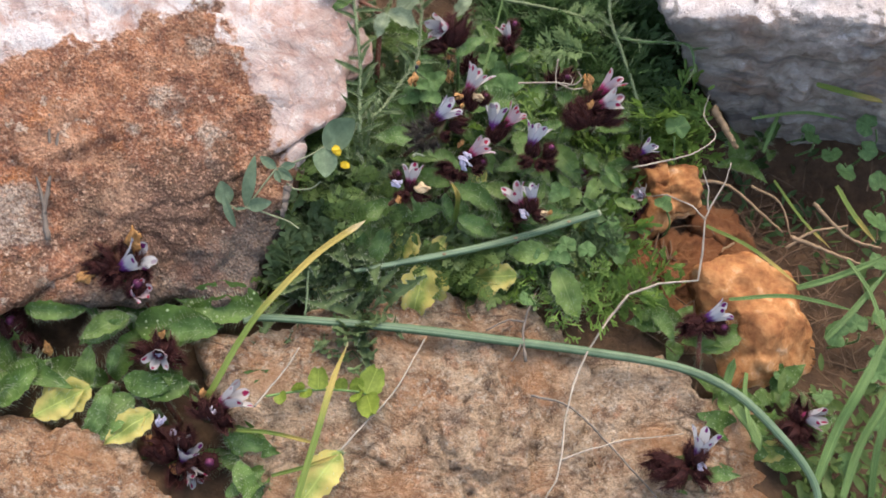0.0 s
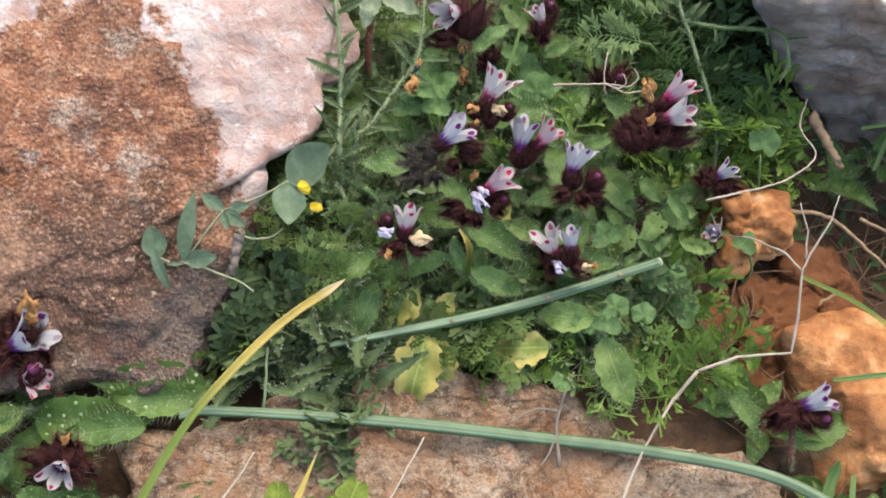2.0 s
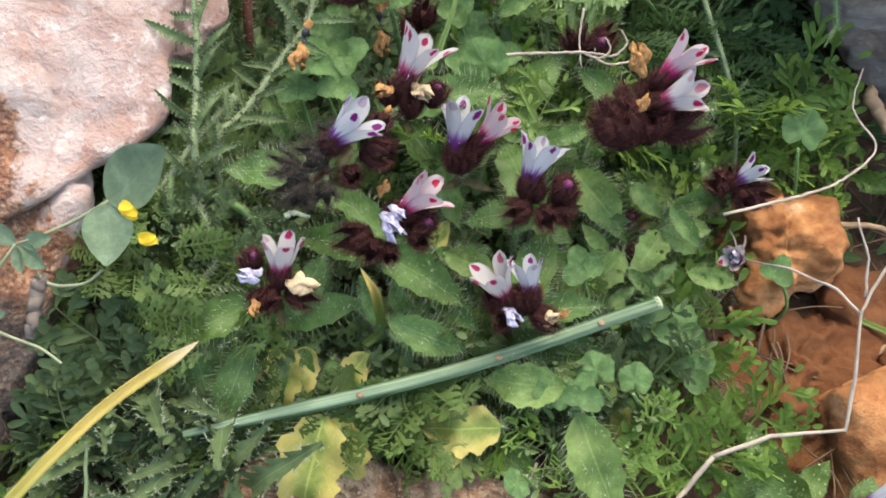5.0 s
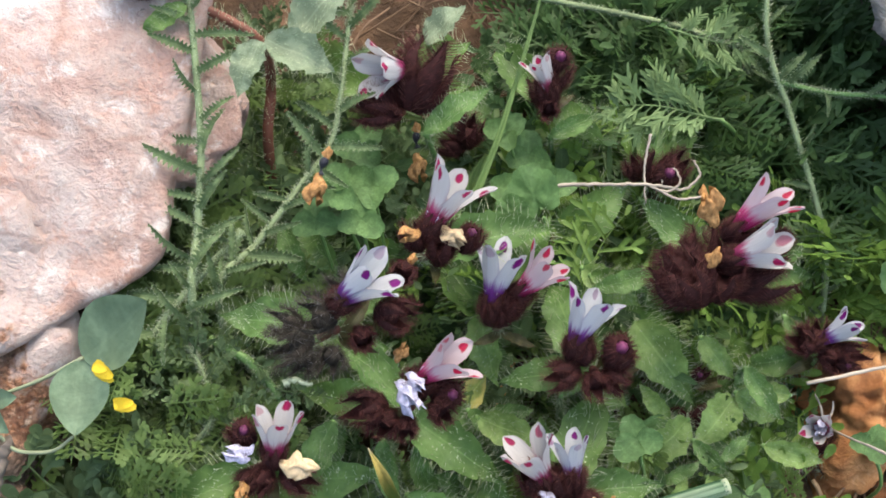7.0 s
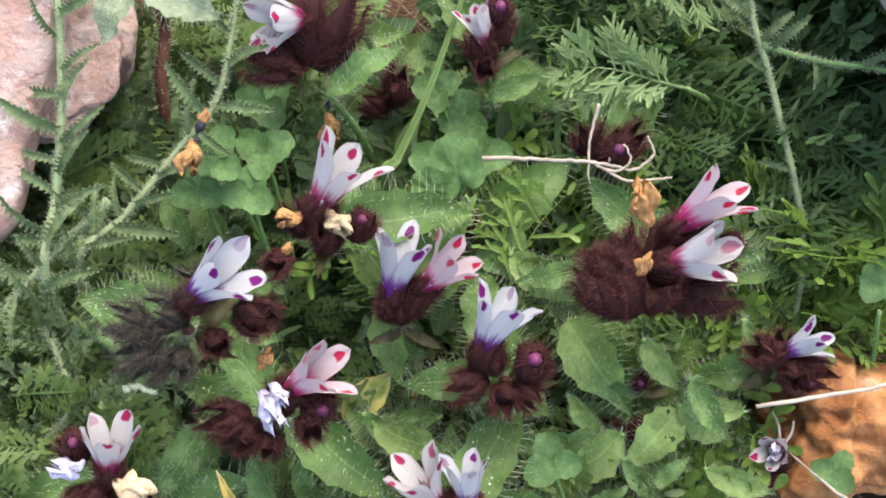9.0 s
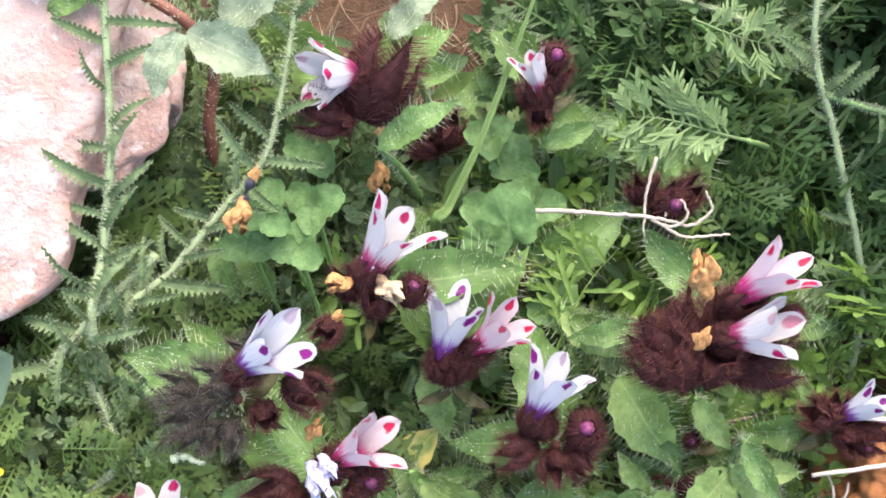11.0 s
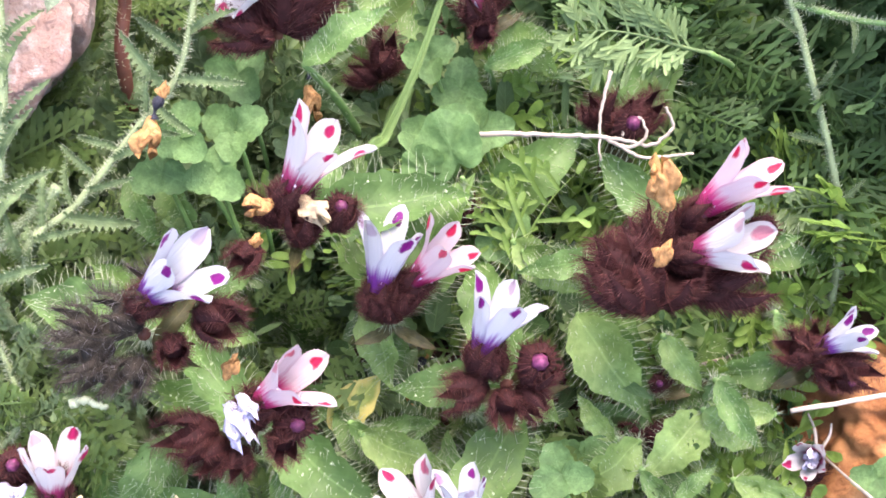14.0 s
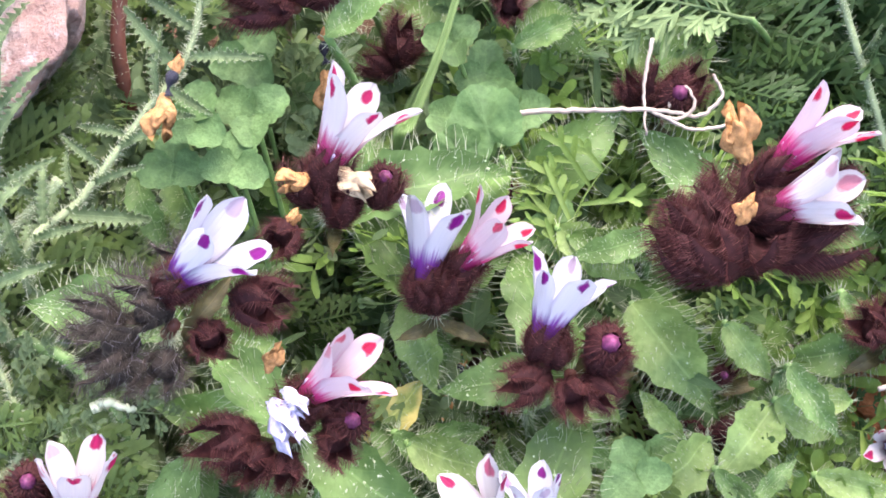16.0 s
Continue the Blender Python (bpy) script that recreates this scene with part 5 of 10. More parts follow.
flowering_plant(
    (0.0587, 0.0967, -0.0368), [(0.0594, 0.0800, -0.0161), (0.0578, 0.0714, 0.0004)],
    calyces=[(0.0581, 0.0694, 0.0014, 0.23, 0.38, 0.89, 0.0077, 'red'), (0.0600, 0.0719, 0.0004, 0.62, 0.23, 0.75, 0.0073, 'red'), (0.0553, 0.0730, -0.0008, -0.41, 0.24, 0.88, 0.0055, 'red')],
    buds=[(0.0595, 0.0700, 0.0041, 0.30, -0.36, 0.88, 0.0049)],
    leaves=[(0.0580, 0.0783, -0.0098, 0.39, 0.91, 0.09, 0.0257, 'green'), (0.0581, 0.0799, -0.0120, -0.29, 0.96, 0.07, 0.0218, 'deep'), (0.0581, 0.0813, -0.0141, -0.45, 0.89, 0.08, 0.0268, 'deep'), (0.0578, 0.0714, -0.0036, 0.47, -0.87, -0.15, 0.0132, 'bract'), (0.0578, 0.0714, -0.0036, -0.34, -0.93, 0.10, 0.0104, 'bract')],
    seed=13)
flowering_plant(
    (0.0097, 0.1008, -0.0292), [(0.0138, 0.0907, -0.0118), (0.0150, 0.0795, 0.0005)],
    calyces=[(0.0154, 0.0798, 0.0007, 0.29, 0.37, 0.88, 0.0076, 'red'), (0.0146, 0.0791, 0.0003, -0.71, -0.10, 0.70, 0.0057, 'red')],
    leaves=[(0.0120, 0.0917, -0.0165, -0.98, 0.12, 0.15, 0.0220, 'deep'), (0.0131, 0.0870, -0.0100, -0.90, 0.41, 0.15, 0.0166, 'green'), (0.0122, 0.0906, -0.0150, 0.46, 0.88, 0.09, 0.0240, 'green'), (0.0150, 0.0795, -0.0035, -0.50, 0.86, 0.10, 0.0093, 'bract'), (0.0150, 0.0795, -0.0035, -0.82, 0.56, 0.14, 0.0096, 'bract')],
    seed=14)
flowering_plant(
    (0.0308, 0.0719, -0.0345), [(0.0299, 0.0612, -0.0162), (0.0337, 0.0532, -0.0027)],
    calyces=[(0.0337, 0.0532, -0.0027, 0.14, 0.48, 0.87, 0.0053, 'red')],
    leaves=[(0.0331, 0.0569, -0.0089, 0.75, 0.57, 0.34, 0.0279, 'green'), (0.0333, 0.0559, -0.0073, 0.62, 0.76, 0.19, 0.0210, 'green'), (0.0337, 0.0532, -0.0067, 0.91, 0.41, -0.05, 0.0118, 'bract'), (0.0337, 0.0532, -0.0067, -0.51, -0.80, 0.31, 0.0104, 'bract')],
    seed=15)
flowering_plant(
    (-0.0275, 0.0580, -0.0340), [(-0.0262, 0.0680, 0.0120), (-0.0250, 0.0780, 0.0240), (-0.0238, 0.0765, 0.0390), (-0.0320, 0.0785, 0.0455), (-0.0426, 0.0777, 0.0538)],
    calyces=[(-0.0426, 0.0763, 0.0530, -0.38, 0.23, 0.89, 0.0093, 'red'), (-0.0405, 0.0778, 0.0536, 0.49, 0.31, 0.82, 0.0085, 'red'), (-0.0445, 0.0789, 0.0549, -0.73, -0.23, 0.65, 0.0076, 'red')],
    leaves=[(-0.0211, 0.0693, 0.0478, -0.33, -0.89, -0.31, 0.0121, 'pale'), (-0.0204, 0.0697, 0.0480, 0.85, -0.11, -0.51, 0.0151, 'pale'), (-0.0157, 0.0734, 0.0448, 0.63, 0.75, 0.22, 0.0162, 'pale'), (-0.0358, 0.0742, 0.0526, -0.83, -0.50, -0.22, 0.0116, 'deep'), (-0.0594, 0.1043, 0.0258, -0.74, -0.65, -0.15, 0.0171, 'green'), (-0.0426, 0.0777, 0.0498, -0.80, -0.58, 0.14, 0.0137, 'bract'), (-0.0426, 0.0777, 0.0498, -0.69, 0.70, -0.16, 0.0125, 'bract')],
    seed=16, stout=1.1)
flowering_plant(
    (0.0700, 0.0439, -0.0438), [(0.0672, 0.0366, -0.0287), (0.0684, 0.0327, -0.0192)],
    calyces=[(0.0684, 0.0327, -0.0192, 0.49, 0.41, 0.77, 0.0032, 'red')],
    buds=[(0.0679, 0.0329, -0.0179, 0.33, -0.28, 0.90, 0.0025)],
    leaves=[(0.0690, 0.0369, -0.0283, 0.87, 0.50, 0.05, 0.0235, 'deep'), (0.0684, 0.0327, -0.0232, 0.92, 0.39, -0.04, 0.0132, 'bract'), (0.0684, 0.0327, -0.0232, -0.19, 0.88, 0.43, 0.0130, 'bract')],
    seed=17)
flowering_plant(
    (0.0681, 0.0351, -0.0441), [(0.0696, 0.0277, -0.0302), (0.0667, 0.0258, -0.0220)],
    calyces=[(0.0662, 0.0259, -0.0219, -0.73, -0.36, 0.59, 0.0035, 'red'), (0.0673, 0.0257, -0.0222, 0.83, -0.49, 0.27, 0.0039, 'red')],
    buds=[(0.0687, 0.0248, -0.0225, 0.33, -0.28, 0.90, 0.0044)],
    leaves=[(0.0673, 0.0299, -0.0316, 0.71, 0.69, -0.15, 0.0201, 'green'), (0.0671, 0.0284, -0.0282, 0.86, 0.50, -0.08, 0.0231, 'green'), (0.0667, 0.0258, -0.0260, -0.76, 0.63, 0.12, 0.0138, 'bract'), (0.0667, 0.0258, -0.0260, 0.77, 0.62, 0.17, 0.0117, 'bract')],
    seed=18)
flowering_plant(
    (-0.1080, -0.0520, -0.0240), [(-0.1175, -0.0476, -0.0035), (-0.1275, -0.0402, 0.0127)],
    calyces=[(-0.1299, -0.0397, 0.0130, -0.64, 0.13, 0.76, 0.0107, 'red'), (-0.1208, -0.0413, 0.0120, 0.66, -0.72, 0.23, 0.0100, 'red'), (-0.1357, -0.0396, 0.0131, -0.79, -0.47, 0.38, 0.0086, 'red'), (-0.1273, -0.0412, 0.0121, -0.45, -0.88, 0.13, 0.0107, 'red'), (-0.1236, -0.0391, 0.0134, 0.13, 0.38, 0.91, 0.0100, 'red')],
    flowers=[(-0.1270, -0.0415, 0.0165, 0.85, 0.22, 0.48, 0.0130, 'blue', 2), (-0.1225, -0.0495, 0.0110, 0.72, -0.28, 0.62, 0.0090, 'pink', 2)],
    dried=[(-0.1208, -0.0364, 0.0198, -0.09, 0.61, 0.79, 0.0096, 'orange'), (-0.1371, -0.0433, 0.0155, -0.86, -0.51, 0.08, 0.0069, 'orange')],
    buds=[(-0.1211, -0.0452, 0.0083, 0.22, -0.37, 0.90, 0.0081)],
    leaves=[(-0.1639, -0.0559, 0.0100, 0.99, -0.00, -0.15, 0.0208, 'deep'), (-0.1407, -0.0666, 0.0014, 0.88, 0.38, 0.29, 0.0211, 'green'), (-0.0896, -0.0576, -0.0053, -0.96, -0.18, 0.20, 0.0263, 'green'), (-0.0762, -0.0440, -0.0100, -0.94, -0.21, 0.25, 0.0304, 'deep'), (-0.1249, -0.0417, 0.0079, -0.88, 0.38, 0.28, 0.0250, 'green'), (-0.1275, -0.0402, 0.0087, 0.95, -0.17, 0.26, 0.0131, 'bract'), (-0.1275, -0.0402, 0.0087, 0.62, 0.75, 0.23, 0.0108, 'bract')],
    seed=19)
flowering_plant(
    (-0.1050, -0.0880, -0.0281), [(-0.1090, -0.0845, -0.0120), (-0.1104, -0.0714, -0.0012)],
    calyces=[(-0.1098, -0.0721, -0.0017, 0.20, 0.37, 0.91, 0.0106, 'red'), (-0.1133, -0.0709, -0.0009, -0.81, -0.19, 0.56, 0.0085, 'red'), (-0.1081, -0.0711, -0.0010, 0.76, -0.56, 0.33, 0.0085, 'red')],
    flowers=[(-0.1100, -0.0715, 0.0020, 0.05, -0.75, 0.62, 0.0100, 'white', 1)],
    dried=[(-0.1099, -0.0680, 0.0056, 0.46, 0.52, 0.73, 0.0037, 'orange')],
    leaves=[(-0.1227, -0.0828, -0.0089, 1.00, 0.03, 0.04, 0.0214, 'green'), (-0.1300, -0.0876, -0.0043, -0.40, -0.82, -0.41, 0.0204, 'green'), (-0.1161, -0.0930, -0.0109, -0.82, -0.55, -0.16, 0.0173, 'old'), (-0.1087, -0.0766, -0.0096, -0.62, 0.78, 0.07, 0.0176, 'deep'), (-0.1104, -0.0714, -0.0052, -0.56, -0.75, 0.34, 0.0112, 'bract'), (-0.1104, -0.0714, -0.0052, 0.59, -0.79, 0.16, 0.0120, 'bract')],
    seed=20)
flowering_plant(
    (-0.0800, -0.1000, -0.0330), [(-0.0830, -0.0988, -0.0194), (-0.0878, -0.0940, -0.0116)],
    calyces=[(-0.0872, -0.0949, -0.0122, -0.01, 0.36, 0.93, 0.0107, 'red'), (-0.0858, -0.0937, -0.0114, 0.48, -0.87, 0.11, 0.0099, 'red'), (-0.0903, -0.0933, -0.0112, -0.59, 0.16, 0.79, 0.0091, 'red')],
    flowers=[(-0.0862, -0.0910, -0.0065, 0.85, 0.25, 0.46, 0.0118, 'white', 2)],
    dried=[(-0.0931, -0.0893, -0.0037, 0.35, 0.52, 0.78, 0.0038, 'orange'), (-0.0903, -0.0958, -0.0081, 0.52, 0.45, 0.73, 0.0045, 'blue')],
    leaves=[(-0.0843, -0.0983, -0.0182, 0.96, -0.26, -0.08, 0.0212, 'green'), (-0.0860, -0.0782, -0.0179, 0.90, 0.30, 0.31, 0.0194, 'green'), (-0.0537, -0.1203, -0.0290, 0.52, 0.80, 0.29, 0.0208, 'old'), (-0.0844, -0.0966, -0.0209, 0.84, 0.53, -0.13, 0.0184, 'green'), (-0.0878, -0.0940, -0.0156, -0.91, 0.06, 0.41, 0.0123, 'bract'), (-0.0878, -0.0940, -0.0156, -0.58, 0.81, 0.10, 0.0105, 'bract')],
    seed=21)
flowering_plant(
    (-0.1650, -0.0750, -0.0178), [(-0.1659, -0.0688, -0.0078), (-0.1728, -0.0601, -0.0046)],
    calyces=[(-0.1716, -0.0613, -0.0054, -0.01, 0.36, 0.93, 0.0118, 'red'), (-0.1705, -0.0605, -0.0048, 0.69, -0.68, 0.25, 0.0101, 'red'), (-0.1762, -0.0585, -0.0036, -0.77, -0.06, 0.64, 0.0101, 'red')],
    flowers=[(-0.1761, -0.0601, -0.0013, -0.42, 0.43, 0.80, 0.0072, 'white', 2)],
    dried=[(-0.1555, -0.0691, -0.0055, -0.29, 0.55, 0.78, 0.0056, 'orange')],
    buds=[(-0.1723, -0.0552, -0.0027, 0.20, -0.40, 0.89, 0.0082)],
    leaves=[(-0.1746, -0.0934, -0.0021, 0.73, 0.66, 0.19, 0.0261, 'deep'), (-0.1581, -0.0949, -0.0068, 0.83, 0.56, -0.07, 0.0213, 'old'), (-0.1691, -0.0671, -0.0108, -0.98, 0.22, -0.04, 0.0238, 'green'), (-0.1728, -0.0601, -0.0086, -0.70, 0.71, 0.07, 0.0134, 'bract'), (-0.1728, -0.0601, -0.0086, 0.58, 0.82, -0.02, 0.0104, 'bract')],
    seed=22)
flowering_plant(
    (-0.0980, -0.1100, -0.0313), [(-0.1022, -0.1122, -0.0236), (-0.1029, -0.1053, -0.0231)],
    calyces=[(-0.1051, -0.1058, -0.0235, -0.46, 0.25, 0.85, 0.0124, 'red'), (-0.0981, -0.1071, -0.0242, 0.67, -0.71, 0.23, 0.0124, 'red'), (-0.1087, -0.1029, -0.0215, -0.79, -0.10, 0.61, 0.0091, 'red'), (-0.1023, -0.1080, -0.0249, -0.01, -1.00, 0.01, 0.0116, 'red'), (-0.1001, -0.1029, -0.0214, -0.01, 0.36, 0.93, 0.0100, 'red')],
    flowers=[(-0.1009, -0.1082, -0.0217, 0.37, 0.44, 0.82, 0.0098, 'blue', 2), (-0.0987, -0.1086, -0.0219, 0.46, -0.88, -0.08, 0.0089, 'white', 1)],
    dried=[(-0.1131, -0.1031, -0.0170, -0.30, 0.55, 0.78, 0.0040, 'orange'), (-0.1033, -0.1129, -0.0234, -0.30, 0.55, 0.78, 0.0040, 'orange'), (-0.1109, -0.0971, -0.0128, 0.48, 0.47, 0.74, 0.0049, 'blue'), (-0.1060, -0.1003, -0.0149, 0.66, 0.35, 0.66, 0.0036, 'blue')],
    buds=[(-0.0913, -0.1070, -0.0249, 0.20, -0.40, 0.89, 0.0072)],
    leaves=[(-0.0766, -0.1178, -0.0233, 0.91, -0.31, -0.28, 0.0169, 'green'), (-0.0831, -0.1219, -0.0247, 0.81, 0.57, 0.15, 0.0186, 'green'), (-0.1003, -0.1078, -0.0274, -0.99, 0.10, -0.13, 0.0271, 'deep'), (-0.1005, -0.1076, -0.0270, 0.94, 0.33, -0.14, 0.0215, 'green'), (-0.1029, -0.1053, -0.0271, 0.71, 0.65, 0.26, 0.0105, 'bract'), (-0.1029, -0.1053, -0.0271, -0.44, -0.85, 0.30, 0.0098, 'bract')],
    seed=23)
flowering_plant(
    (0.1180, -0.0500, -0.0577), [(0.1154, -0.0510, -0.0425), (0.1162, -0.0392, -0.0329)],
    calyces=[(0.1173, -0.0385, -0.0325, -0.80, -0.44, 0.40, 0.0102, 'red'), (0.1179, -0.0396, -0.0332, 0.37, -0.93, 0.10, 0.0094, 'red'), (0.1133, -0.0395, -0.0331, -0.75, -0.58, 0.32, 0.0078, 'red')],
    flowers=[(0.1177, -0.0387, -0.0294, 0.83, 0.09, 0.56, 0.0112, 'blue', 1)],
    buds=[(0.1238, -0.0409, -0.0343, 0.22, -0.37, 0.90, 0.0059)],
    leaves=[(0.0976, -0.0262, -0.0403, 0.37, -0.93, 0.04, 0.0210, 'green'), (0.1163, -0.0389, -0.0463, -0.78, 0.47, 0.41, 0.0165, 'green'), (0.1171, -0.0449, -0.0459, 0.90, 0.43, 0.07, 0.0277, 'deep'), (0.1167, -0.0422, -0.0397, 0.44, 0.90, 0.05, 0.0168, 'green'), (0.1162, -0.0392, -0.0369, -0.93, 0.19, 0.32, 0.0099, 'bract'), (0.1162, -0.0392, -0.0369, 0.25, 0.95, -0.17, 0.0120, 'bract')],
    seed=24)
flowering_plant(
    (0.1150, -0.1050, -0.0628), [(0.1114, -0.1078, -0.0504), (0.1040, -0.1015, -0.0442)],
    calyces=[(0.1043, -0.1015, -0.0442, -0.81, -0.45, 0.37, 0.0139, 'red'), (0.1059, -0.1007, -0.0436, 0.19, 0.33, 0.92, 0.0104, 'red'), (0.0986, -0.1009, -0.0439, -0.82, -0.20, 0.54, 0.0122, 'red'), (0.1073, -0.1029, -0.0451, 0.57, -0.81, 0.16, 0.0104, 'red')],
    flowers=[(0.1081, -0.0991, -0.0393, 0.27, 0.47, 0.84, 0.0120, 'blue', 1)],
    dried=[(0.1074, -0.1004, -0.0386, 0.54, -0.83, -0.14, 0.0049, 'blue')],
    leaves=[(0.1084, -0.1029, -0.0515, -0.94, 0.26, 0.22, 0.0180, 'green'), (0.1079, -0.1027, -0.0507, 0.99, -0.06, 0.13, 0.0202, 'green'), (0.1040, -0.1015, -0.0482, -0.21, -0.98, -0.03, 0.0130, 'bract'), (0.1040, -0.1015, -0.0482, 0.83, 0.54, 0.13, 0.0124, 'bract')],
    seed=25)
flowering_plant(
    (0.1500, -0.0900, -0.0665), [(0.1534, -0.0891, -0.0545), (0.1556, -0.0813, -0.0488)],
    calyces=[(0.1562, -0.0814, -0.0489, -0.80, -0.48, 0.35, 0.0126, 'red'), (0.1553, -0.0825, -0.0496, 0.48, -0.87, 0.11, 0.0117, 'red'), (0.1553, -0.0799, -0.0478, -0.01, 0.36, 0.93, 0.0099, 'red')],
    flowers=[(0.1561, -0.0788, -0.0439, 0.81, -0.37, 0.46, 0.0104, 'white', 2)],
    leaves=[(0.1544, -0.0832, -0.0527, 0.92, 0.26, 0.30, 0.0214, 'green'), (0.1521, -0.0867, -0.0598, 0.91, 0.20, 0.36, 0.0182, 'green'), (0.1539, -0.0839, -0.0540, 0.42, 0.91, -0.02, 0.0271, 'green'), (0.1556, -0.0813, -0.0528, 0.77, 0.47, 0.44, 0.0098, 'bract'), (0.1556, -0.0813, -0.0528, 0.85, 0.44, 0.30, 0.0121, 'bract')],
    seed=26)


# ---- other herbs: shared leaves ----
def feather_leaf(seed, mat, pairs=6, spread=0.34, thick=0.012, fat=1.0, twice=True, cuts=3, base=0.25):
    """Divided lacy leaf of unit length: pinnae cut again into blunt segments."""
    rnd = random.Random(seed)
    bm = bmesh.new()
    uv = bm.loops.layers.uv.verify()

    def lobe(p, d, n, ln, w):
        side = d.cross(n).normalized()
        lift = rnd.uniform(-0.3, 0.3)
        out = []
        for v, k in ((0, base), (0.35, 0.75 + 0.25 * base), (0.7, 1.0), (0.92, 0.7)):
            c = p + d * ln * v + n * ln * lift * v * v
            out.append([bm.verts.new(c + side * (w * k * s) + n * w * 0.35 * abs(s)) for s in (-1, 0, 1)])
        tip = bm.verts.new(p + d * ln + n * ln * lift)
        faces = []
        for a, b in zip(out, out[1:]):
            faces += [bm.faces.new((a[0], a[1], b[1], b[0])), bm.faces.new((a[1], a[2], b[2], b[1]))]
        faces += [bm.faces.new((out[-1][0], out[-1][1], tip)), bm.faces.new((out[-1][1], out[-1][2], tip))]
        for f in faces:
            for loop in f.loops:
                loop[uv].uv = (0.3 + 0.2 * rnd.random(), 0.3)

    line = [Vector((0.06 * math.sin(4 * t + seed) * t, t, 0.14 * math.sin(t * 2.4) - 0.16 * t * t)) for t in [i / 14 for i in range(15)]]
    sweep(bm, line, lambda t: thick * (1.1 - t), 5, cap=False)
    for i in range(pairs):
        for s in (-1, 1):
            if rnd.random() < 0.12:
                continue
            t = min(1.0, 0.18 + 0.82 * (i + rnd.uniform(-0.35, 0.35)) / (pairs - 0.5))
            p = line[min(14, max(1, int(t * 14)))]
            ln = spread * (math.sin(math.pi * (0.12 + 0.78 * t)) ** 0.8) * rnd.uniform(0.6, 1.25)
            d = Vector((s, rnd.uniform(0.4, 1.1), rnd.uniform(-0.2, 0.6))).normalized()
            n = Vector((rnd.uniform(-0.5, 0.5), rnd.uniform(-0.3, 0.3), 1)).normalized()
            lobe(p, d, n, ln, 0.016 * fat)
            for k in range(1, cuts + 1) if twice else (2,):
                for s2 in (-1, 1):
                    if rnd.random() < 0.15:
                        continue
                    e = (d + d.cross(n) * s2 * rnd.uniform(0.5, 1.1)).normalized()
                    lobe(p + d * ln * (0.18 + 0.66 * k / cuts), e, n, ln * rnd.uniform(0.28, 0.5), 0.02 * fat)
    lobe(line[-1] - Vector((0, 0.03, 0)), Vector((0, 1, -0.2)).normalized(), Vector((0, 0, 1)), 0.12, 0.02 * fat)
    return mesh_from("leaf", bm, mat)


def toothed_leaf(seed, mat, wide=0.1, woolly=True):
    """Narrow thick leaf with a knobby, deeply toothed margin and short wool along it."""
    rnd = random.Random(seed)
    bm = bmesh.new()
    ph, teeth = rnd.uniform(0, 6), rnd.uniform(58, 70)
    w = lambda v: wide * (0.55 + 0.45 * math.sin(math.pi * v ** 0.9)) * (0.66 + 0.34 * math.sin(v * teeth + ph)) * (1 - v ** 5) + 0.014
    r = lambda v: 0.16 * math.sin(v * 2.6) - 0.18 * v * v + 0.012 * math.sin(v * 21)
    g = blade(bm, w, r, 44, 4, 0.6, None, 0, rnd, 0.006)
    for i, row in enumerate(g):
        for j in (0, 4):
            row[j].co.z += 0.03 * math.sin(i / 44 * teeth + ph + 1.5 * j)
    if woolly:
        for i in range(1, 44):
            for j in (0, 4):
                for _ in range(3):
                    hair(bm, g[i][j].co, (rnd.uniform(0.2, 1) * (1 if j else -1), rnd.uniform(-0.4, 0.8), rnd.uniform(-0.2, 1)), rnd.uniform(0.02, 0.045), 0.003, 1, rnd)
    return mesh_from("leaf", bm, mat, BRISTLE)


def round_leaflet(seed, mat, notch=0.12, wide=0.4):
    rnd = random.Random(seed)
    bm = bmesh.new()
    w = lambda v: wide * (math.sin(math.pi * min(1, v ** 0.7) * 0.97) ** 0.5) + 0.01
    g = blade(bm, w, lambda v: 0.07 * math.sin(3 * v + seed), 10, 6, 0.3, lambda v, s: 0.07 * math.sin(v * 22 + seed), 0, rnd, 0.012)
    for j in range(7):
        g[10][j].co.y -= notch * (1 - abs(j / 3 - 1))
    return mesh_from("leaflet", bm, mat)


def crenate_leaf(seed, mat):
    """Round leaf with shallow rounded lobes, stalked at its base; unit length."""
    rnd = random.Random(seed)
    bm = bmesh.new()
    uv = bm.loops.layers.uv.verify()
    n, lobes, ph = 44, rnd.choice((5, 7)), rnd.uniform(0, 6)
    cen = bm.verts.new((0, 0.42, -0.03))
    rings = []
    for q in (0.35, 0.7, 1.0):
        ring = []
        for k in range(n):
            a = 2 * math.pi * k / n
            low = max(0.0, math.cos(a + math.pi))
            r = 0.5 * (1 + 0.055 * math.cos(lobes * a) * q + 0.028 * math.cos(lobes * 3 * a + ph) * q) * (1 - 0.55 * low ** 8)
            ring.append(bm.verts.new((r * q * math.sin(a), 0.42 + r * q * math.cos(a), 0.05 * q * q * math.sin(2 * a + ph) + 0.035 * q * math.cos(lobes * a) + rnd.uniform(-0.006, 0.006))))
        rings.append(ring)
    for k in range(n):
        bm.faces.new((cen, rings[0][k], rings[0][(k + 1) % n]))
        for a, b in zip(rings, rings[1:]):
            bm.faces.new((a[k], b[k], b[(k + 1) % n], a[(k + 1) % n]))
    for f in bm.faces:
        for loop in f.loops:
            loop[uv].uv = (loop.vert.co.x + 0.5, loop.vert.co.y)
    return mesh_from("blade", bm, mat)


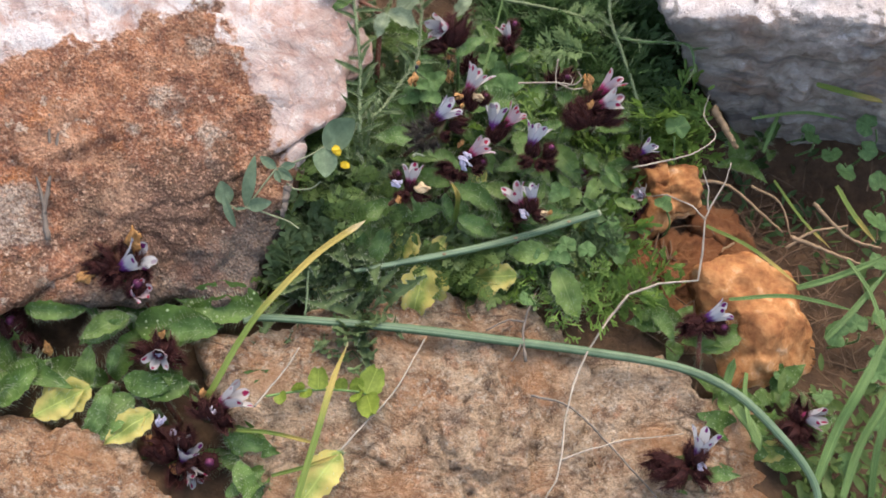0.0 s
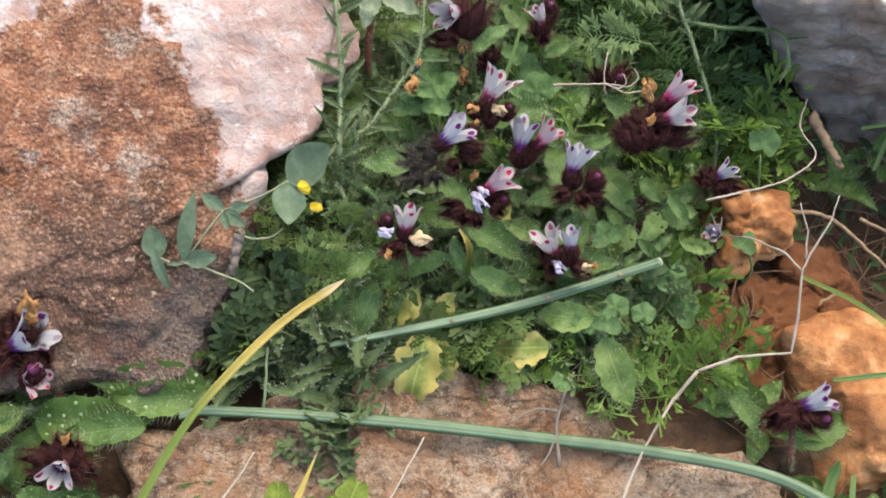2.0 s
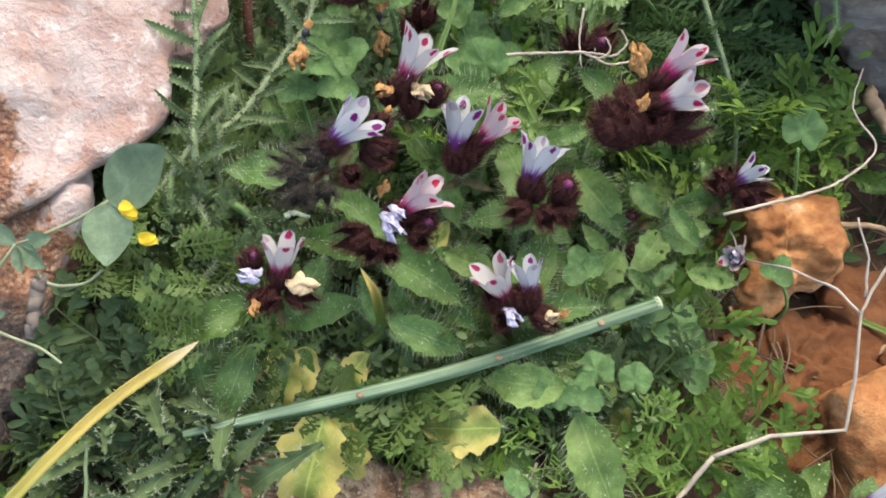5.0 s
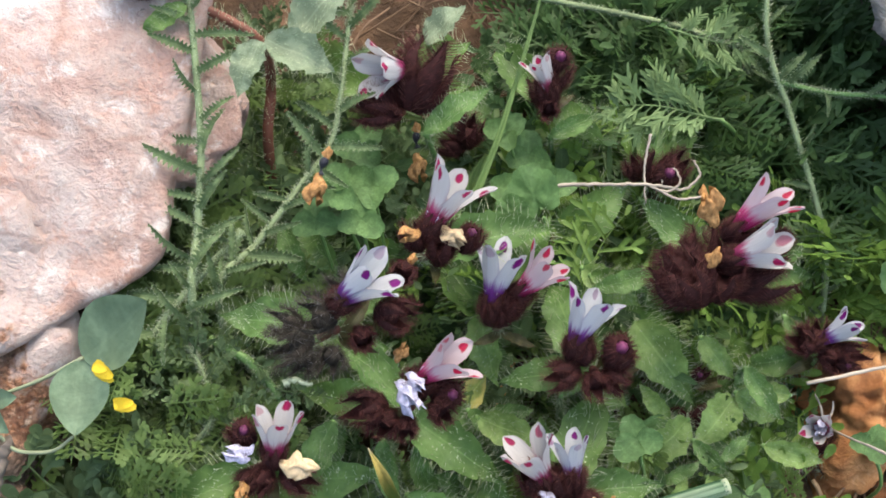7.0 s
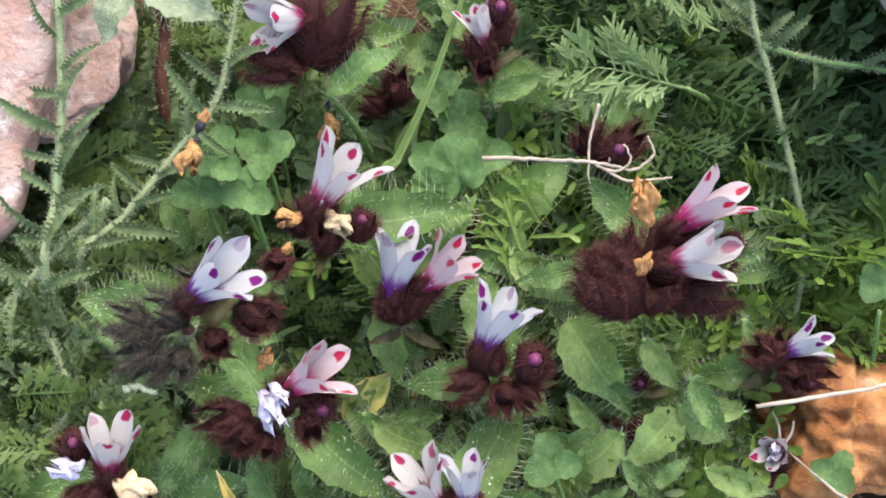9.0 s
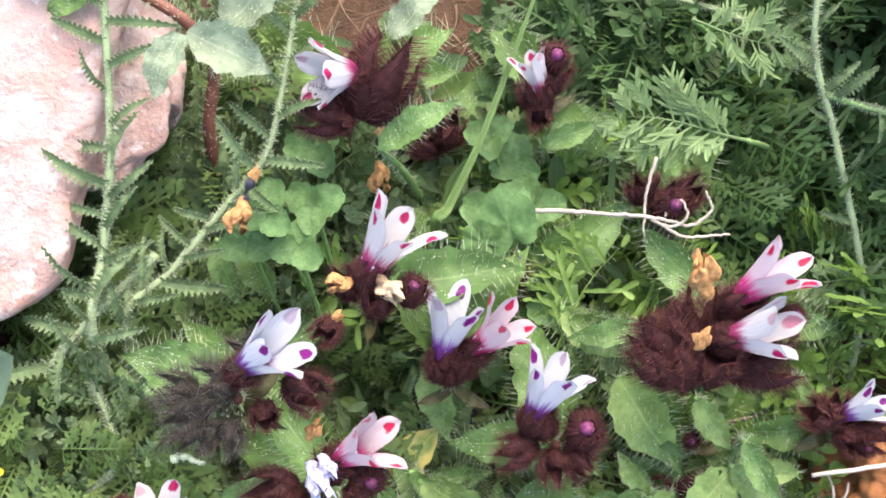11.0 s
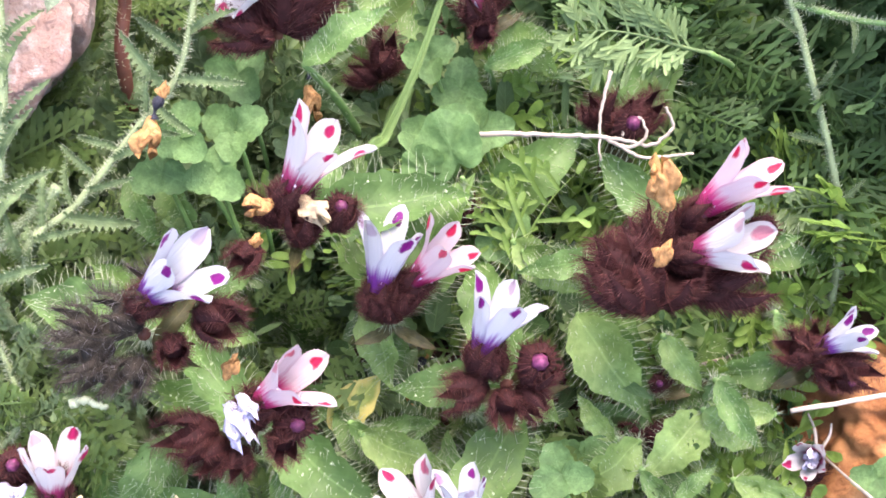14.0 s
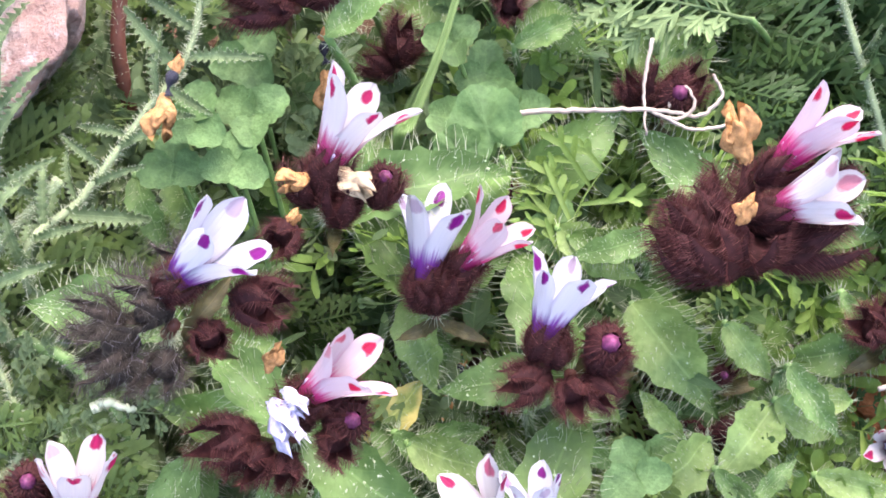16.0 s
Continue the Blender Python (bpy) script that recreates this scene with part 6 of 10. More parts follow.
FEATHERS = [feather_leaf(i, FEATHER, 4 + i % 2, 0.42, 0.012, 1.5) for i in range(4)]
FEATHERS_SHADED = [feather_leaf(10 + i, FEATHER_SHADED, 6, 0.36, 0.012, 1.1) for i in range(4)]
LACE = [feather_leaf(20 + i, GREY_LEAF, 10, 0.22, 0.02, 1.25) for i in range(3)]
WOOL = [feather_leaf(70 + i, GREY_LEAF, 9, 0.34, 0.02, 1.5, True) for i in range(2)]
PALE_FRONDS = [feather_leaf(75 + i, PALE_FROND, 15, 0.34, 0.014, 0.62, True, 6, 0.6) for i in range(2)]
TOOTHED = [toothed_leaf(i, GREY_LEAF, 0.085 + 0.02 * (i % 3)) for i in range(4)]
CLOVERS = [round_leaflet(i, CLOVER, 0.03 + 0.03 * (i % 2), 0.5) for i in range(3)]


def oval_leaflet(seed, mat, wide):
    """Smooth oval leaflet, folded a little along a sunk midrib; unit length."""
    bm = bmesh.new()
    w = lambda v: wide * math.sin(math.pi * min(1.0, v * 0.985 + 0.012) ** 0.92) ** 0.72 * (1 - 0.25 * v)
    g = blade(bm, w, lambda v: 0.1 * math.sin(2.6 * v + seed) - 0.1 * math.sin(seed), 20, 10, 0.3)
    for i, row in enumerate(g):
        row[5].co.z -= 0.012
        for j, q in enumerate(row):
            q.co.z += 0.02 * math.sin(5 * i / 20 + seed + (1.5 if j > 5 else 0)) * abs(j / 5 - 1)
    return mesh_from("leaflet", bm, mat)


PEAS = [oval_leaflet(10, PEA_LEAF, 0.42), oval_leaflet(11, PEA_LEAF, 0.29), oval_leaflet(12, PEA_LEAF, 0.14)]


def rosette(name, base, n, size, meshes, label, category, group, seed, lean=(0, 0), rise=(0.5, 1.6)):
    """Leaves fanning from one crown."""
    rnd = random.Random(seed)
    p = Vector((*base, soil_z(*base) + 0.002)) if len(base) == 2 else Vector(base)
    ob = thing(name, p, label, category, group)
    for k in range(n):
        a = rnd.uniform(0, 2 * math.pi)
        d = Vector((math.cos(a) + lean[0], math.sin(a) + lean[1], rnd.uniform(*rise)))
        part("leaf", rnd.choice(meshes), ob, along(p + Vector((rnd.uniform(-0.003, 0.003), rnd.uniform(-0.003, 0.003), 0)), d, (-d.x * 0.6, -d.y * 0.6 - 0.4, 1), size * rnd.uniform(0.75, 1.15)))
    return ob


def leafy_stem(name, pts, r, n, size, meshes, label, category, group, seed, mat=None, hairs=30, start=0.05):
    """A stem along pts with leaves on both sides."""
    rnd = random.Random(seed)
    ob = thing(name, pts[0], label, category, group)
    part("stem", hairy_stem(pts, r, r * 0.7, mat or STEM_PALE, BRISTLE, hairs, seed, 0.0013), ob, Matrix.Identity(4))
    line = spline(pts, 12)
    for k in range(n):
        i = min(len(line) - 2, int((start + (1 - start) * k / max(1, n - 1)) * (len(line) - 1)))
        d = (line[i + 1] - line[i]).normalized()
        side = d.cross(Vector((0, -0.5, 0.85))).normalized() * (1 if k % 2 else -1)
        v = side * rnd.uniform(0.4, 1.1) + d * rnd.uniform(0.1, 1.1) + Vector((rnd.uniform(-0.2, 0.2), rnd.uniform(-0.3, 0.1), rnd.uniform(-0.2, 0.5)))
        part("leaf", rnd.choice(meshes), ob, along(line[i], v, (rnd.uniform(-0.4, 0.4), -0.5, 0.85), size * rnd.uniform(0.7, 1.2)))
    return ob


def clover(base, top, size, seed, mats=None):
    """Three leaflets on a thin stalk."""
    rnd = random.Random(seed)
    ob = thing("clover_leaf", base, "small green three-part clover leaf on a thin stalk", "clover", "clover leaves")
    top = Vector(top)
    bm = bmesh.new()
    sweep(bm, spline([base, (Vector(base) + top) / 2 + Vector((0.003, -0.003, 0.003)), top], 6), lambda t: 0.00045, 5)
    part("stalk", mesh_from("stalk", bm, STEM_GREEN), ob, Matrix.Identity(4))
    a0 = rnd.uniform(0, 6)
    for k in range(3):
        a = a0 + k * 2.1
        d = Vector((math.cos(a), math.sin(a) * 0.85, 0.15 + 0.45 * math.sin(a) * 0.5))
        part("leaflet", rnd.choice(mats or CLOVERS), ob, along(top, d, (rnd.uniform(-0.2, 0.2), -0.5, 0.85), size * rnd.uniform(0.9, 1.1)))
    return ob


def grass_blade(pts, width, mat, label, seed=0, fold=0.5, tip=0.25):
    """A folded blade of grass along pts."""
    bm = bmesh.new()
    line = spline(pts, 12)
    uv = bm.loops.layers.uv.verify()
    rows = []
    for i, p in enumerate(line):
        d = (line[min(i + 1, len(line) - 1)] - line[max(i - 1, 0)]).normalized()
        side = d.cross(Vector((0.1, -0.5, 0.85))).normalized()
        up = side.cross(d)
        t = i / (len(line) - 1)
        w = width / 2 * min(1, (1 - t) / tip + 0.06) * (0.8 + 0.2 * min(1, t * 5))
        rows.append([bm.verts.new(p + side * (s * w) + up * (abs(s) * w * fold)) for s in (-1, -0.5, 0, 0.5, 1)])
        rows[-1] += [bm.verts.new(p + side * (s * w) + up * (abs(s) * w * fold - 0.00025)) for s in (1, 0, -1)]
    for i, (a, b) in enumerate(zip(rows, rows[1:])):
        for k in range(8):
            f = bm.faces.new((a[k], a[(k + 1) % 8], b[(k + 1) % 8], b[k]))
            for loop, (kk, ii) in zip(f.loops, ((k, i), (k + 1, i), (k + 1, i + 1), (k, i + 1))):
                loop[uv].uv = (min(kk, 8 - kk) / 4, ii / len(rows))
    ob = new("grass", mesh_from("grass", bm, mat))
    return tagged(ob, label, "grass")


def twig(branches, r, mat, label, name="twig", seed=0, angular=False):
    """A dry twig: each branch a line of knots; the first is the stem."""
    rnd = random.Random(seed)
    ob = thing(name, branches[0][0], label, "twig")
    for k, pts in enumerate(branches):
        bm = bmesh.new()
        line = [Vector(a).lerp(Vector(b), t) for a, b in zip(pts, pts[1:]) for t in (0, 0.2, 0.45, 0.75)] + [Vector(pts[-1])] if angular else spline(pts, 10)
        for q in line[1:-1]:
            q += Vector((rnd.uniform(-1, 1), rnd.uniform(-1, 1), rnd.uniform(-1, 1))) * r * 0.3
        rr = r if k == 0 else r * 0.75
        sweep(bm, line, lambda t: rr * (1 - 0.45 * t) * (1 + (0.15 if angular else 0.04) * math.sin(t * 19 + k)), 7)
        part("stem" if k == 0 else "branch", mesh_from("branch", bm, mat), ob, Matrix.Identity(4))
    return ob


def culm(pts, r, label, cut=False):
    """A ridged grass stalk; the cut one shows a pale hollow end."""
    ob = thing("grass_stalk", pts[0], label, "grass")
    bm = bmesh.new()
    line = spline(pts, 14)
    sweep(bm, line, lambda t: r * (0.55 + 0.45 * min(1, t * 4)) * (1 if cut else 1.12 - 0.35 * t), 20, flat=0.75, cap=True, ridge=0.035)
    part("stalk", mesh_from("stalk", bm, CULM), ob, Matrix.Identity(4))
    if cut:
        d = (line[-1] - line[-2]).normalized()
        bm = bmesh.new()
        sweep(bm, [line[-1] - d * 0.0006, line[-1] + d * 0.0002, line[-1] + d * 0.0007], lambda t: r * (1.02 - 0.08 * t), 16, flat=0.75)
        part("cut_end", mesh_from("cut_end", bm, BRISTLE), ob, Matrix.Identity(4), "pale frayed cut end")
        for t in (0.35, 0.62, 0.86):
            i = int(t * (len(line) - 1))
            bm = bmesh.new()
            bmesh.ops.create_uvsphere(bm, u_segments=10, v_segments=6, radius=0.0007)
            part("scar", mesh_from("scar", bm, STRAW), ob, Matrix.Translation(line[i] + Vector((0, -0.0008, 0.0015))) @ Matrix.Diagonal((1.3, 1, 0.5, 1)), "small brown scar")
    return ob


def single_leaf(base, p, q, kind, seed):
    """One bristly leaf on its own stalk, blade from p to q."""
    rnd = random.Random(seed)
    ob = thing("bristly_leaf", base, {"green": "broad bristly green leaf with white hairs along its edge", "deep": "deep green bristly leaf with white warts", "dotted": "deep green bristly leaf dotted with white warts", "bract": "narrow dead rust-brown leaf", "old": "yellowing bristly leaf with a browned edge", "ragged": "yellow-green withering leaf with a torn edge", "light": "light green bristly leaf", "pale": "pale grey-green leaf covered with white warts"}[kind], "leaf", "single bristly leaves")
    d = Vector(q) - Vector(p)
    part("blade", rnd.choice(LEAVES[kind]), ob, along(p, d, (rnd.uniform(-0.4, 0.4), -0.5, 0.85), d.length * 1.05))
    part("stalk", hairy_stem([base, Vector(base).lerp(Vector(p), 0.6) + Vector((0, 0.002, 0)), p], 0.0009, 0.0006, STEM_GREEN, BRISTLE, 8, seed), ob, Matrix.Identity(4))


def dry_scrap(p, d, size):
    """A shed corolla: blackened tube and shrivelled orange lobes."""
    ob = thing("shed_corolla", p, "shed shrivelled flower, orange with a blackened tube", "dead flower")
    bm = bmesh.new()
    sweep(bm, spline([(0, -0.1, 0), (0.04, 0.2, 0.02), (0, 0.45, 0)], 5), lambda t: 0.09 + 0.06 * math.sin(7 * t), 9)
    part("tube", mesh_from("tube", bm, BLACK), ob, along(p, d, (0, -0.5, 0.8), size))
    part("limb", DRY["orange"][1], ob, along(Vector(p) + Vector(d) * 0.45, d, (0.3, -0.5, 0.8), size * 0.85), "shrivelled orange lobes")
    part("sepal", DRY["orange"][0], ob, along(p, -Vector(d), (0.3, -0.5, 0.8), size * 0.4), "dry tan sepal")


def withered_flower(p, d, size):
    """A dead white corolla hanging on a twig by its dry stalk."""
    ob = thing("withered_flower", p, "withered white flower caught on a dry twig", "dead flower")
    corolla(ob, p, d, size, "white", 77, 2)
    part("dried_corolla", DRY["blue"][0], ob, along(Vector(p) + Vector(d) * 0.001, d, (0.3, -0.5, 0.8), size * 0.7), "crumpled white petals")
    bm = bmesh.new()
    for end in ((-0.002, 0.006, 0.004), (0.002, 0.005, 0.003)):
        sweep(bm, spline([Vector(p), Vector(p) + Vector(end) * 0.6 + Vector((0.0006, 0, 0)), Vector(p) + Vector(end)], 4), lambda t: 0.00035 * (1 - 0.5 * t), 6)
    part("stalk", mesh_from("stalk", bm, TWIG), ob, Matrix.Identity(4), "forked dry grey stalk")


def pea_plant(base, stems, leaflets):
    """Smooth blue-green leaflets on winding stems over the boulder's foot."""
    ob = thing("pea_plant", base, "trailing plant with smooth blue-green oval leaves", "plant")
    for k, pts in enumerate(stems):
        bm = bmesh.new()
        sweep(bm, spline(pts, 10), lambda t: 0.00042 - 0.00012 * t, 7)
        part("stem", mesh_from("stem", bm, PEA_STEM), ob, Matrix.Identity(4))
    for k, (p, d, shape) in enumerate(leaflets):
        part("leaflet", PEAS[shape], ob, along(p, d, (0.3 * math.sin(k * 2.1), -0.55 + 0.25 * math.cos(k * 3.3), 0.8), Vector(d).length))


def yellow_flower(p, d, size):
    ob = thing("yellow_flower", p, "small bright yellow pea flower", "flower")
    for k in range(3):
        part("petal", YELLOW_PETALS[k % 2], ob, along(p, Vector(d) + Vector((0, 0, 0.002 * (k - 1))), (0.5 * (k - 1), -0.5, 0.8), size * (1.1 - 0.12 * k)))


def trefoil(stem, tips):
    """Light green trefoil trailing over the slab."""
    ob = thing("trefoil", stem[0], "light green trefoil trailing over the slab", "plant")
    bm = bmesh.new()
    sweep(bm, spline(stem, 8), lambda t: 0.0006, 6)
    part("stem", mesh_from("stem", bm, STEM_GREEN), ob, Matrix.Identity(4))
    line = spline(stem, 8)
    for k, q in enumerate(tips):
        near = min(line, key=lambda v: (v - Vector(q)).length)
        d = Vector(q) - near
        part("leaflet", FRESH[k % 3], ob, along(near, d, (0.3 * math.sin(k), -0.5, 0.85), max(0.0065, d.length * 1.1)))


YELLOW_PETALS = [round_leaflet(30 + i, YELLOW, -0.02, 0.3) for i in range(2)]
FRESH = [round_leaflet(40 + i, LEAF_FRESH, 0.22, 0.42) for i in range(3)]


def undergrowth(name, label, boxes, count, size, mat, seed, high=0.03):
    """Small leaves of many seedlings that nobody could count."""
    rnd = random.Random(seed)
    bm = bmesh.new()
    uv = bm.loops.layers.uv.verify()
    for _ in range(count):
        x0, x1, y0, y1 = rnd.choice(boxes)
        x, y = rnd.uniform(x0, x1), rnd.uniform(y0, y1)
        p = Vector((x, y, soil_z(x, y) + rnd.random() ** 1.5 * high))
        a = rnd.uniform(0, 6.28)
        d = Vector((math.cos(a), math.sin(a) - 0.1, rnd.uniform(-0.1, 0.9)))
        m = along(p, d, (rnd.uniform(-0.5, 0.5), -0.4, 0.9), size * rnd.uniform(0.5, 1.3))
        w, lift, n = rnd.uniform(0.07, 0.27), rnd.uniform(-0.2, 0.2), 5
        rows = []
        for i in range(n + 1):
            v = i / n
            ww = w * math.sin(math.pi * min(0.98, 0.06 + 0.92 * v)) ** 0.7
            rows.append([bm.verts.new(m @ Vector((s * ww, v, lift * v * v + 0.3 * abs(s) * ww))) for s in (-1, 0, 1)])
        for i in range(n):
            for j in range(2):
                f = bm.faces.new((rows[i][j], rows[i][j + 1], rows[i + 1][j + 1], rows[i + 1][j]))
                for loop, (jj, ii) in zip(f.loops, ((j, i), (j + 1, i), (j + 1, i + 1), (j, i + 1))):
                    loop[uv].uv = (jj / 2, ii / n)
    tagged(new(name, mesh_from(name, bm, mat)), label, "plants", kind="stuff")


def sprigs(name, label, boxes, count, size, mat, seed, high=0.03, fat=0.05):
    """Small feather-cut leaves that nobody could count: a midrib with pairs of narrow lobes."""
    rnd = random.Random(seed)
    verts, faces = [], []

    def lobe(m, p, d, ln, w):
        side = Vector((-d.y, d.x, 0)) * w
        n = len(verts)
        lift = Vector((0, 0, rnd.uniform(-0.1, 0.25)))
        for v, k in ((0, 0.35), (0.5, 1.0), (0.85, 0.8)):
            c = p + d * ln * v + lift * ln * v
            verts.extend((m @ (c - side * k), m @ (c + side * k + Vector((0, 0, w * k * 0.7)))))
        verts.append(m @ (p + d * ln + lift * ln))
        faces.extend(((n, n + 1, n + 3, n + 2), (n + 2, n + 3, n + 5, n + 4), (n + 4, n + 5, n + 6)))

    for _ in range(count):
        x0, x1, y0, y1 = rnd.choice(boxes)
        x, y = rnd.uniform(x0, x1), rnd.uniform(y0, y1)
        a = rnd.uniform(0, 6.28)
        d = Vector((math.cos(a), math.sin(a) - 0.15, rnd.uniform(-0.1, 0.7)))
        m = along((x, y, soil_z(x, y) + rnd.random() ** 1.4 * high), d, (rnd.uniform(-0.5, 0.5), -0.4, 0.9), size * rnd.uniform(0.55, 1.3))
        droop = rnd.uniform(0.0, 0.35)
        lobe(m, Vector((0, 0, 0)), Vector((0, 1, -droop)), 1.05, fat * 0.5)
        for i in range(1, 9):
            t = i / 9
            for sgn in (-1, 1):
                ln = 0.42 * math.sin(math.pi * (0.15 + 0.75 * t)) * rnd.uniform(0.7, 1.15)
                e = Vector((sgn * rnd.uniform(0.7, 1.0), rnd.uniform(0.35, 0.8), 0)).normalized()
                p = Vector((0, t + rnd.uniform(-0.03, 0.03), -droop * t))
                lobe(m, p, e, ln, fat)
                for along_e, turn in ((0.3, 0.9), (0.5, -0.9), (0.65, 0.8)):
                    lobe(m, p + e * ln * along_e, (e + Vector((-0.3 * turn * sgn, turn, 0))).normalized(), ln * 0.42, fat * 0.9)
    me = bpy.data.meshes.new(name)
    me.from_pydata(verts, [], faces)
    me.materials.append(mat)
    tagged(new(name, me), label, "plants", kind="stuff")


def litter(count, boxes, seed):
    """Crumbs, straw bits and dead leaf scraps on the soil."""
    rnd = random.Random(seed)
    bm = bmesh.new()
    for _ in range(count):
        x0, x1, y0, y1 = rnd.choice(boxes)
        x, y = rnd.uniform(x0, x1), rnd.uniform(y0, y1)
        p = Vector((x, y, soil_z(x, y) + rnd.uniform(0.001, 0.006)))
        a = rnd.uniform(0, 6.28)
        ln = rnd.uniform(0.004, 0.03)
        d = Vector((math.cos(a), math.sin(a), rnd.uniform(-0.1, 0.2)))
        r = rnd.uniform(0.0002, 0.0005)
        q = p + d * ln * 0.5 + Vector((rnd.uniform(-1, 1), rnd.uniform(-1, 1), rnd.uniform(0, 1))) * ln * 0.12
        sweep(bm, spline([p, q, p + d * ln], 3), lambda t: r * (1 - 0.4 * t), 5)
    tagged(new("dry_litter", mesh_from("dry_litter", bm, LITTER)), "dry straw and stalk bits strewn on soil", "litter", kind="stuff")


CANOPY = [(-0.055, 0.09, -0.01, 0.08), (-0.03, 0.03, -0.03, 0.0), (-0.05, 0.02, 0.03, 0.1)]
undergrowth("seedlings", "dense carpet of small green seedling leaves", CANOPY, 380, 0.0085, SEEDLING, 1, 0.026)
sprigs("lacy_carpet", "low lacy green leaves between the herbs", CANOPY, 420, 0.014, SEEDLING, 14, 0.026, 0.03)
undergrowth("deep_seedlings", "low green leaves in the shade, darkened in colour", [(-0.05, 0.08, 0.0, 0.08), (-0.05, 0.02, 0.06, 0.1), (-0.4, 0.4, 0.28, 0.5)], 1100, 0.0085, SEEDLING_SHADED, 2, 0.03)
sprigs("feathery_carpet", "carpet of feather-cut leaves behind the herbs, darkened as if shaded", [(0.035, 0.12, 0.09, 0.2), (0.035, 0.11, 0.075, 0.15), (-0.02, 0.14, 0.19, 0.3)], 950, 0.019, CARPET, 12, 0.026, 0.02)
undergrowth("verge_leaves", "low green leaves beside the slab", [(0.185, 0.3, -0.16, 0.04), (0.15, 0.22, -0.14, -0.05), (0.15, 0.2, -0.15, -0.07)], 600, 0.008, SEEDLING, 3, 0.02)
sprigs("crevice_leaves", "small green leaves crowding against the boulder", [(-0.065, -0.02, 0.0, 0.09), (-0.05, -0.02, -0.01, 0.05)], 330, 0.013, SEEDLING, 10, 0.042, 0.03)
undergrowth("shade_leaves", "low leaves in the shade of the grey boulder, darkened in colour", [(0.12, 0.2, 0.04, 0.1), (0.15, 0.22, 0.0, 0.06)], 110, 0.008, SEEDLING_SHADED, 9, 0.01)
litter(420, [(0.14, 0.22, -0.05, 0.07), (0.1, 0.2, -0.03, 0.06), (0.08, 0.2, -0.07, 0.09), (0.1, 0.17, 0.0, 0.08), (-0.1, 0.12, -0.05, 0.1), (-0.03, 0.03, 0.1, 0.17)], 4)


CRENATE = [crenate_leaf(i, CLOVER) for i in range(4)]


def round_leaf(base, p, d, size, seed):
    """One round lobed leaf on a hairy stalk."""
    rnd = random.Random(seed)
    ob = thing("round_leaf", base, "round green leaf with shallow lobes on a thin stalk", "leaf", "round lobed leaves")
    part("stalk", hairy_stem([base, Vector(base).lerp(Vector(p), 0.5) + Vector((0.002, -0.002, 0.002)), p], 0.0006, 0.0004, STEM_GREEN, BRISTLE, 5, seed, 0.001), ob, Matrix.Identity(4))
    part("blade", CRENATE[seed % 4], ob, along(p, d, (rnd.uniform(-0.35, 0.35), -0.5 + rnd.uniform(-0.25, 0.25), 0.85), size))


def frond(base, p, q, mesh, label, seed):
    """One feather-cut leaf on its own stalk, blade from p to q."""
    rnd = random.Random(seed)
    ob = thing("feathery_leaf", base, label, "leaf", "feathery leaves")
    d = Vector(q) - Vector(p)
    part("blade", mesh, ob, along(p, d, (rnd.uniform(-0.2, 0.2), -0.5, 0.85), d.length))
    part("stalk", hairy_stem([base, Vector(base).lerp(Vector(p), 0.6) + Vector((0.001, 0.002, 0)), p], 0.0007, 0.0005, STEM_GREEN, BRISTLE, 3, seed, 0.0006), ob, Matrix.Identity(4))


leafy_stem("leafy_herb", [(-0.0325, 0.0170, -0.0304), (-0.0325, 0.0230, 0.0201), (-0.0325, 0.0382, 0.0292), (-0.0325, 0.0524, 0.0377), (-0.0349, 0.0713, 0.0494), (-0.0364, 0.0799, 0.0545)], 0.0009, 28, 0.0105, TOOTHED, 'woolly grey-green stem with narrow toothed leaves beside the boulder', "herb", "woolly herbs", 1)
leafy_stem("leafy_herb", [(-0.0288, 0.0192, -0.0308), (-0.0288, 0.0272, 0.0197), (-0.0217, 0.0380, 0.0238), (-0.0140, 0.0490, 0.0279), (-0.0079, 0.0591, 0.0316), (-0.0059, 0.0777, 0.0411), (-0.0053, 0.0876, 0.0453)], 0.0007, 28, 0.0105, TOOTHED, 'woolly grey-green stem with narrow toothed leaves', "herb", "woolly herbs", 2)
leafy_stem("leafy_herb", [(-0.0425, -0.0080, -0.0001), (-0.0339, 0.0011, 0.0046), (-0.0288, 0.0081, 0.0084), (-0.0322, 0.0163, 0.0139), (-0.0345, 0.0189, 0.0159)], 0.0006, 12, 0.0120, LACE, 'pale thin stem with lacy grey-green leaves', "herb", "woolly herbs", 3)
leafy_stem("leafy_herb", [(-0.0314, 0.0222, 0.0123), (-0.0234, 0.0190, 0.0093), (-0.0175, 0.0137, 0.0053), (-0.0149, 0.0072, 0.0009)], 0.0011, 8, 0.0120, LACE, 'thick hairy green stem with lacy leaves', "herb", "woolly herbs", 4, STEM_GREEN)
leafy_stem("leafy_herb", [(0.0990, 0.0453, -0.0473), (0.0990, 0.0553, -0.0290), (0.0984, 0.0694, -0.0170), (0.0897, 0.0902, 0.0003), (0.0836, 0.1022, 0.0116), (0.0827, 0.1154, 0.0231)], 0.0008, 14, 0.0075, TOOTHED, 'pale woolly stem with lacy leaves', "herb", "woolly herbs", 5)
leafy_stem("leafy_herb", [(0.0250, 0.1229, 0.0060), (0.0475, 0.1215, 0.0019), (0.0658, 0.1199, -0.0018), (0.0750, 0.1180, -0.0045), (0.0816, 0.1164, -0.0065), (0.0823, 0.1119, -0.0094)], 0.0007, 12, 0.0085, TOOTHED, 'pale woolly stem with a toothed leafy tip', "herb", "woolly herbs", 6, None, 30, 0.5)
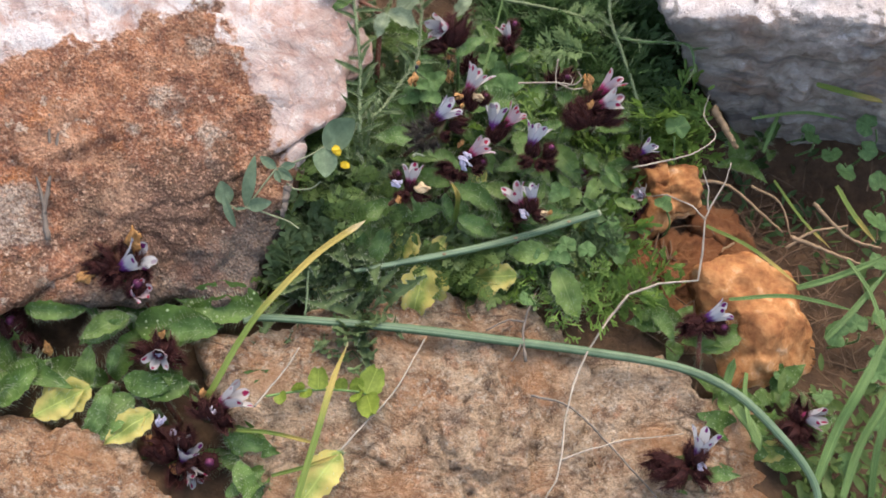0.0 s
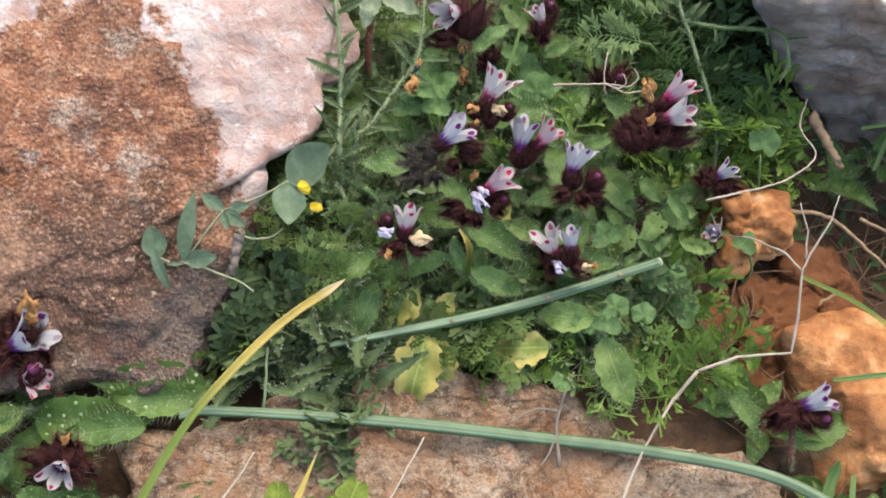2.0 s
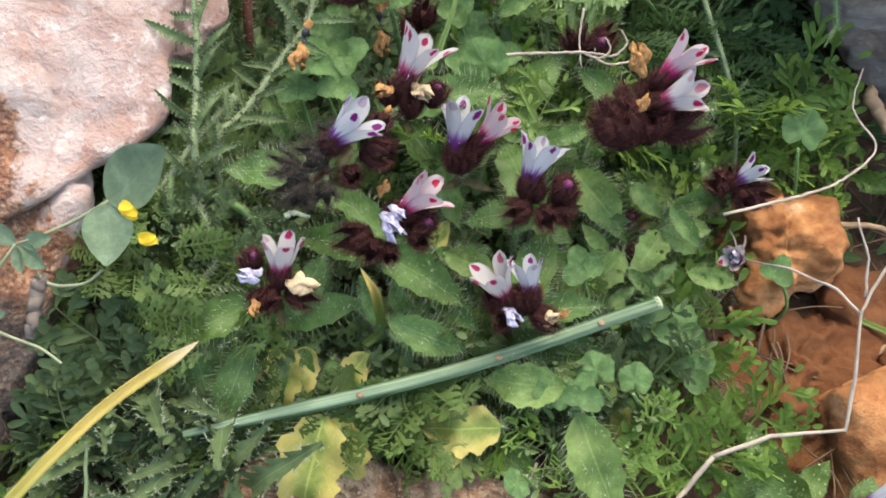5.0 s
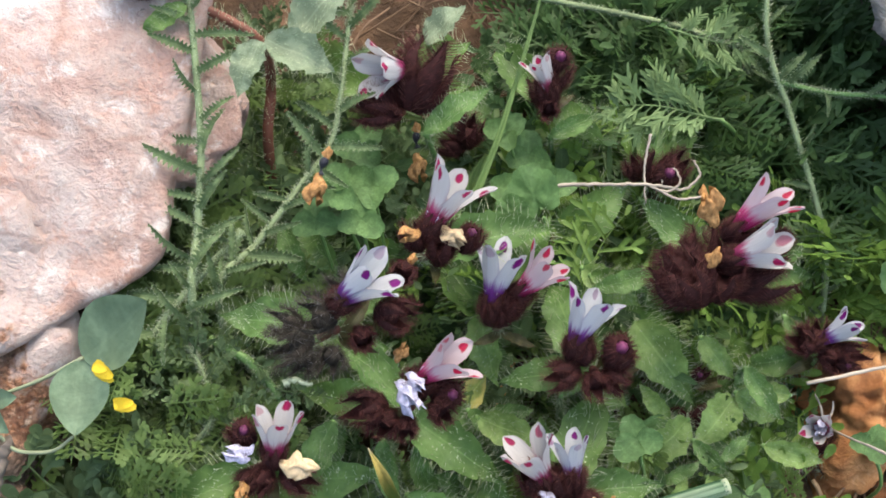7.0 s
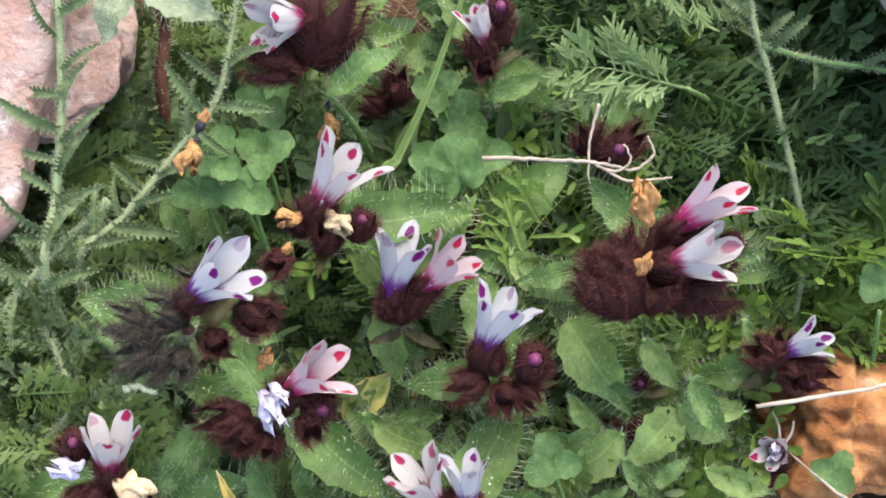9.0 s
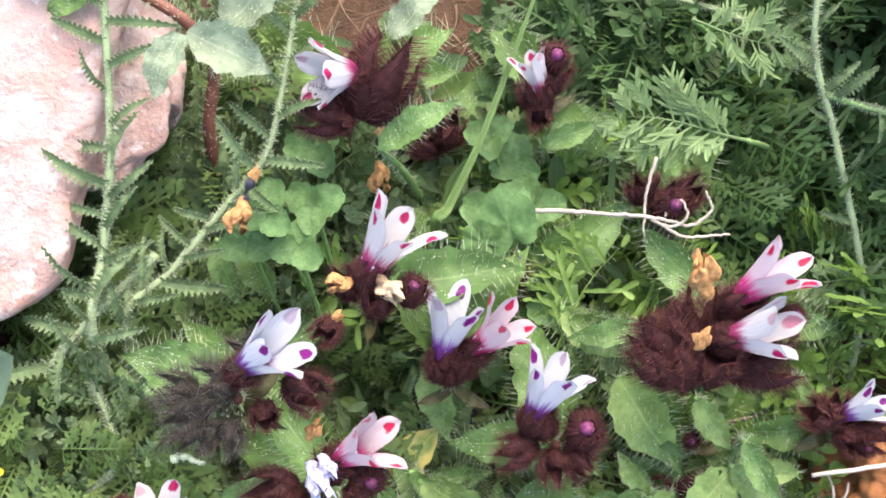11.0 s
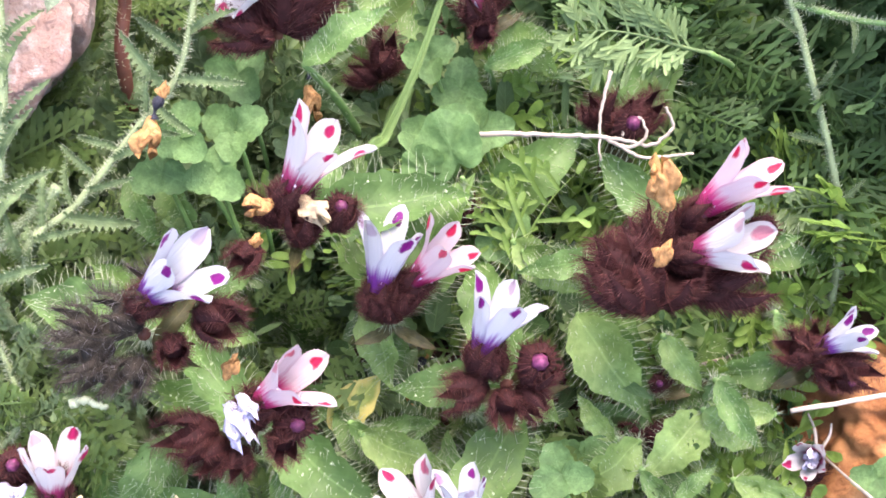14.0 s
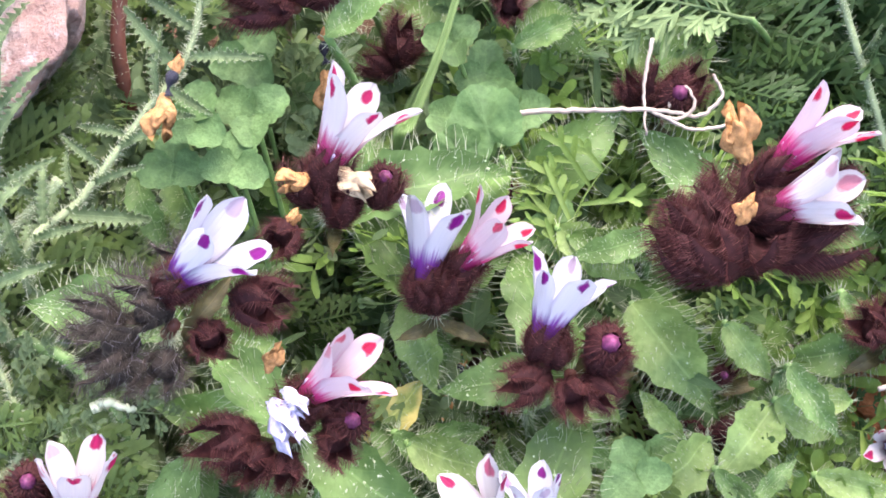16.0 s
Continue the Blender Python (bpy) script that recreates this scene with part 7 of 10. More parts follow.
leafy_stem("leafy_herb", [(0.0866, 0.0962, 0.0060), (0.0975, 0.0940, 0.0050), (0.1090, 0.0910, 0.0075), (0.1196, 0.0862, 0.0097), (0.1218, 0.0755, 0.0030)], 0.0006, 6, 0.0085, TOOTHED, 'thin green side stem with a drooping leafy tip', "herb", "woolly herbs", 7, STEM_GREEN)
leafy_stem("leafy_herb", [(-0.0243, 0.0391, 0.0264), (-0.0285, 0.0340, 0.0248), (-0.0345, 0.0268, 0.0225), (-0.0403, 0.0187, 0.0197)], 0.0009, 8, 0.0120, TOOTHED, 'woolly grey-green herb with narrow toothed leaves', "herb", "woolly herbs", 8)
rosette("lacy_herb", (-0.0447, -0.0092, -0.0247), 8, 0.0369, TOOTHED + WOOL, "lacy grey-green herb with finely cut leaves", "herb", "lacy herbs", 50, (0, -0.2), (0.6, 1.8))
rosette("lacy_herb", (-0.0515, -0.0230, -0.0254), 8, 0.0316, TOOTHED + WOOL, "lacy grey-green herb with finely cut leaves", "herb", "lacy herbs", 51, (0, -0.2), (0.6, 1.8))
rosette("lacy_herb", (-0.0375, 0.0038, -0.0237), 9, 0.0295, TOOTHED + WOOL, "lacy grey-green herb with finely cut leaves", "herb", "lacy herbs", 52, (0, -0.2), (0.6, 1.8))
rosette("lacy_herb", (-0.0322, -0.0258, -0.0290), 9, 0.0315, TOOTHED + WOOL, "lacy grey-green herb with finely cut leaves", "herb", "lacy herbs", 53, (0, -0.2), (0.6, 1.8))
rosette("lacy_herb", (-0.0418, -0.0331, -0.0290), 9, 0.0345, TOOTHED + WOOL, "lacy grey-green herb with finely cut leaves", "herb", "lacy herbs", 54, (0, -0.2), (0.6, 1.8))
rosette("lacy_herb", (-0.0224, -0.0342, -0.0321), 7, 0.0304, TOOTHED + WOOL, "lacy grey-green herb with finely cut leaves", "herb", "lacy herbs", 55, (0, -0.2), (0.6, 1.8))
rosette("lacy_herb", (-0.0525, 0.0042, -0.0222), 7, 0.0276, TOOTHED + WOOL, "lacy grey-green herb with finely cut leaves", "herb", "lacy herbs", 56, (0, -0.2), (0.6, 1.8))
rosette("lacy_herb", (-0.0328, 0.0237, -0.0210), 9, 0.0364, TOOTHED + WOOL, "lacy grey-green herb with finely cut leaves", "herb", "lacy herbs", 57, (0, -0.2), (0.6, 1.8))
rosette("lacy_herb", (-0.0204, 0.0401, -0.0212), 9, 0.0405, LACE, "lacy grey-green herb with finely cut leaves", "herb", "lacy herbs", 58, (0, -0.2), (0.6, 1.8))
rosette("lacy_herb", (-0.0299, -0.0107, -0.0271), 8, 0.0343, TOOTHED + WOOL, "lacy grey-green herb with finely cut leaves", "herb", "lacy herbs", 59, (0, -0.2), (0.6, 1.8))
rosette("lacy_herb", (-0.0574, -0.0069, -0.0241), 9, 0.0328, TOOTHED + WOOL, "lacy grey-green herb with finely cut leaves", "herb", "lacy herbs", 60, (0, -0.2), (0.6, 1.8))
rosette("lacy_herb", (-0.0740, -0.0206, -0.0237), 9, 0.0244, TOOTHED + WOOL, "lacy grey-green herb with finely cut leaves", "herb", "lacy herbs", 61, (0, -0.2), (0.6, 1.8))
rosette("lacy_herb", (-0.0256, 0.0527, -0.0184), 9, 0.0303, LACE, "lacy grey-green herb with finely cut leaves", "herb", "lacy herbs", 62, (0, -0.2), (0.6, 1.8))
rosette("lacy_herb", (-0.0177, 0.0184, -0.0245), 7, 0.0303, LACE, "lacy grey-green herb with finely cut leaves", "herb", "lacy herbs", 63, (0, -0.2), (0.6, 1.8))
rosette("lacy_herb", (-0.0612, -0.0314, -0.0263), 7, 0.0319, TOOTHED + WOOL, "lacy grey-green herb with finely cut leaves", "herb", "lacy herbs", 64, (0, -0.2), (0.6, 1.8))
rosette("lacy_herb", (-0.0392, -0.0447, -0.0313), 8, 0.0282, TOOTHED + WOOL, "lacy grey-green herb with finely cut leaves", "herb", "lacy herbs", 65, (0, -0.2), (0.6, 1.8))
rosette("lacy_herb", (-0.0321, -0.0388, -0.0318), 9, 0.0344, TOOTHED + WOOL, "lacy grey-green herb with finely cut leaves", "herb", "lacy herbs", 66, (0, -0.2), (0.6, 1.8))
rosette("lacy_herb", (-0.0129, 0.0691, -0.0194), 9, 0.0316, LACE, "lacy grey-green herb with finely cut leaves", "herb", "lacy herbs", 67, (0, -0.2), (0.6, 1.8))
rosette("feathery_herb", (0.1060, 0.0827, -0.0426), 4, 0.0260, FEATHERS, "bright green feathery herb with finely divided leaves", "herb", "feathery herbs", 100)
rosette("feathery_herb", (0.1096, 0.0662, -0.0448), 3, 0.0255, FEATHERS, "bright green feathery herb with finely divided leaves", "herb", "feathery herbs", 101)
rosette("feathery_herb", (0.1161, 0.0525, -0.0472), 4, 0.0249, FEATHERS, "bright green feathery herb with finely divided leaves", "herb", "feathery herbs", 102)
rosette("feathery_herb", (0.0437, 0.0703, -0.0345), 3, 0.0285, FEATHERS, "bright green feathery herb with finely divided leaves", "herb", "feathery herbs", 103)
rosette("feathery_herb", (0.0532, 0.0704, -0.0359), 4, 0.0291, FEATHERS, "bright green feathery herb with finely divided leaves", "herb", "feathery herbs", 104)
rosette("feathery_herb", (0.0475, 0.0941, -0.0327), 4, 0.0204, FEATHERS, "bright green feathery herb with finely divided leaves", "herb", "feathery herbs", 105)
rosette("feathery_herb", (0.0624, 0.1037, -0.0340), 3, 0.0248, FEATHERS, "bright green feathery herb with finely divided leaves", "herb", "feathery herbs", 106)
rosette("feathery_herb", (0.0780, 0.0021, -0.0465), 3, 0.0302, FEATHERS, "bright green feathery herb with finely divided leaves", "herb", "feathery herbs", 108)
rosette("feathery_herb", (0.0824, -0.0091, -0.0483), 3, 0.0226, FEATHERS, "bright green feathery herb with finely divided leaves", "herb", "feathery herbs", 109)
rosette("feathery_herb", (0.0931, -0.0121, -0.0502), 3, 0.0256, FEATHERS, "bright green feathery herb with finely divided leaves", "herb", "feathery herbs", 110)
rosette("feathery_herb", (-0.0737, -0.0218, -0.0261), 4, 0.0250, FEATHERS, "bright green feathery herb with finely divided leaves", "herb", "feathery herbs", 111)
rosette("feathery_herb", (0.0928, 0.0947, -0.0394), 3, 0.0293, FEATHERS, "bright green feathery herb with finely divided leaves", "herb", "feathery herbs", 112)
rosette("feathery_herb", (0.0993, 0.0719, -0.0427), 4, 0.0240, FEATHERS, "bright green feathery herb with finely divided leaves", "herb", "feathery herbs", 113)
rosette("feathery_herb", (0.1202, 0.0724, -0.0458), 4, 0.0240, FEATHERS, "bright green feathery herb with finely divided leaves", "herb", "feathery herbs", 114)
rosette("feathery_herb", (0.0755, 0.0415, -0.0422), 4, 0.0291, FEATHERS, "bright green feathery herb with finely divided leaves", "herb", "feathery herbs", 115)
rosette("lacy_herb", (-0.0193, 0.0692, -0.0236), 9, 0.0214, LACE, "lacy grey-green herb with finely cut leaves", "herb", "lacy herbs", 701)
rosette("lacy_herb", (0.0118, 0.0095, -0.0326), 8, 0.0320, LACE, "lacy grey-green herb with finely cut leaves", "herb", "lacy herbs", 702)
rosette("lacy_herb", (-0.0423, 0.0065, -0.0160), 6, 0.0205, TOOTHED + WOOL, "lacy grey-green herb with finely cut leaves", "herb", "lacy herbs", 703)
rosette("lacy_herb", (-0.0252, 0.0358, -0.0275), 8, 0.0300, LACE, "lacy grey-green herb with finely cut leaves", "herb", "lacy herbs", 704)
rosette("lacy_herb", (0.0071, -0.0065, -0.0342), 7, 0.0202, LACE, "lacy grey-green herb with finely cut leaves", "herb", "lacy herbs", 705)
rosette("lacy_herb", (0.0048, 0.0565, -0.0285), 9, 0.0300, LACE, "lacy grey-green herb with finely cut leaves", "herb", "lacy herbs", 706)
rosette("lacy_herb", (-0.0267, 0.0294, -0.0205), 8, 0.0309, TOOTHED + WOOL, "lacy grey-green herb with finely cut leaves", "herb", "lacy herbs", 707)
rosette("lacy_herb", (0.0074, 0.0405, -0.0311), 6, 0.0212, LACE, "lacy grey-green herb with finely cut leaves", "herb", "lacy herbs", 709)
rosette("lacy_herb", (-0.0398, 0.0957, -0.0166), 9, 0.0231, LACE, "lacy grey-green herb with finely cut leaves", "herb", "lacy herbs", 710)
rosette("lacy_herb", (0.0662, 0.0536, -0.0360), 6, 0.0215, LACE, "lacy grey-green herb with finely cut leaves", "herb", "lacy herbs", 711)
rosette("lacy_herb", (0.0197, 0.0602, -0.0246), 7, 0.0310, LACE, "lacy grey-green herb with finely cut leaves", "herb", "lacy herbs", 712)
rosette("lacy_herb", (-0.0175, -0.0131, -0.0305), 9, 0.0230, LACE, "lacy grey-green herb with finely cut leaves", "herb", "lacy herbs", 713)
rosette("lacy_herb", (-0.0387, 0.0174, -0.0211), 7, 0.0211, TOOTHED + WOOL, "lacy grey-green herb with finely cut leaves", "herb", "lacy herbs", 714)
rosette("lacy_herb", (-0.0263, 0.0368, -0.0234), 7, 0.0271, LACE, "lacy grey-green herb with finely cut leaves", "herb", "lacy herbs", 715)
rosette("feathery_herb", (0.0797, 0.0396, -0.0387), 6, 0.0203, FEATHERS + FEATHERS_SHADED, "feathery green herb with finely divided leaves", "herb", "feathery herbs", 716)
rosette("feathery_herb", (0.0409, 0.0405, -0.0283), 6, 0.0209, FEATHERS + FEATHERS_SHADED, "feathery green herb with finely divided leaves", "herb", "feathery herbs", 717)
rosette("feathery_herb", (0.0287, 0.0698, -0.0215), 7, 0.0295, FEATHERS + FEATHERS_SHADED, "feathery green herb with finely divided leaves", "herb", "feathery herbs", 718)
rosette("lacy_herb", (-0.0409, 0.0425, -0.0244), 9, 0.0246, LACE, "lacy grey-green herb with finely cut leaves", "herb", "lacy herbs", 720)
rosette("lacy_herb", (-0.0433, -0.0067, -0.0281), 6, 0.0319, TOOTHED + WOOL, "lacy grey-green herb with finely cut leaves", "herb", "lacy herbs", 721)
rosette("feathery_herb", (0.0738, 0.0687, -0.0345), 9, 0.0253, FEATHERS + FEATHERS_SHADED, "feathery green herb with finely divided leaves", "herb", "feathery herbs", 722)
rosette("lacy_herb", (0.0682, -0.0054, -0.0368), 6, 0.0258, LACE, "lacy grey-green herb with finely cut leaves", "herb", "lacy herbs", 723)
rosette("lacy_herb", (-0.0139, 0.0653, -0.0204), 9, 0.0231, LACE, "lacy grey-green herb with finely cut leaves", "herb", "lacy herbs", 724)
rosette("lacy_herb", (-0.0435, 0.0196, -0.0184), 7, 0.0262, TOOTHED + WOOL, "lacy grey-green herb with finely cut leaves", "herb", "lacy herbs", 725)
rosette("lacy_herb", (0.0069, 0.0521, -0.0270), 7, 0.0216, LACE, "lacy grey-green herb with finely cut leaves", "herb", "lacy herbs", 728)
rosette("lacy_herb", (0.0024, 0.0880, -0.0261), 6, 0.0314, LACE, "lacy grey-green herb with finely cut leaves", "herb", "lacy herbs", 729)
rosette("lacy_herb", (-0.0076, 0.0044, -0.0280), 8, 0.0311, LACE, "lacy grey-green herb with finely cut leaves", "herb", "lacy herbs", 730)
rosette("feathery_herb", (0.0672, 0.0290, -0.0359), 9, 0.0238, FEATHERS + FEATHERS_SHADED, "feathery green herb with finely divided leaves", "herb", "feathery herbs", 731)
rosette("lacy_herb", (-0.0033, 0.0760, -0.0267), 7, 0.0249, LACE, "lacy grey-green herb with finely cut leaves", "herb", "lacy herbs", 733)
rosette("lacy_herb", (-0.0194, 0.0735, -0.0216), 7, 0.0296, LACE, "lacy grey-green herb with finely cut leaves", "herb", "lacy herbs", 734)
rosette("lacy_herb", (-0.0303, 0.0466, -0.0181), 8, 0.0315, LACE, "lacy grey-green herb with finely cut leaves", "herb", "lacy herbs", 736)
rosette("lacy_herb", (0.0474, 0.0079, -0.0356), 6, 0.0291, LACE, "lacy grey-green herb with finely cut leaves", "herb", "lacy herbs", 737)
rosette("feathery_herb", (0.0272, -0.0108, -0.0374), 7, 0.0247, FEATHERS + FEATHERS_SHADED, "feathery green herb with finely divided leaves", "herb", "feathery herbs", 738)
rosette("feathery_herb", (0.0619, 0.0892, -0.0343), 9, 0.0216, FEATHERS + FEATHERS_SHADED, "feathery green herb with finely divided leaves", "herb", "feathery herbs", 739)
rosette("feathery_herb", (0.0162, 0.0569, -0.0208), 8, 0.0256, FEATHERS + FEATHERS_SHADED, "feathery green herb with finely divided leaves", "herb", "feathery herbs", 740)
rosette("feathery_herb", (0.0765, 0.0978, -0.0250), 8, 0.0231, FEATHERS + FEATHERS_SHADED, "feathery green herb with finely divided leaves", "herb", "feathery herbs", 742)
rosette("lacy_herb", (0.0520, -0.0132, -0.0381), 8, 0.0266, LACE, "lacy grey-green herb with finely cut leaves", "herb", "lacy herbs", 743)
rosette("feathery_herb", (0.0587, 0.0411, -0.0394), 6, 0.0251, FEATHERS + FEATHERS_SHADED, "feathery green herb with finely divided leaves", "herb", "feathery herbs", 744)
rosette("lacy_herb", (-0.0403, 0.0463, -0.0161), 7, 0.0256, LACE, "lacy grey-green herb with finely cut leaves", "herb", "lacy herbs", 745)
rosette("feathery_herb", (0.0157, 0.1905, -0.0183), 8, 0.0380, FEATHERS_SHADED, "feathery herb in the shade behind, shade put into its green", "herb", "feathery herbs", 206)
rosette("feathery_herb", (0.0164, 0.2084, -0.0166), 6, 0.0385, FEATHERS_SHADED, "feathery herb in the shade behind, shade put into its green", "herb", "feathery herbs", 207)
rosette("feathery_herb", (0.0419, 0.1135, -0.0299), 6, 0.0397, FEATHERS_SHADED, "feathery herb in the shade behind, shade put into its green", "herb", "feathery herbs", 209)
rosette("feathery_herb", (0.0396, 0.1528, -0.0257), 7, 0.0366, FEATHERS_SHADED, "feathery herb in the shade behind, shade put into its green", "herb", "feathery herbs", 211)
rosette("feathery_herb", (0.0313, 0.1890, -0.0208), 6, 0.0430, FEATHERS_SHADED, "feathery herb in the shade behind, shade put into its green", "herb", "feathery herbs", 213)
rosette("feathery_herb", (0.0316, 0.2114, -0.0186), 6, 0.0305, FEATHERS_SHADED, "feathery herb in the shade behind, shade put into its green", "herb", "feathery herbs", 214)
rosette("feathery_herb", (0.0479, 0.0941, -0.0328), 8, 0.0345, FEATHERS_SHADED, "feathery herb in the shade behind, shade put into its green", "herb", "feathery herbs", 215)
rosette("feathery_herb", (0.0503, 0.1194, -0.0306), 6, 0.0370, FEATHERS_SHADED, "feathery herb in the shade behind, shade put into its green", "herb", "feathery herbs", 216)
rosette("feathery_herb", (0.0530, 0.1402, -0.0289), 8, 0.0400, FEATHERS_SHADED, "feathery herb in the shade behind, shade put into its green", "herb", "feathery herbs", 217)
rosette("feathery_herb", (0.0544, 0.1585, -0.0273), 6, 0.0353, FEATHERS_SHADED, "feathery herb in the shade behind, shade put into its green", "herb", "feathery herbs", 218)
rosette("feathery_herb", (0.0510, 0.1724, -0.0254), 7, 0.0375, FEATHERS_SHADED, "feathery herb in the shade behind, shade put into its green", "herb", "feathery herbs", 219)
rosette("feathery_herb", (0.0564, 0.1904, -0.0244), 7, 0.0374, FEATHERS_SHADED, "feathery herb in the shade behind, shade put into its green", "herb", "feathery herbs", 220)
rosette("feathery_herb", (0.0562, 0.2093, -0.0225), 7, 0.0333, FEATHERS_SHADED, "feathery herb in the shade behind, shade put into its green", "herb", "feathery herbs", 221)
rosette("feathery_herb", (0.0709, 0.1037, -0.0353), 7, 0.0344, FEATHERS_SHADED, "feathery herb in the shade behind, shade put into its green", "herb", "feathery herbs", 222)
rosette("feathery_herb", (0.0658, 0.1231, -0.0326), 7, 0.0409, FEATHERS_SHADED, "feathery herb in the shade behind, shade put into its green", "herb", "feathery herbs", 223)
rosette("feathery_herb", (0.0643, 0.1312, -0.0315), 7, 0.0319, FEATHERS_SHADED, "feathery herb in the shade behind, shade put into its green", "herb", "feathery herbs", 224)
rosette("feathery_herb", (0.0631, 0.1527, -0.0292), 9, 0.0417, FEATHERS_SHADED, "feathery herb in the shade behind, shade put into its green", "herb", "feathery herbs", 225)
rosette("feathery_herb", (0.0671, 0.1755, -0.0275), 7, 0.0328, FEATHERS_SHADED, "feathery herb in the shade behind, shade put into its green", "herb", "feathery herbs", 226)
rosette("feathery_herb", (0.0695, 0.1936, -0.0261), 6, 0.0328, FEATHERS_SHADED, "feathery herb in the shade behind, shade put into its green", "herb", "feathery herbs", 227)
rosette("feathery_herb", (0.0702, 0.2129, -0.0242), 8, 0.0316, FEATHERS_SHADED, "feathery herb in the shade behind, shade put into its green", "herb", "feathery herbs", 228)
rosette("feathery_herb", (0.0841, 0.1031, -0.0373), 7, 0.0412, FEATHERS_SHADED, "feathery herb in the shade behind, shade put into its green", "herb", "feathery herbs", 229)
rosette("feathery_herb", (0.0838, 0.1123, -0.0363), 9, 0.0321, FEATHERS_SHADED, "feathery herb in the shade behind, shade put into its green", "herb", "feathery herbs", 230)
rosette("feathery_herb", (0.0802, 0.1324, -0.0338), 7, 0.0439, FEATHERS_SHADED, "feathery herb in the shade behind, shade put into its green", "herb", "feathery herbs", 231)
rosette("feathery_herb", (0.0891, 0.1491, -0.0335), 6, 0.0319, FEATHERS_SHADED, "feathery herb in the shade behind, shade put into its green", "herb", "feathery herbs", 232)
rosette("feathery_herb", (0.0862, 0.1669, -0.0312), 6, 0.0346, FEATHERS_SHADED, "feathery herb in the shade behind, shade put into its green", "herb", "feathery herbs", 233)
rosette("feathery_herb", (0.0836, 0.1902, -0.0285), 9, 0.0329, FEATHERS_SHADED, "feathery herb in the shade behind, shade put into its green", "herb", "feathery herbs", 234)
rosette("feathery_herb", (0.0825, 0.2096, -0.0264), 6, 0.0418, FEATHERS_SHADED, "feathery herb in the shade behind, shade put into its green", "herb", "feathery herbs", 235)
rosette("feathery_herb", (0.1002, 0.1482, -0.0352), 6, 0.0412, FEATHERS_SHADED, "feathery herb in the shade behind, shade put into its green", "herb", "feathery herbs", 239)
rosette("feathery_herb", (0.1025, 0.1763, -0.0327), 9, 0.0380, FEATHERS_SHADED, "feathery herb in the shade behind, shade put into its green", "herb", "feathery herbs", 240)
rosette("feathery_herb", (0.0963, 0.1910, -0.0303), 8, 0.0413, FEATHERS_SHADED, "feathery herb in the shade behind, shade put into its green", "herb", "feathery herbs", 241)
rosette("feathery_herb", (0.0971, 0.2129, -0.0283), 7, 0.0414, FEATHERS_SHADED, "feathery herb in the shade behind, shade put into its green", "herb", "feathery herbs", 242)
rosette("feathery_herb", (0.1149, 0.1567, -0.0366), 6, 0.0412, FEATHERS_SHADED, "feathery herb in the shade behind, shade put into its green", "herb", "feathery herbs", 246)
rosette("feathery_herb", (0.1136, 0.1672, -0.0353), 8, 0.0439, FEATHERS_SHADED, "feathery herb in the shade behind, shade put into its green", "herb", "feathery herbs", 247)
rosette("feathery_herb", (0.1133, 0.2135, -0.0306), 8, 0.0347, FEATHERS_SHADED, "feathery herb in the shade behind, shade put into its green", "herb", "feathery herbs", 249)
clover((0.0302, 0.0568, -0.0358), (0.0290, 0.0628, 0.0078), 0.0070, 0)
clover((0.0283, 0.0733, -0.0339), (0.0252, 0.0793, 0.0073), 0.0053, 1)
clover((0.0248, 0.0718, -0.0335), (0.0302, 0.0778, 0.0010), 0.0057, 2)
clover((-0.0024, 0.0434, -0.0323), (-0.0075, 0.0494, 0.0257), 0.0057, 3)
clover((-0.0061, 0.0401, -0.0321), (-0.0021, 0.0461, 0.0206), 0.0053, 4)
clover((-0.0119, 0.0405, -0.0312), (-0.0116, 0.0465, 0.0196), 0.0053, 5)
clover((-0.0043, 0.0472, -0.0316), (-0.0003, 0.0532, 0.0225), 0.0057, 6)
clover((0.0543, 0.0056, -0.0446), (0.0544, 0.0116, -0.0043), 0.0057, 7)
clover((0.0804, -0.0031, -0.0494), (0.0790, 0.0029, -0.0204), 0.0061, 8)
clover((0.0773, -0.0100, -0.0496), (0.0826, -0.0040, -0.0291), 0.0061, 9)
clover((0.0587, -0.0243, -0.0482), (0.0533, -0.0183, -0.0095), 0.0053, 10)
round_leaf((0.1111, 0.0447, -0.0492), (0.1120, 0.0507, -0.0133), (0.30, 0.80, 0.45), 0.0115, 50)
clover((0.0576, 0.0117, -0.0445), (0.0573, 0.0177, -0.0154), 0.0053, 12)
clover((0.0846, 0.0011, -0.0496), (0.0834, 0.0071, -0.0347), 0.0053, 13)
clover((0.0610, 0.0207, -0.0441), (0.0626, 0.0267, -0.0218), 0.0057, 14)
clover((0.0770, 0.0237, -0.0462), (0.0796, 0.0297, -0.0194), 0.0057, 15)
clover((0.0373, 0.0612, -0.0365), (0.0354, 0.0672, 0.0046), 0.0066, 16)
clover((0.1073, 0.0176, -0.0513), (0.1065, 0.0236, -0.0287), 0.0049, 17)
clover((-0.0081, 0.0633, -0.0295), (-0.0055, 0.0693, 0.0143), 0.0066, 18)
clover((0.0221, 0.0126, -0.0391), (0.0195, 0.0186, -0.0186), 0.0066, 19)
clover((0.0392, 0.0446, -0.0384), (0.0417, 0.0506, -0.0042), 0.0057, 20)
round_leaf((0.1840, 0.0744, -0.0572), (0.1879, 0.0684, -0.0403), (0.03, 1.00, -0.07), 0.0090, 0)
round_leaf((0.1935, 0.0737, -0.0587), (0.1962, 0.0677, -0.0427), (0.03, -1.00, 0.13), 0.0100, 1)
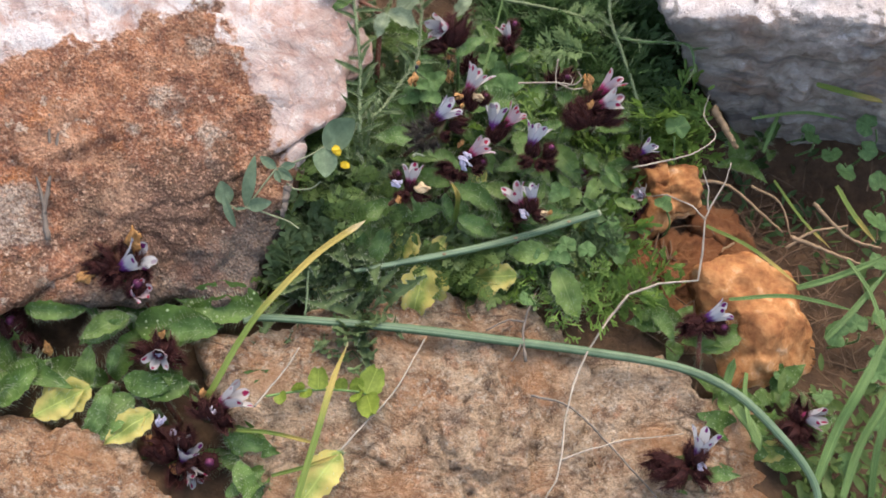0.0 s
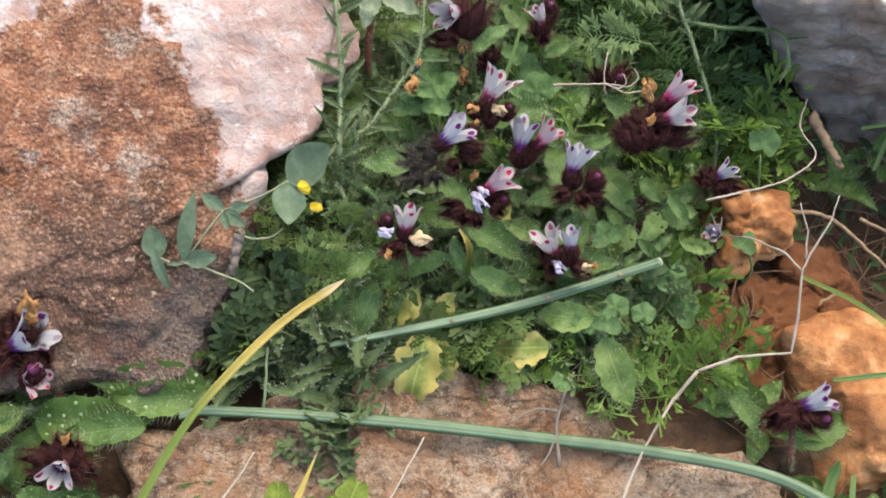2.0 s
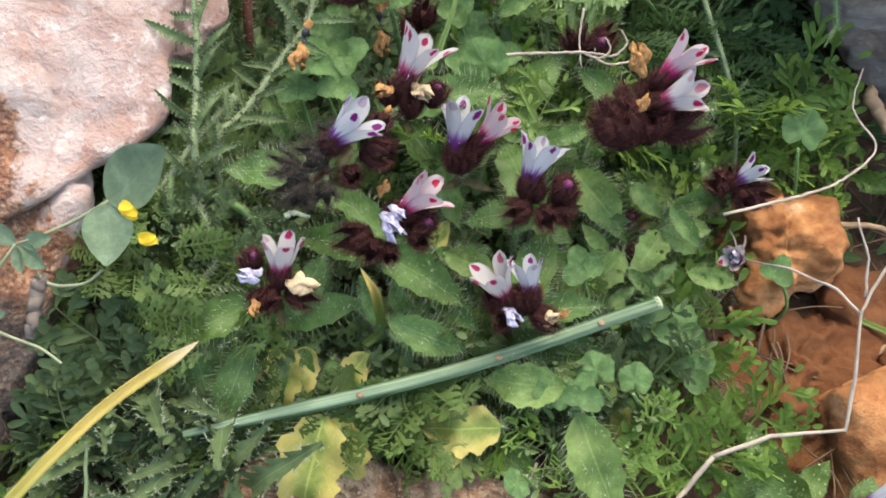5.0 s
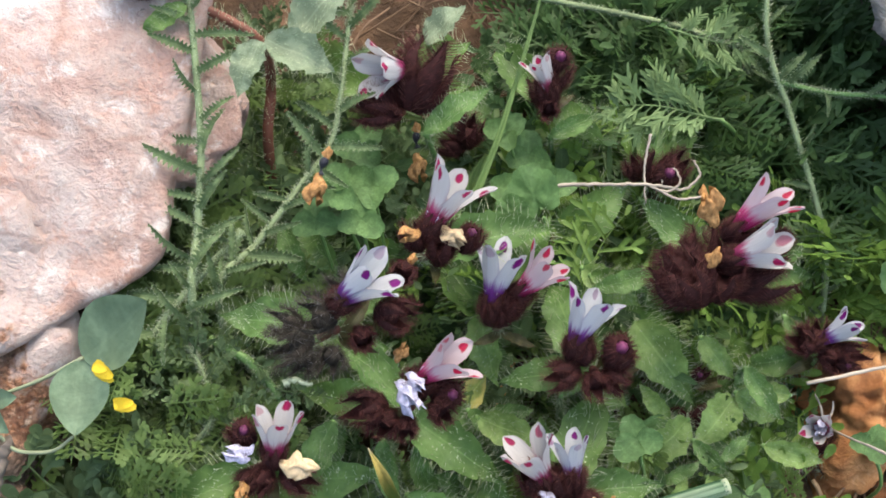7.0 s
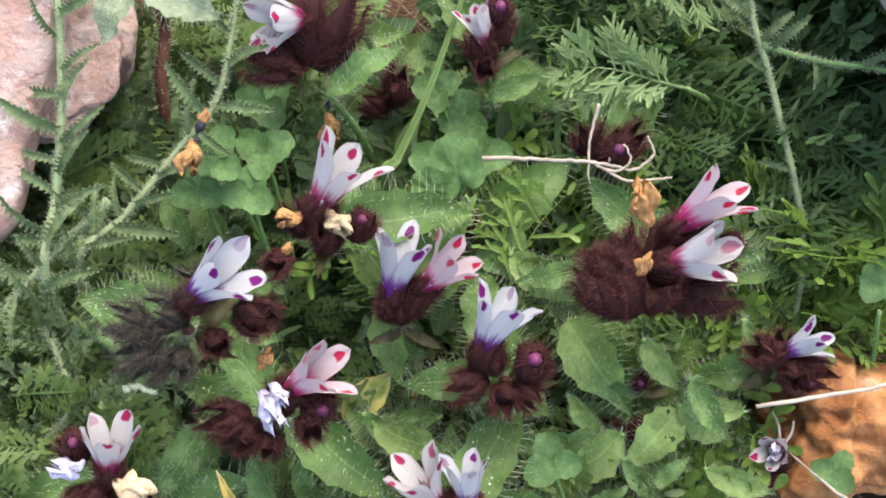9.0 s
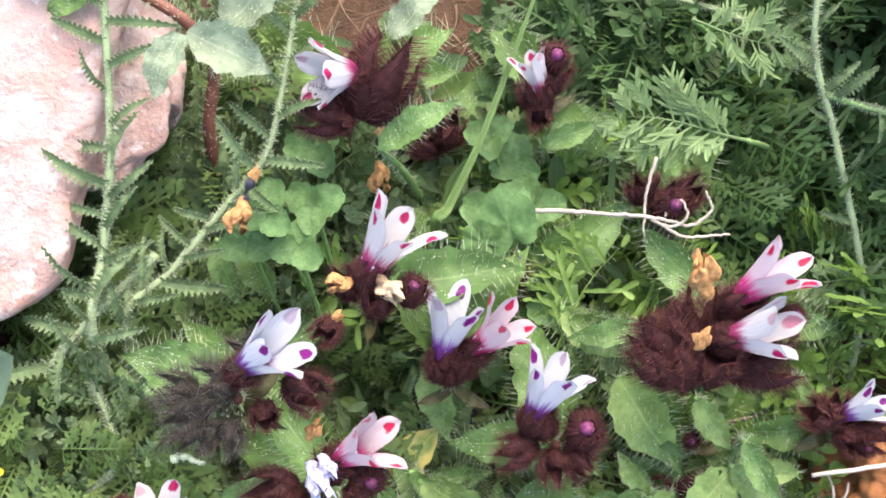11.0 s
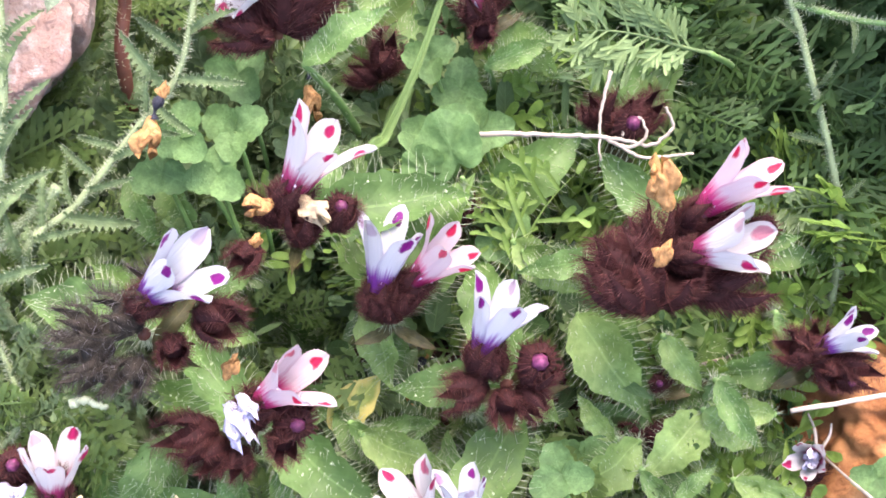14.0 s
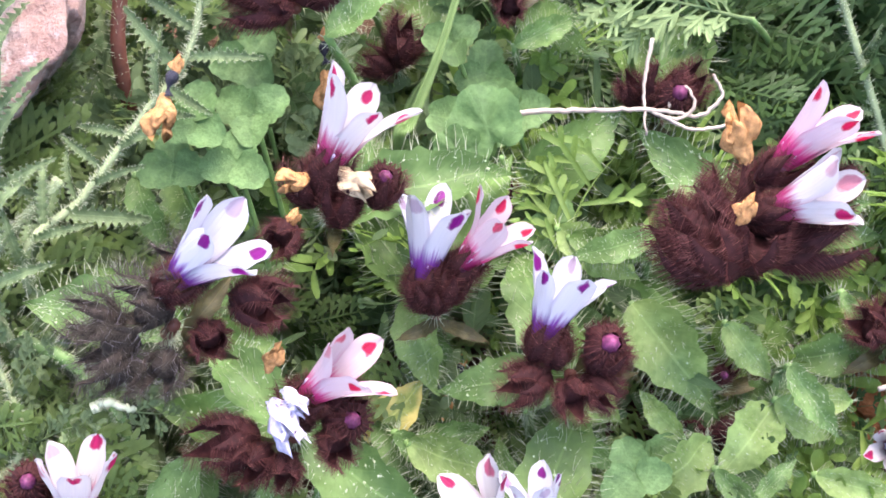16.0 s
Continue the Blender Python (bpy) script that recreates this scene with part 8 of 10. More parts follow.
round_leaf((0.2054, 0.0644, -0.0614), (0.2023, 0.0584, -0.0435), (-0.01, -1.00, -0.07), 0.0110, 2)
round_leaf((0.2135, 0.0715, -0.0619), (0.2096, 0.0655, -0.0399), (0.94, -0.34, -0.06), 0.0100, 3)
round_leaf((0.2220, 0.0801, -0.0623), (0.2188, 0.0741, -0.0364), (-0.90, 0.43, 0.19), 0.0110, 4)
round_leaf((0.2204, 0.0469, -0.0654), (0.2167, 0.0409, -0.0434), (0.04, 1.00, 0.21), 0.0120, 5)
round_leaf((0.2136, 0.0339, -0.0656), (0.2101, 0.0279, -0.0417), (-0.17, -0.98, 0.18), 0.0130, 6)
round_leaf((0.2182, 0.0279, -0.0669), (0.2144, 0.0219, -0.0450), (0.40, -0.91, 0.26), 0.0120, 7)
round_leaf((0.2080, 0.0109, -0.0671), (0.2111, 0.0049, -0.0462), (-0.71, -0.70, 0.17), 0.0100, 8)
round_leaf((0.1915, -0.0433, -0.0701), (0.1939, -0.0493, -0.0490), (0.95, 0.32, 0.22), 0.0110, 9)
round_leaf((0.1829, -0.0318, -0.0676), (0.1859, -0.0378, -0.0487), (-0.94, 0.35, 0.30), 0.0120, 10)
round_leaf((0.1907, -0.0297, -0.0686), (0.1911, -0.0357, -0.0472), (-0.08, 1.00, 0.25), 0.0100, 11)
round_leaf((0.1691, -0.0554, -0.0679), (0.1698, -0.0614, -0.0526), (0.17, -0.99, 0.22), 0.0090, 12)
round_leaf((0.1743, -0.0907, -0.0722), (0.1704, -0.0967, -0.0522), (0.96, -0.30, 0.34), 0.0100, 13)
round_leaf((0.1866, -0.0779, -0.0728), (0.1887, -0.0839, -0.0517), (0.76, 0.66, 0.44), 0.0110, 14)
round_leaf((0.1598, -0.0569, -0.0667), (0.1575, -0.0629, -0.0549), (-0.71, -0.71, 0.12), 0.0080, 15)
round_leaf((0.1542, -0.0439, -0.0645), (0.1561, -0.0499, -0.0554), (-0.40, -0.92, 0.24), 0.0080, 16)
round_leaf((0.2072, -0.0201, -0.0701), (0.2064, -0.0261, -0.0486), (-0.67, -0.74, 0.35), 0.0110, 17)
round_leaf((0.1942, -0.0528, -0.0714), (0.1967, -0.0588, -0.0524), (0.01, 1.00, 0.49), 0.0100, 18)
round_leaf((0.1353, -0.0300, -0.0603), (0.1320, -0.0360, -0.0464), (0.72, -0.69, -0.08), 0.0070, 19)
round_leaf((0.1236, -0.0262, -0.0582), (0.1272, -0.0322, -0.0453), (-0.13, 0.99, 0.16), 0.0070, 20)
round_leaf((0.2295, 0.0776, -0.0637), (0.2285, 0.0716, -0.0421), (0.80, 0.60, 0.22), 0.0120, 21)
round_leaf((0.1809, 0.0820, -0.0559), (0.1843, 0.0760, -0.0430), (0.86, 0.52, 0.31), 0.0080, 22)
single_leaf((-0.1422, -0.0468, -0.0203), (-0.1442, -0.0508, 0.0016), (-0.1676, -0.0489, 0.0052), 'dotted', 60)
single_leaf((-0.1226, -0.0512, -0.0237), (-0.1246, -0.0552, 0.0022), (-0.1434, -0.0657, -0.0001), 'dotted', 61)
single_leaf((-0.0739, -0.0337, -0.0293), (-0.0738, -0.0414, -0.0107), (-0.1066, -0.0442, -0.0022), 'dotted', 62)
single_leaf((-0.1177, -0.0544, -0.0248), (-0.1224, -0.0563, -0.0021), (-0.0893, -0.0560, -0.0051), 'dotted', 63)
single_leaf((-0.1548, -0.0691, -0.0207), (-0.1568, -0.0731, -0.0028), (-0.1724, -0.0878, -0.0059), 'dotted', 64)
single_leaf((-0.1364, -0.0777, -0.0243), (-0.1384, -0.0817, -0.0084), (-0.1604, -0.0922, -0.0122), 'old', 65)
single_leaf((-0.1193, -0.0811, -0.0272), (-0.1213, -0.0851, -0.0093), (-0.1404, -0.1042, -0.0144), 'dotted', 66)
single_leaf((-0.1110, -0.0877, -0.0291), (-0.1130, -0.0917, -0.0112), (-0.1302, -0.1038, -0.0139), 'old', 67)
single_leaf((-0.0972, -0.0767, -0.0301), (-0.0992, -0.0807, -0.0082), (-0.1211, -0.0837, -0.0072), 'dotted', 68)
single_leaf((-0.0838, -0.0923, -0.0337), (-0.0858, -0.0963, -0.0198), (-0.0636, -0.1045, -0.0219), 'dotted', 69)
single_leaf((-0.0370, -0.1021, -0.0417), (-0.0390, -0.1061, -0.0178), (-0.0540, -0.1261, -0.0235), 'old', 70)
single_leaf((-0.1261, -0.0618, -0.0243), (-0.1281, -0.0658, -0.0024), (-0.1321, -0.0762, -0.0068), 'green', 71)
single_leaf((-0.0768, -0.1065, -0.0361), (-0.0788, -0.1105, -0.0182), (-0.0716, -0.1251, -0.0228), 'dotted', 72)
single_leaf((-0.1070, -0.0646, -0.0274), (-0.1090, -0.0686, -0.0115), (-0.1006, -0.0837, -0.0123), 'dotted', 73)
single_leaf((-0.0864, -0.0905, -0.0331), (-0.0884, -0.0945, -0.0132), (-0.0977, -0.0854, -0.0089), 'green', 74)
grass_blade([(-0.0821, -0.0997, -0.0107), (-0.0656, -0.1003, -0.0122), (-0.0451, -0.1046, -0.0147)], 0.0016, BLADE_YELLOW, "yellow-green stalk over the slab", 70, 0.8, 0.2)
grass_blade([(-0.0647, -0.1172, -0.0150), (-0.0518, -0.1133, -0.0156), (-0.0388, -0.1081, -0.0160)], 0.0016, BLADE_YELLOW, "yellow-green stalk over the slab", 71, 0.8, 0.2)
rosette("bristly_herb", (0.1663, 0.0766, -0.0523), 4, 0.0179, LEAVES["deep"], "rosette of dark leaves in the shade of the grey boulder", "herb", "bristly leaf rosettes", 800, (0, -0.2), (0.2, 1.0))
rosette("bristly_herb", (0.1516, 0.0619, -0.0515), 4, 0.0200, LEAVES["deep"], "rosette of dark leaves in the shade of the grey boulder", "herb", "bristly leaf rosettes", 801, (0, -0.2), (0.2, 1.0))
rosette("bristly_herb", (0.1740, 0.0945, -0.0517), 4, 0.0163, LEAVES["deep"], "rosette of dark leaves in the shade of the grey boulder", "herb", "bristly leaf rosettes", 805, (0, -0.2), (0.2, 1.0))
single_leaf((0.0564, 0.0438, -0.0411), (0.0544, 0.0398, -0.0072), (0.0656, 0.0263, -0.0122), 'light', 130)
single_leaf((0.0449, 0.0532, -0.0384), (0.0429, 0.0492, -0.0005), (0.0550, 0.0431, -0.0049), 'light', 131)
single_leaf((0.0239, 0.0405, -0.0365), (0.0219, 0.0365, 0.0014), (0.0253, 0.0230, -0.0045), 'light', 132)
single_leaf((0.0708, 0.0431, -0.0433), (0.0688, 0.0391, -0.0114), (0.0756, 0.0316, -0.0152), 'light', 133)
single_leaf((0.0243, 0.0183, -0.0388), (0.0223, 0.0143, -0.0029), (0.0354, 0.0115, -0.0072), 'light', 134)
single_leaf((0.0783, 0.0323, -0.0455), (0.0763, 0.0283, -0.0156), (0.0862, 0.0239, -0.0195), 'light', 135)
single_leaf((0.0444, 0.0329, -0.0404), (0.0424, 0.0289, -0.0065), (0.0525, 0.0217, -0.0107), 'light', 136)
single_leaf((0.0639, 0.0251, -0.0441), (0.0619, 0.0211, -0.0142), (0.0557, 0.0270, -0.0107), 'light', 137)
twig([[(-0.1541, -0.0351, 0.0274), (-0.1558, -0.0264, 0.0325), (-0.1546, -0.0162, 0.0377), (-0.1523, -0.0038, 0.0437), (-0.1506, 0.0106, 0.0510)], [(-0.1544, -0.0162, 0.0376), (-0.1544, -0.0022, 0.0452), (-0.1556, 0.0088, 0.0514)], [(-0.1548, 0.0089, 0.0512), (-0.1586, 0.0093, 0.0525), (-0.1623, 0.0106, 0.0544)], [(-0.1554, -0.0263, 0.0324), (-0.1586, -0.0148, 0.0395), (-0.1601, -0.0081, 0.0436)]], 0.0011, DARK_TWIG, "dry grey-brown forked stem lying on the boulder", angular=True)
rosette("lacy_herb", (-0.0298, 0.0755, -0.0050), 8, 0.0186, LACE + TOOTHED, "lacy grey-green herb against the boulder", "herb", "lacy herbs", 850, (0.2, -0.1), (0.5, 1.8))
rosette("lacy_herb", (-0.0332, 0.0530, -0.0067), 9, 0.0210, LACE + TOOTHED, "lacy grey-green herb against the boulder", "herb", "lacy herbs", 851, (0.2, -0.1), (0.5, 1.8))
rosette("lacy_herb", (-0.0316, 0.0379, -0.0085), 6, 0.0183, LACE + TOOTHED, "lacy grey-green herb against the boulder", "herb", "lacy herbs", 852, (0.2, -0.1), (0.5, 1.8))
rosette("lacy_herb", (-0.0378, 0.0260, -0.0137), 9, 0.0185, LACE + TOOTHED, "lacy grey-green herb against the boulder", "herb", "lacy herbs", 853, (0.2, -0.1), (0.5, 1.8))
rosette("lacy_herb", (-0.0427, 0.0158, -0.0170), 9, 0.0205, LACE + TOOTHED, "lacy grey-green herb against the boulder", "herb", "lacy herbs", 854, (0.2, -0.1), (0.5, 1.8))
rosette("lacy_herb", (-0.0475, 0.0080, -0.0191), 9, 0.0164, LACE + TOOTHED, "lacy grey-green herb against the boulder", "herb", "lacy herbs", 855, (0.2, -0.1), (0.5, 1.8))
rosette("lacy_herb", (-0.0519, -0.0038, -0.0196), 6, 0.0146, LACE + TOOTHED, "lacy grey-green herb against the boulder", "herb", "lacy herbs", 856, (0.2, -0.1), (0.5, 1.8))
rosette("lacy_herb", (-0.0273, 0.0910, 0.0012), 7, 0.0213, LACE + TOOTHED, "lacy grey-green herb against the boulder", "herb", "lacy herbs", 857, (0.2, -0.1), (0.5, 1.8))
rosette("lacy_herb", (-0.0367, 0.0733, -0.0142), 6, 0.0196, LACE + TOOTHED, "lacy grey-green herb against the boulder", "herb", "lacy herbs", 858, (0.2, -0.1), (0.5, 1.8))
rosette("lacy_herb", (-0.0413, 0.0420, -0.0216), 9, 0.0198, LACE + TOOTHED, "lacy grey-green herb against the boulder", "herb", "lacy herbs", 859, (0.2, -0.1), (0.5, 1.8))
rosette("lacy_herb", (-0.0568, -0.0122, -0.0247), 8, 0.0163, LACE + TOOTHED, "lacy grey-green herb against the boulder", "herb", "lacy herbs", 860, (0.2, -0.1), (0.5, 1.8))
rosette("lacy_herb", (-0.0311, 0.0992, 0.0076), 7, 0.0158, LACE + TOOTHED, "lacy grey-green herb against the boulder", "herb", "lacy herbs", 861, (0.2, -0.1), (0.5, 1.8))
single_leaf((-0.0256, -0.0011, -0.0333), (-0.0276, -0.0051, -0.0014), (-0.0302, -0.0249, -0.0130), 'green', 110)
single_leaf((-0.0082, -0.0033, -0.0361), (-0.0102, -0.0073, -0.0082), (-0.0146, -0.0227, -0.0171), 'deep', 111)
single_leaf((-0.0021, -0.0047, -0.0372), (-0.0041, -0.0087, -0.0113), (-0.0053, -0.0211, -0.0183), 'deep', 112)
single_leaf((0.0114, 0.0001, -0.0387), (0.0094, -0.0039, -0.0068), (0.0265, -0.0059, -0.0136), 'green', 113)
single_leaf((0.0295, -0.0050, -0.0419), (0.0275, -0.0090, -0.0200), (0.0458, -0.0114, -0.0230), 'green', 114)
single_leaf((0.0500, 0.0016, -0.0443), (0.0480, -0.0024, -0.0244), (0.0619, -0.0072, -0.0270), 'green', 115)
single_leaf((0.0359, -0.0161, -0.0440), (0.0339, -0.0201, -0.0281), (0.0147, -0.0182, -0.0260), 'old', 116)
single_leaf((0.0498, -0.0122, -0.0457), (0.0478, -0.0162, -0.0298), (0.0530, -0.0303, -0.0340), 'green', 117)
single_leaf((0.0059, -0.0040, -0.0383), (0.0039, -0.0080, -0.0144), (0.0094, -0.0210, -0.0205), 'green', 118)
rosette("feathery_herb", (0.0815, -0.0268, -0.0457), 6, 0.0274, FEATHERS, "bright green feathery herb with finely divided leaves", "herb", "feathery herbs", 903, (0, -0.1), (0.4, 1.4))
rosette("feathery_herb", (0.1047, 0.0750, -0.0313), 6, 0.0302, FEATHERS, "bright green feathery herb with finely divided leaves", "herb", "feathery herbs", 904, (0, -0.1), (0.4, 1.4))
rosette("feathery_herb", (0.1111, 0.0644, -0.0347), 5, 0.0268, FEATHERS, "bright green feathery herb with finely divided leaves", "herb", "feathery herbs", 905, (0, -0.1), (0.4, 1.4))
rosette("feathery_herb", (0.0515, 0.0677, -0.0233), 5, 0.0261, FEATHERS, "bright green feathery herb with finely divided leaves", "herb", "feathery herbs", 906, (0, -0.1), (0.4, 1.4))
rosette("feathery_herb", (0.0981, 0.0597, -0.0332), 4, 0.0256, FEATHERS, "bright green feathery herb with finely divided leaves", "herb", "feathery herbs", 907, (0, -0.1), (0.4, 1.4))
rosette("bristly_herb", (-0.0200, -0.0120, -0.0322), 6, 0.0199, LEAVES["green"] + LEAVES["deep"], "rosette of bristly green leaves with white warts", "herb", "bristly leaf rosettes", 400, (0, -0.15), (0.35, 1.2))
rosette("bristly_herb", (-0.0050, -0.0250, -0.0358), 7, 0.0193, LEAVES["green"] + LEAVES["deep"], "rosette of bristly green leaves with white warts", "herb", "bristly leaf rosettes", 401, (0, -0.15), (0.35, 1.2))
rosette("bristly_herb", (0.0120, -0.0120, -0.0370), 8, 0.0187, LEAVES["green"] + LEAVES["old"][:1], "rosette of bristly green leaves, some yellowing", "herb", "bristly leaf rosettes", 402, (0, -0.15), (0.35, 1.2))
rosette("bristly_herb", (0.0300, -0.0180, -0.0403), 7, 0.0278, LEAVES["green"] + LEAVES["deep"], "rosette of bristly green leaves with white warts", "herb", "bristly leaf rosettes", 403, (0, -0.15), (0.35, 1.2))
rosette("bristly_herb", (0.0450, -0.0050, -0.0413), 8, 0.0202, LEAVES["green"] + LEAVES["deep"], "rosette of bristly green leaves with white warts", "herb", "bristly leaf rosettes", 404, (0, -0.15), (0.35, 1.2))
rosette("bristly_herb", (0.0600, 0.0040, -0.0426), 7, 0.0199, LEAVES["green"] + LEAVES["deep"], "rosette of bristly green leaves with white warts", "herb", "bristly leaf rosettes", 405, (0, -0.15), (0.35, 1.2))
rosette("bristly_herb", (0.0750, 0.0120, -0.0440), 8, 0.0202, LEAVES["green"] + LEAVES["deep"], "rosette of bristly green leaves with white warts", "herb", "bristly leaf rosettes", 406, (0, -0.15), (0.35, 1.2))
rosette("bristly_herb", (-0.0120, 0.0120, -0.0310), 6, 0.0160, LEAVES["green"] + LEAVES["deep"], "rosette of bristly green leaves with white warts", "herb", "bristly leaf rosettes", 407, (0, -0.15), (0.35, 1.2))
rosette("bristly_herb", (0.0200, 0.0120, -0.0358), 7, 0.0230, LEAVES["green"] + LEAVES["deep"], "rosette of bristly green leaves with white warts", "herb", "bristly leaf rosettes", 408, (0, -0.15), (0.35, 1.2))
rosette("bristly_herb", (0.0500, 0.0180, -0.0397), 7, 0.0223, LEAVES["green"] + LEAVES["deep"], "rosette of bristly green leaves with white warts", "herb", "bristly leaf rosettes", 409, (0, -0.15), (0.35, 1.2))
rosette("bristly_herb", (0.0350, 0.0300, -0.0362), 6, 0.0198, LEAVES["green"] + LEAVES["deep"], "rosette of bristly green leaves with white warts", "herb", "bristly leaf rosettes", 410, (0, -0.15), (0.35, 1.2))
rosette("bristly_herb", (0.0650, 0.0300, -0.0408), 8, 0.0166, LEAVES["green"] + LEAVES["deep"], "rosette of bristly green leaves with white warts", "herb", "bristly leaf rosettes", 411, (0, -0.15), (0.35, 1.2))
rosette("bristly_herb", (0.0800, 0.0350, -0.0425), 7, 0.0237, LEAVES["green"] + LEAVES["deep"], "rosette of bristly green leaves with white warts", "herb", "bristly leaf rosettes", 412, (0, -0.15), (0.35, 1.2))
rosette("bristly_herb", (0.0000, 0.0350, -0.0305), 8, 0.0226, LEAVES["green"] + LEAVES["deep"], "rosette of bristly green leaves with white warts", "herb", "bristly leaf rosettes", 413, (0, -0.15), (0.35, 1.2))
rosette("bristly_herb", (0.0220, 0.0520, -0.0321), 7, 0.0158, LEAVES["green"] + LEAVES["deep"], "rosette of bristly green leaves with white warts", "herb", "bristly leaf rosettes", 414, (0, -0.15), (0.35, 1.2))
rosette("bristly_herb", (0.0480, 0.0500, -0.0362), 8, 0.0179, LEAVES["green"] + LEAVES["deep"], "rosette of bristly green leaves with white warts", "herb", "bristly leaf rosettes", 415, (0, -0.15), (0.35, 1.2))
rosette("bristly_herb", (0.0700, 0.0550, -0.0390), 8, 0.0159, LEAVES["green"] + LEAVES["deep"], "rosette of bristly green leaves with white warts", "herb", "bristly leaf rosettes", 416, (0, -0.15), (0.35, 1.2))
rosette("bristly_herb", (0.0100, 0.0680, -0.0287), 6, 0.0176, LEAVES["green"] + LEAVES["deep"], "rosette of bristly green leaves with white warts", "herb", "bristly leaf rosettes", 417, (0, -0.15), (0.35, 1.2))
rosette("bristly_herb", (0.0300, 0.0700, -0.0315), 6, 0.0231, LEAVES["green"] + LEAVES["deep"], "rosette of bristly green leaves with white warts", "herb", "bristly leaf rosettes", 418, (0, -0.15), (0.35, 1.2))
rosette("bristly_herb", (0.0550, 0.0750, -0.0348), 6, 0.0154, LEAVES["green"] + LEAVES["deep"], "rosette of bristly green leaves with white warts", "herb", "bristly leaf rosettes", 419, (0, -0.15), (0.35, 1.2))
rosette("bristly_herb", (-0.0120, 0.0500, -0.0272), 8, 0.0165, LEAVES["green"] + LEAVES["deep"], "rosette of bristly green leaves with white warts", "herb", "bristly leaf rosettes", 420, (0, -0.15), (0.35, 1.2))
rosette("bristly_herb", (-0.0180, 0.0750, -0.0238), 8, 0.0224, LEAVES["green"] + LEAVES["deep"], "rosette of bristly green leaves with white warts", "herb", "bristly leaf rosettes", 421, (0, -0.15), (0.35, 1.2))
rosette("bristly_herb", (0.0200, 0.0900, -0.0280), 7, 0.0174, LEAVES["green"] + LEAVES["deep"], "rosette of bristly green leaves with white warts", "herb", "bristly leaf rosettes", 422, (0, -0.15), (0.35, 1.2))
rosette("bristly_herb", (0.0450, 0.0950, -0.0312), 6, 0.0195, LEAVES["green"] + LEAVES["deep"], "rosette of bristly green leaves with white warts", "herb", "bristly leaf rosettes", 423, (0, -0.15), (0.35, 1.2))
rosette("bristly_herb", (0.0850, 0.0500, -0.0417), 8, 0.0182, LEAVES["green"] + LEAVES["deep"], "rosette of bristly green leaves with white warts", "herb", "bristly leaf rosettes", 424, (0, -0.15), (0.35, 1.2))
rosette("bristly_herb", (0.0800, 0.0750, -0.0385), 7, 0.0186, LEAVES["green"] + LEAVES["deep"], "rosette of bristly green leaves with white warts", "herb", "bristly leaf rosettes", 425, (0, -0.15), (0.35, 1.2))
rosette("bristly_herb", (-0.0300, -0.0300, -0.0325), 7, 0.0279, LEAVES["green"] + LEAVES["old"][:1], "rosette of bristly green leaves, some yellowing", "herb", "bristly leaf rosettes", 426, (0, -0.15), (0.35, 1.2))
rosette("bristly_herb", (0.0620, -0.0180, -0.0451), 7, 0.0211, LEAVES["green"] + LEAVES["old"][:1], "rosette of bristly green leaves, some yellowing", "herb", "bristly leaf rosettes", 427, (0, -0.15), (0.35, 1.2))
rosette("bristly_herb", (-0.0316, -0.0117, 0.0036), 1, 0.0216, LEAVES['green'][:3], "single green bristly leaf at the slab's edge", "leaf", "", 503, (2.13, -9.23), (-7.36, -7.36))
rosette("bristly_herb", (0.0433, -0.0099, -0.0165), 1, 0.0122, LEAVES['green'][:3], "single green bristly leaf at the slab's edge", "leaf", "", 504, (10.65, -5.10), (-2.11, -2.11))
rosette("bristly_herb", (-0.1104, -0.0575, -0.0162), 2, 0.0340, LEAVES["deep"], "rosette of deep green bristly leaves with white warts", "herb", "bristly leaf rosettes", 602, (0, -0.1), (0.15, 0.9))
rosette("bristly_herb", (-0.1317, -0.0719, -0.0164), 2, 0.0300, LEAVES["deep"], "rosette of deep green bristly leaves with white warts", "herb", "bristly leaf rosettes", 605, (0, -0.1), (0.15, 0.9))
rosette("bristly_herb", (-0.0668, -0.1090, -0.0339), 4, 0.0300, LEAVES["deep"], "rosette of deep green bristly leaves with white warts", "herb", "bristly leaf rosettes", 611, (0, -0.1), (0.15, 0.9))
rosette("bristly_herb", (-0.1715, -0.0725, -0.0125), 4, 0.0340, LEAVES["deep"], "rosette of deep green bristly leaves with white warts", "herb", "bristly leaf rosettes", 613, (0, -0.1), (0.15, 0.9))
rosette("bristly_herb", (0.1330, -0.0784, -0.0608), 5, 0.0220, LEAVES["dotted"] + LEAVES["old"][:1], "rosette of deep green bristly leaves with white warts", "herb", "bristly leaf rosettes", 615, (0, -0.1), (0.15, 0.9))
rosette("bristly_herb", (0.1419, -0.0881, -0.0631), 5, 0.0220, LEAVES["dotted"] + LEAVES["old"][:1], "rosette of deep green bristly leaves with white warts", "herb", "bristly leaf rosettes", 616, (0, -0.1), (0.15, 0.9))
rosette("bristly_herb", (0.1096, -0.0344, -0.0529), 4, 0.0200, LEAVES["dotted"], "rosette of deep green bristly leaves with white warts", "herb", "bristly leaf rosettes", 617, (0, -0.1), (0.15, 0.9))
rosette("bristly_herb", (0.1304, -0.0597, -0.0595), 4, 0.0180, LEAVES["dotted"], "rosette of deep green bristly leaves with white warts", "herb", "bristly leaf rosettes", 618, (0, -0.1), (0.15, 0.9))
rosette("bristly_herb", (0.1154, -0.0993, -0.0612), 4, 0.0200, LEAVES["dotted"], "rosette of deep green bristly leaves with white warts", "herb", "bristly leaf rosettes", 619, (0, -0.1), (0.15, 0.9))
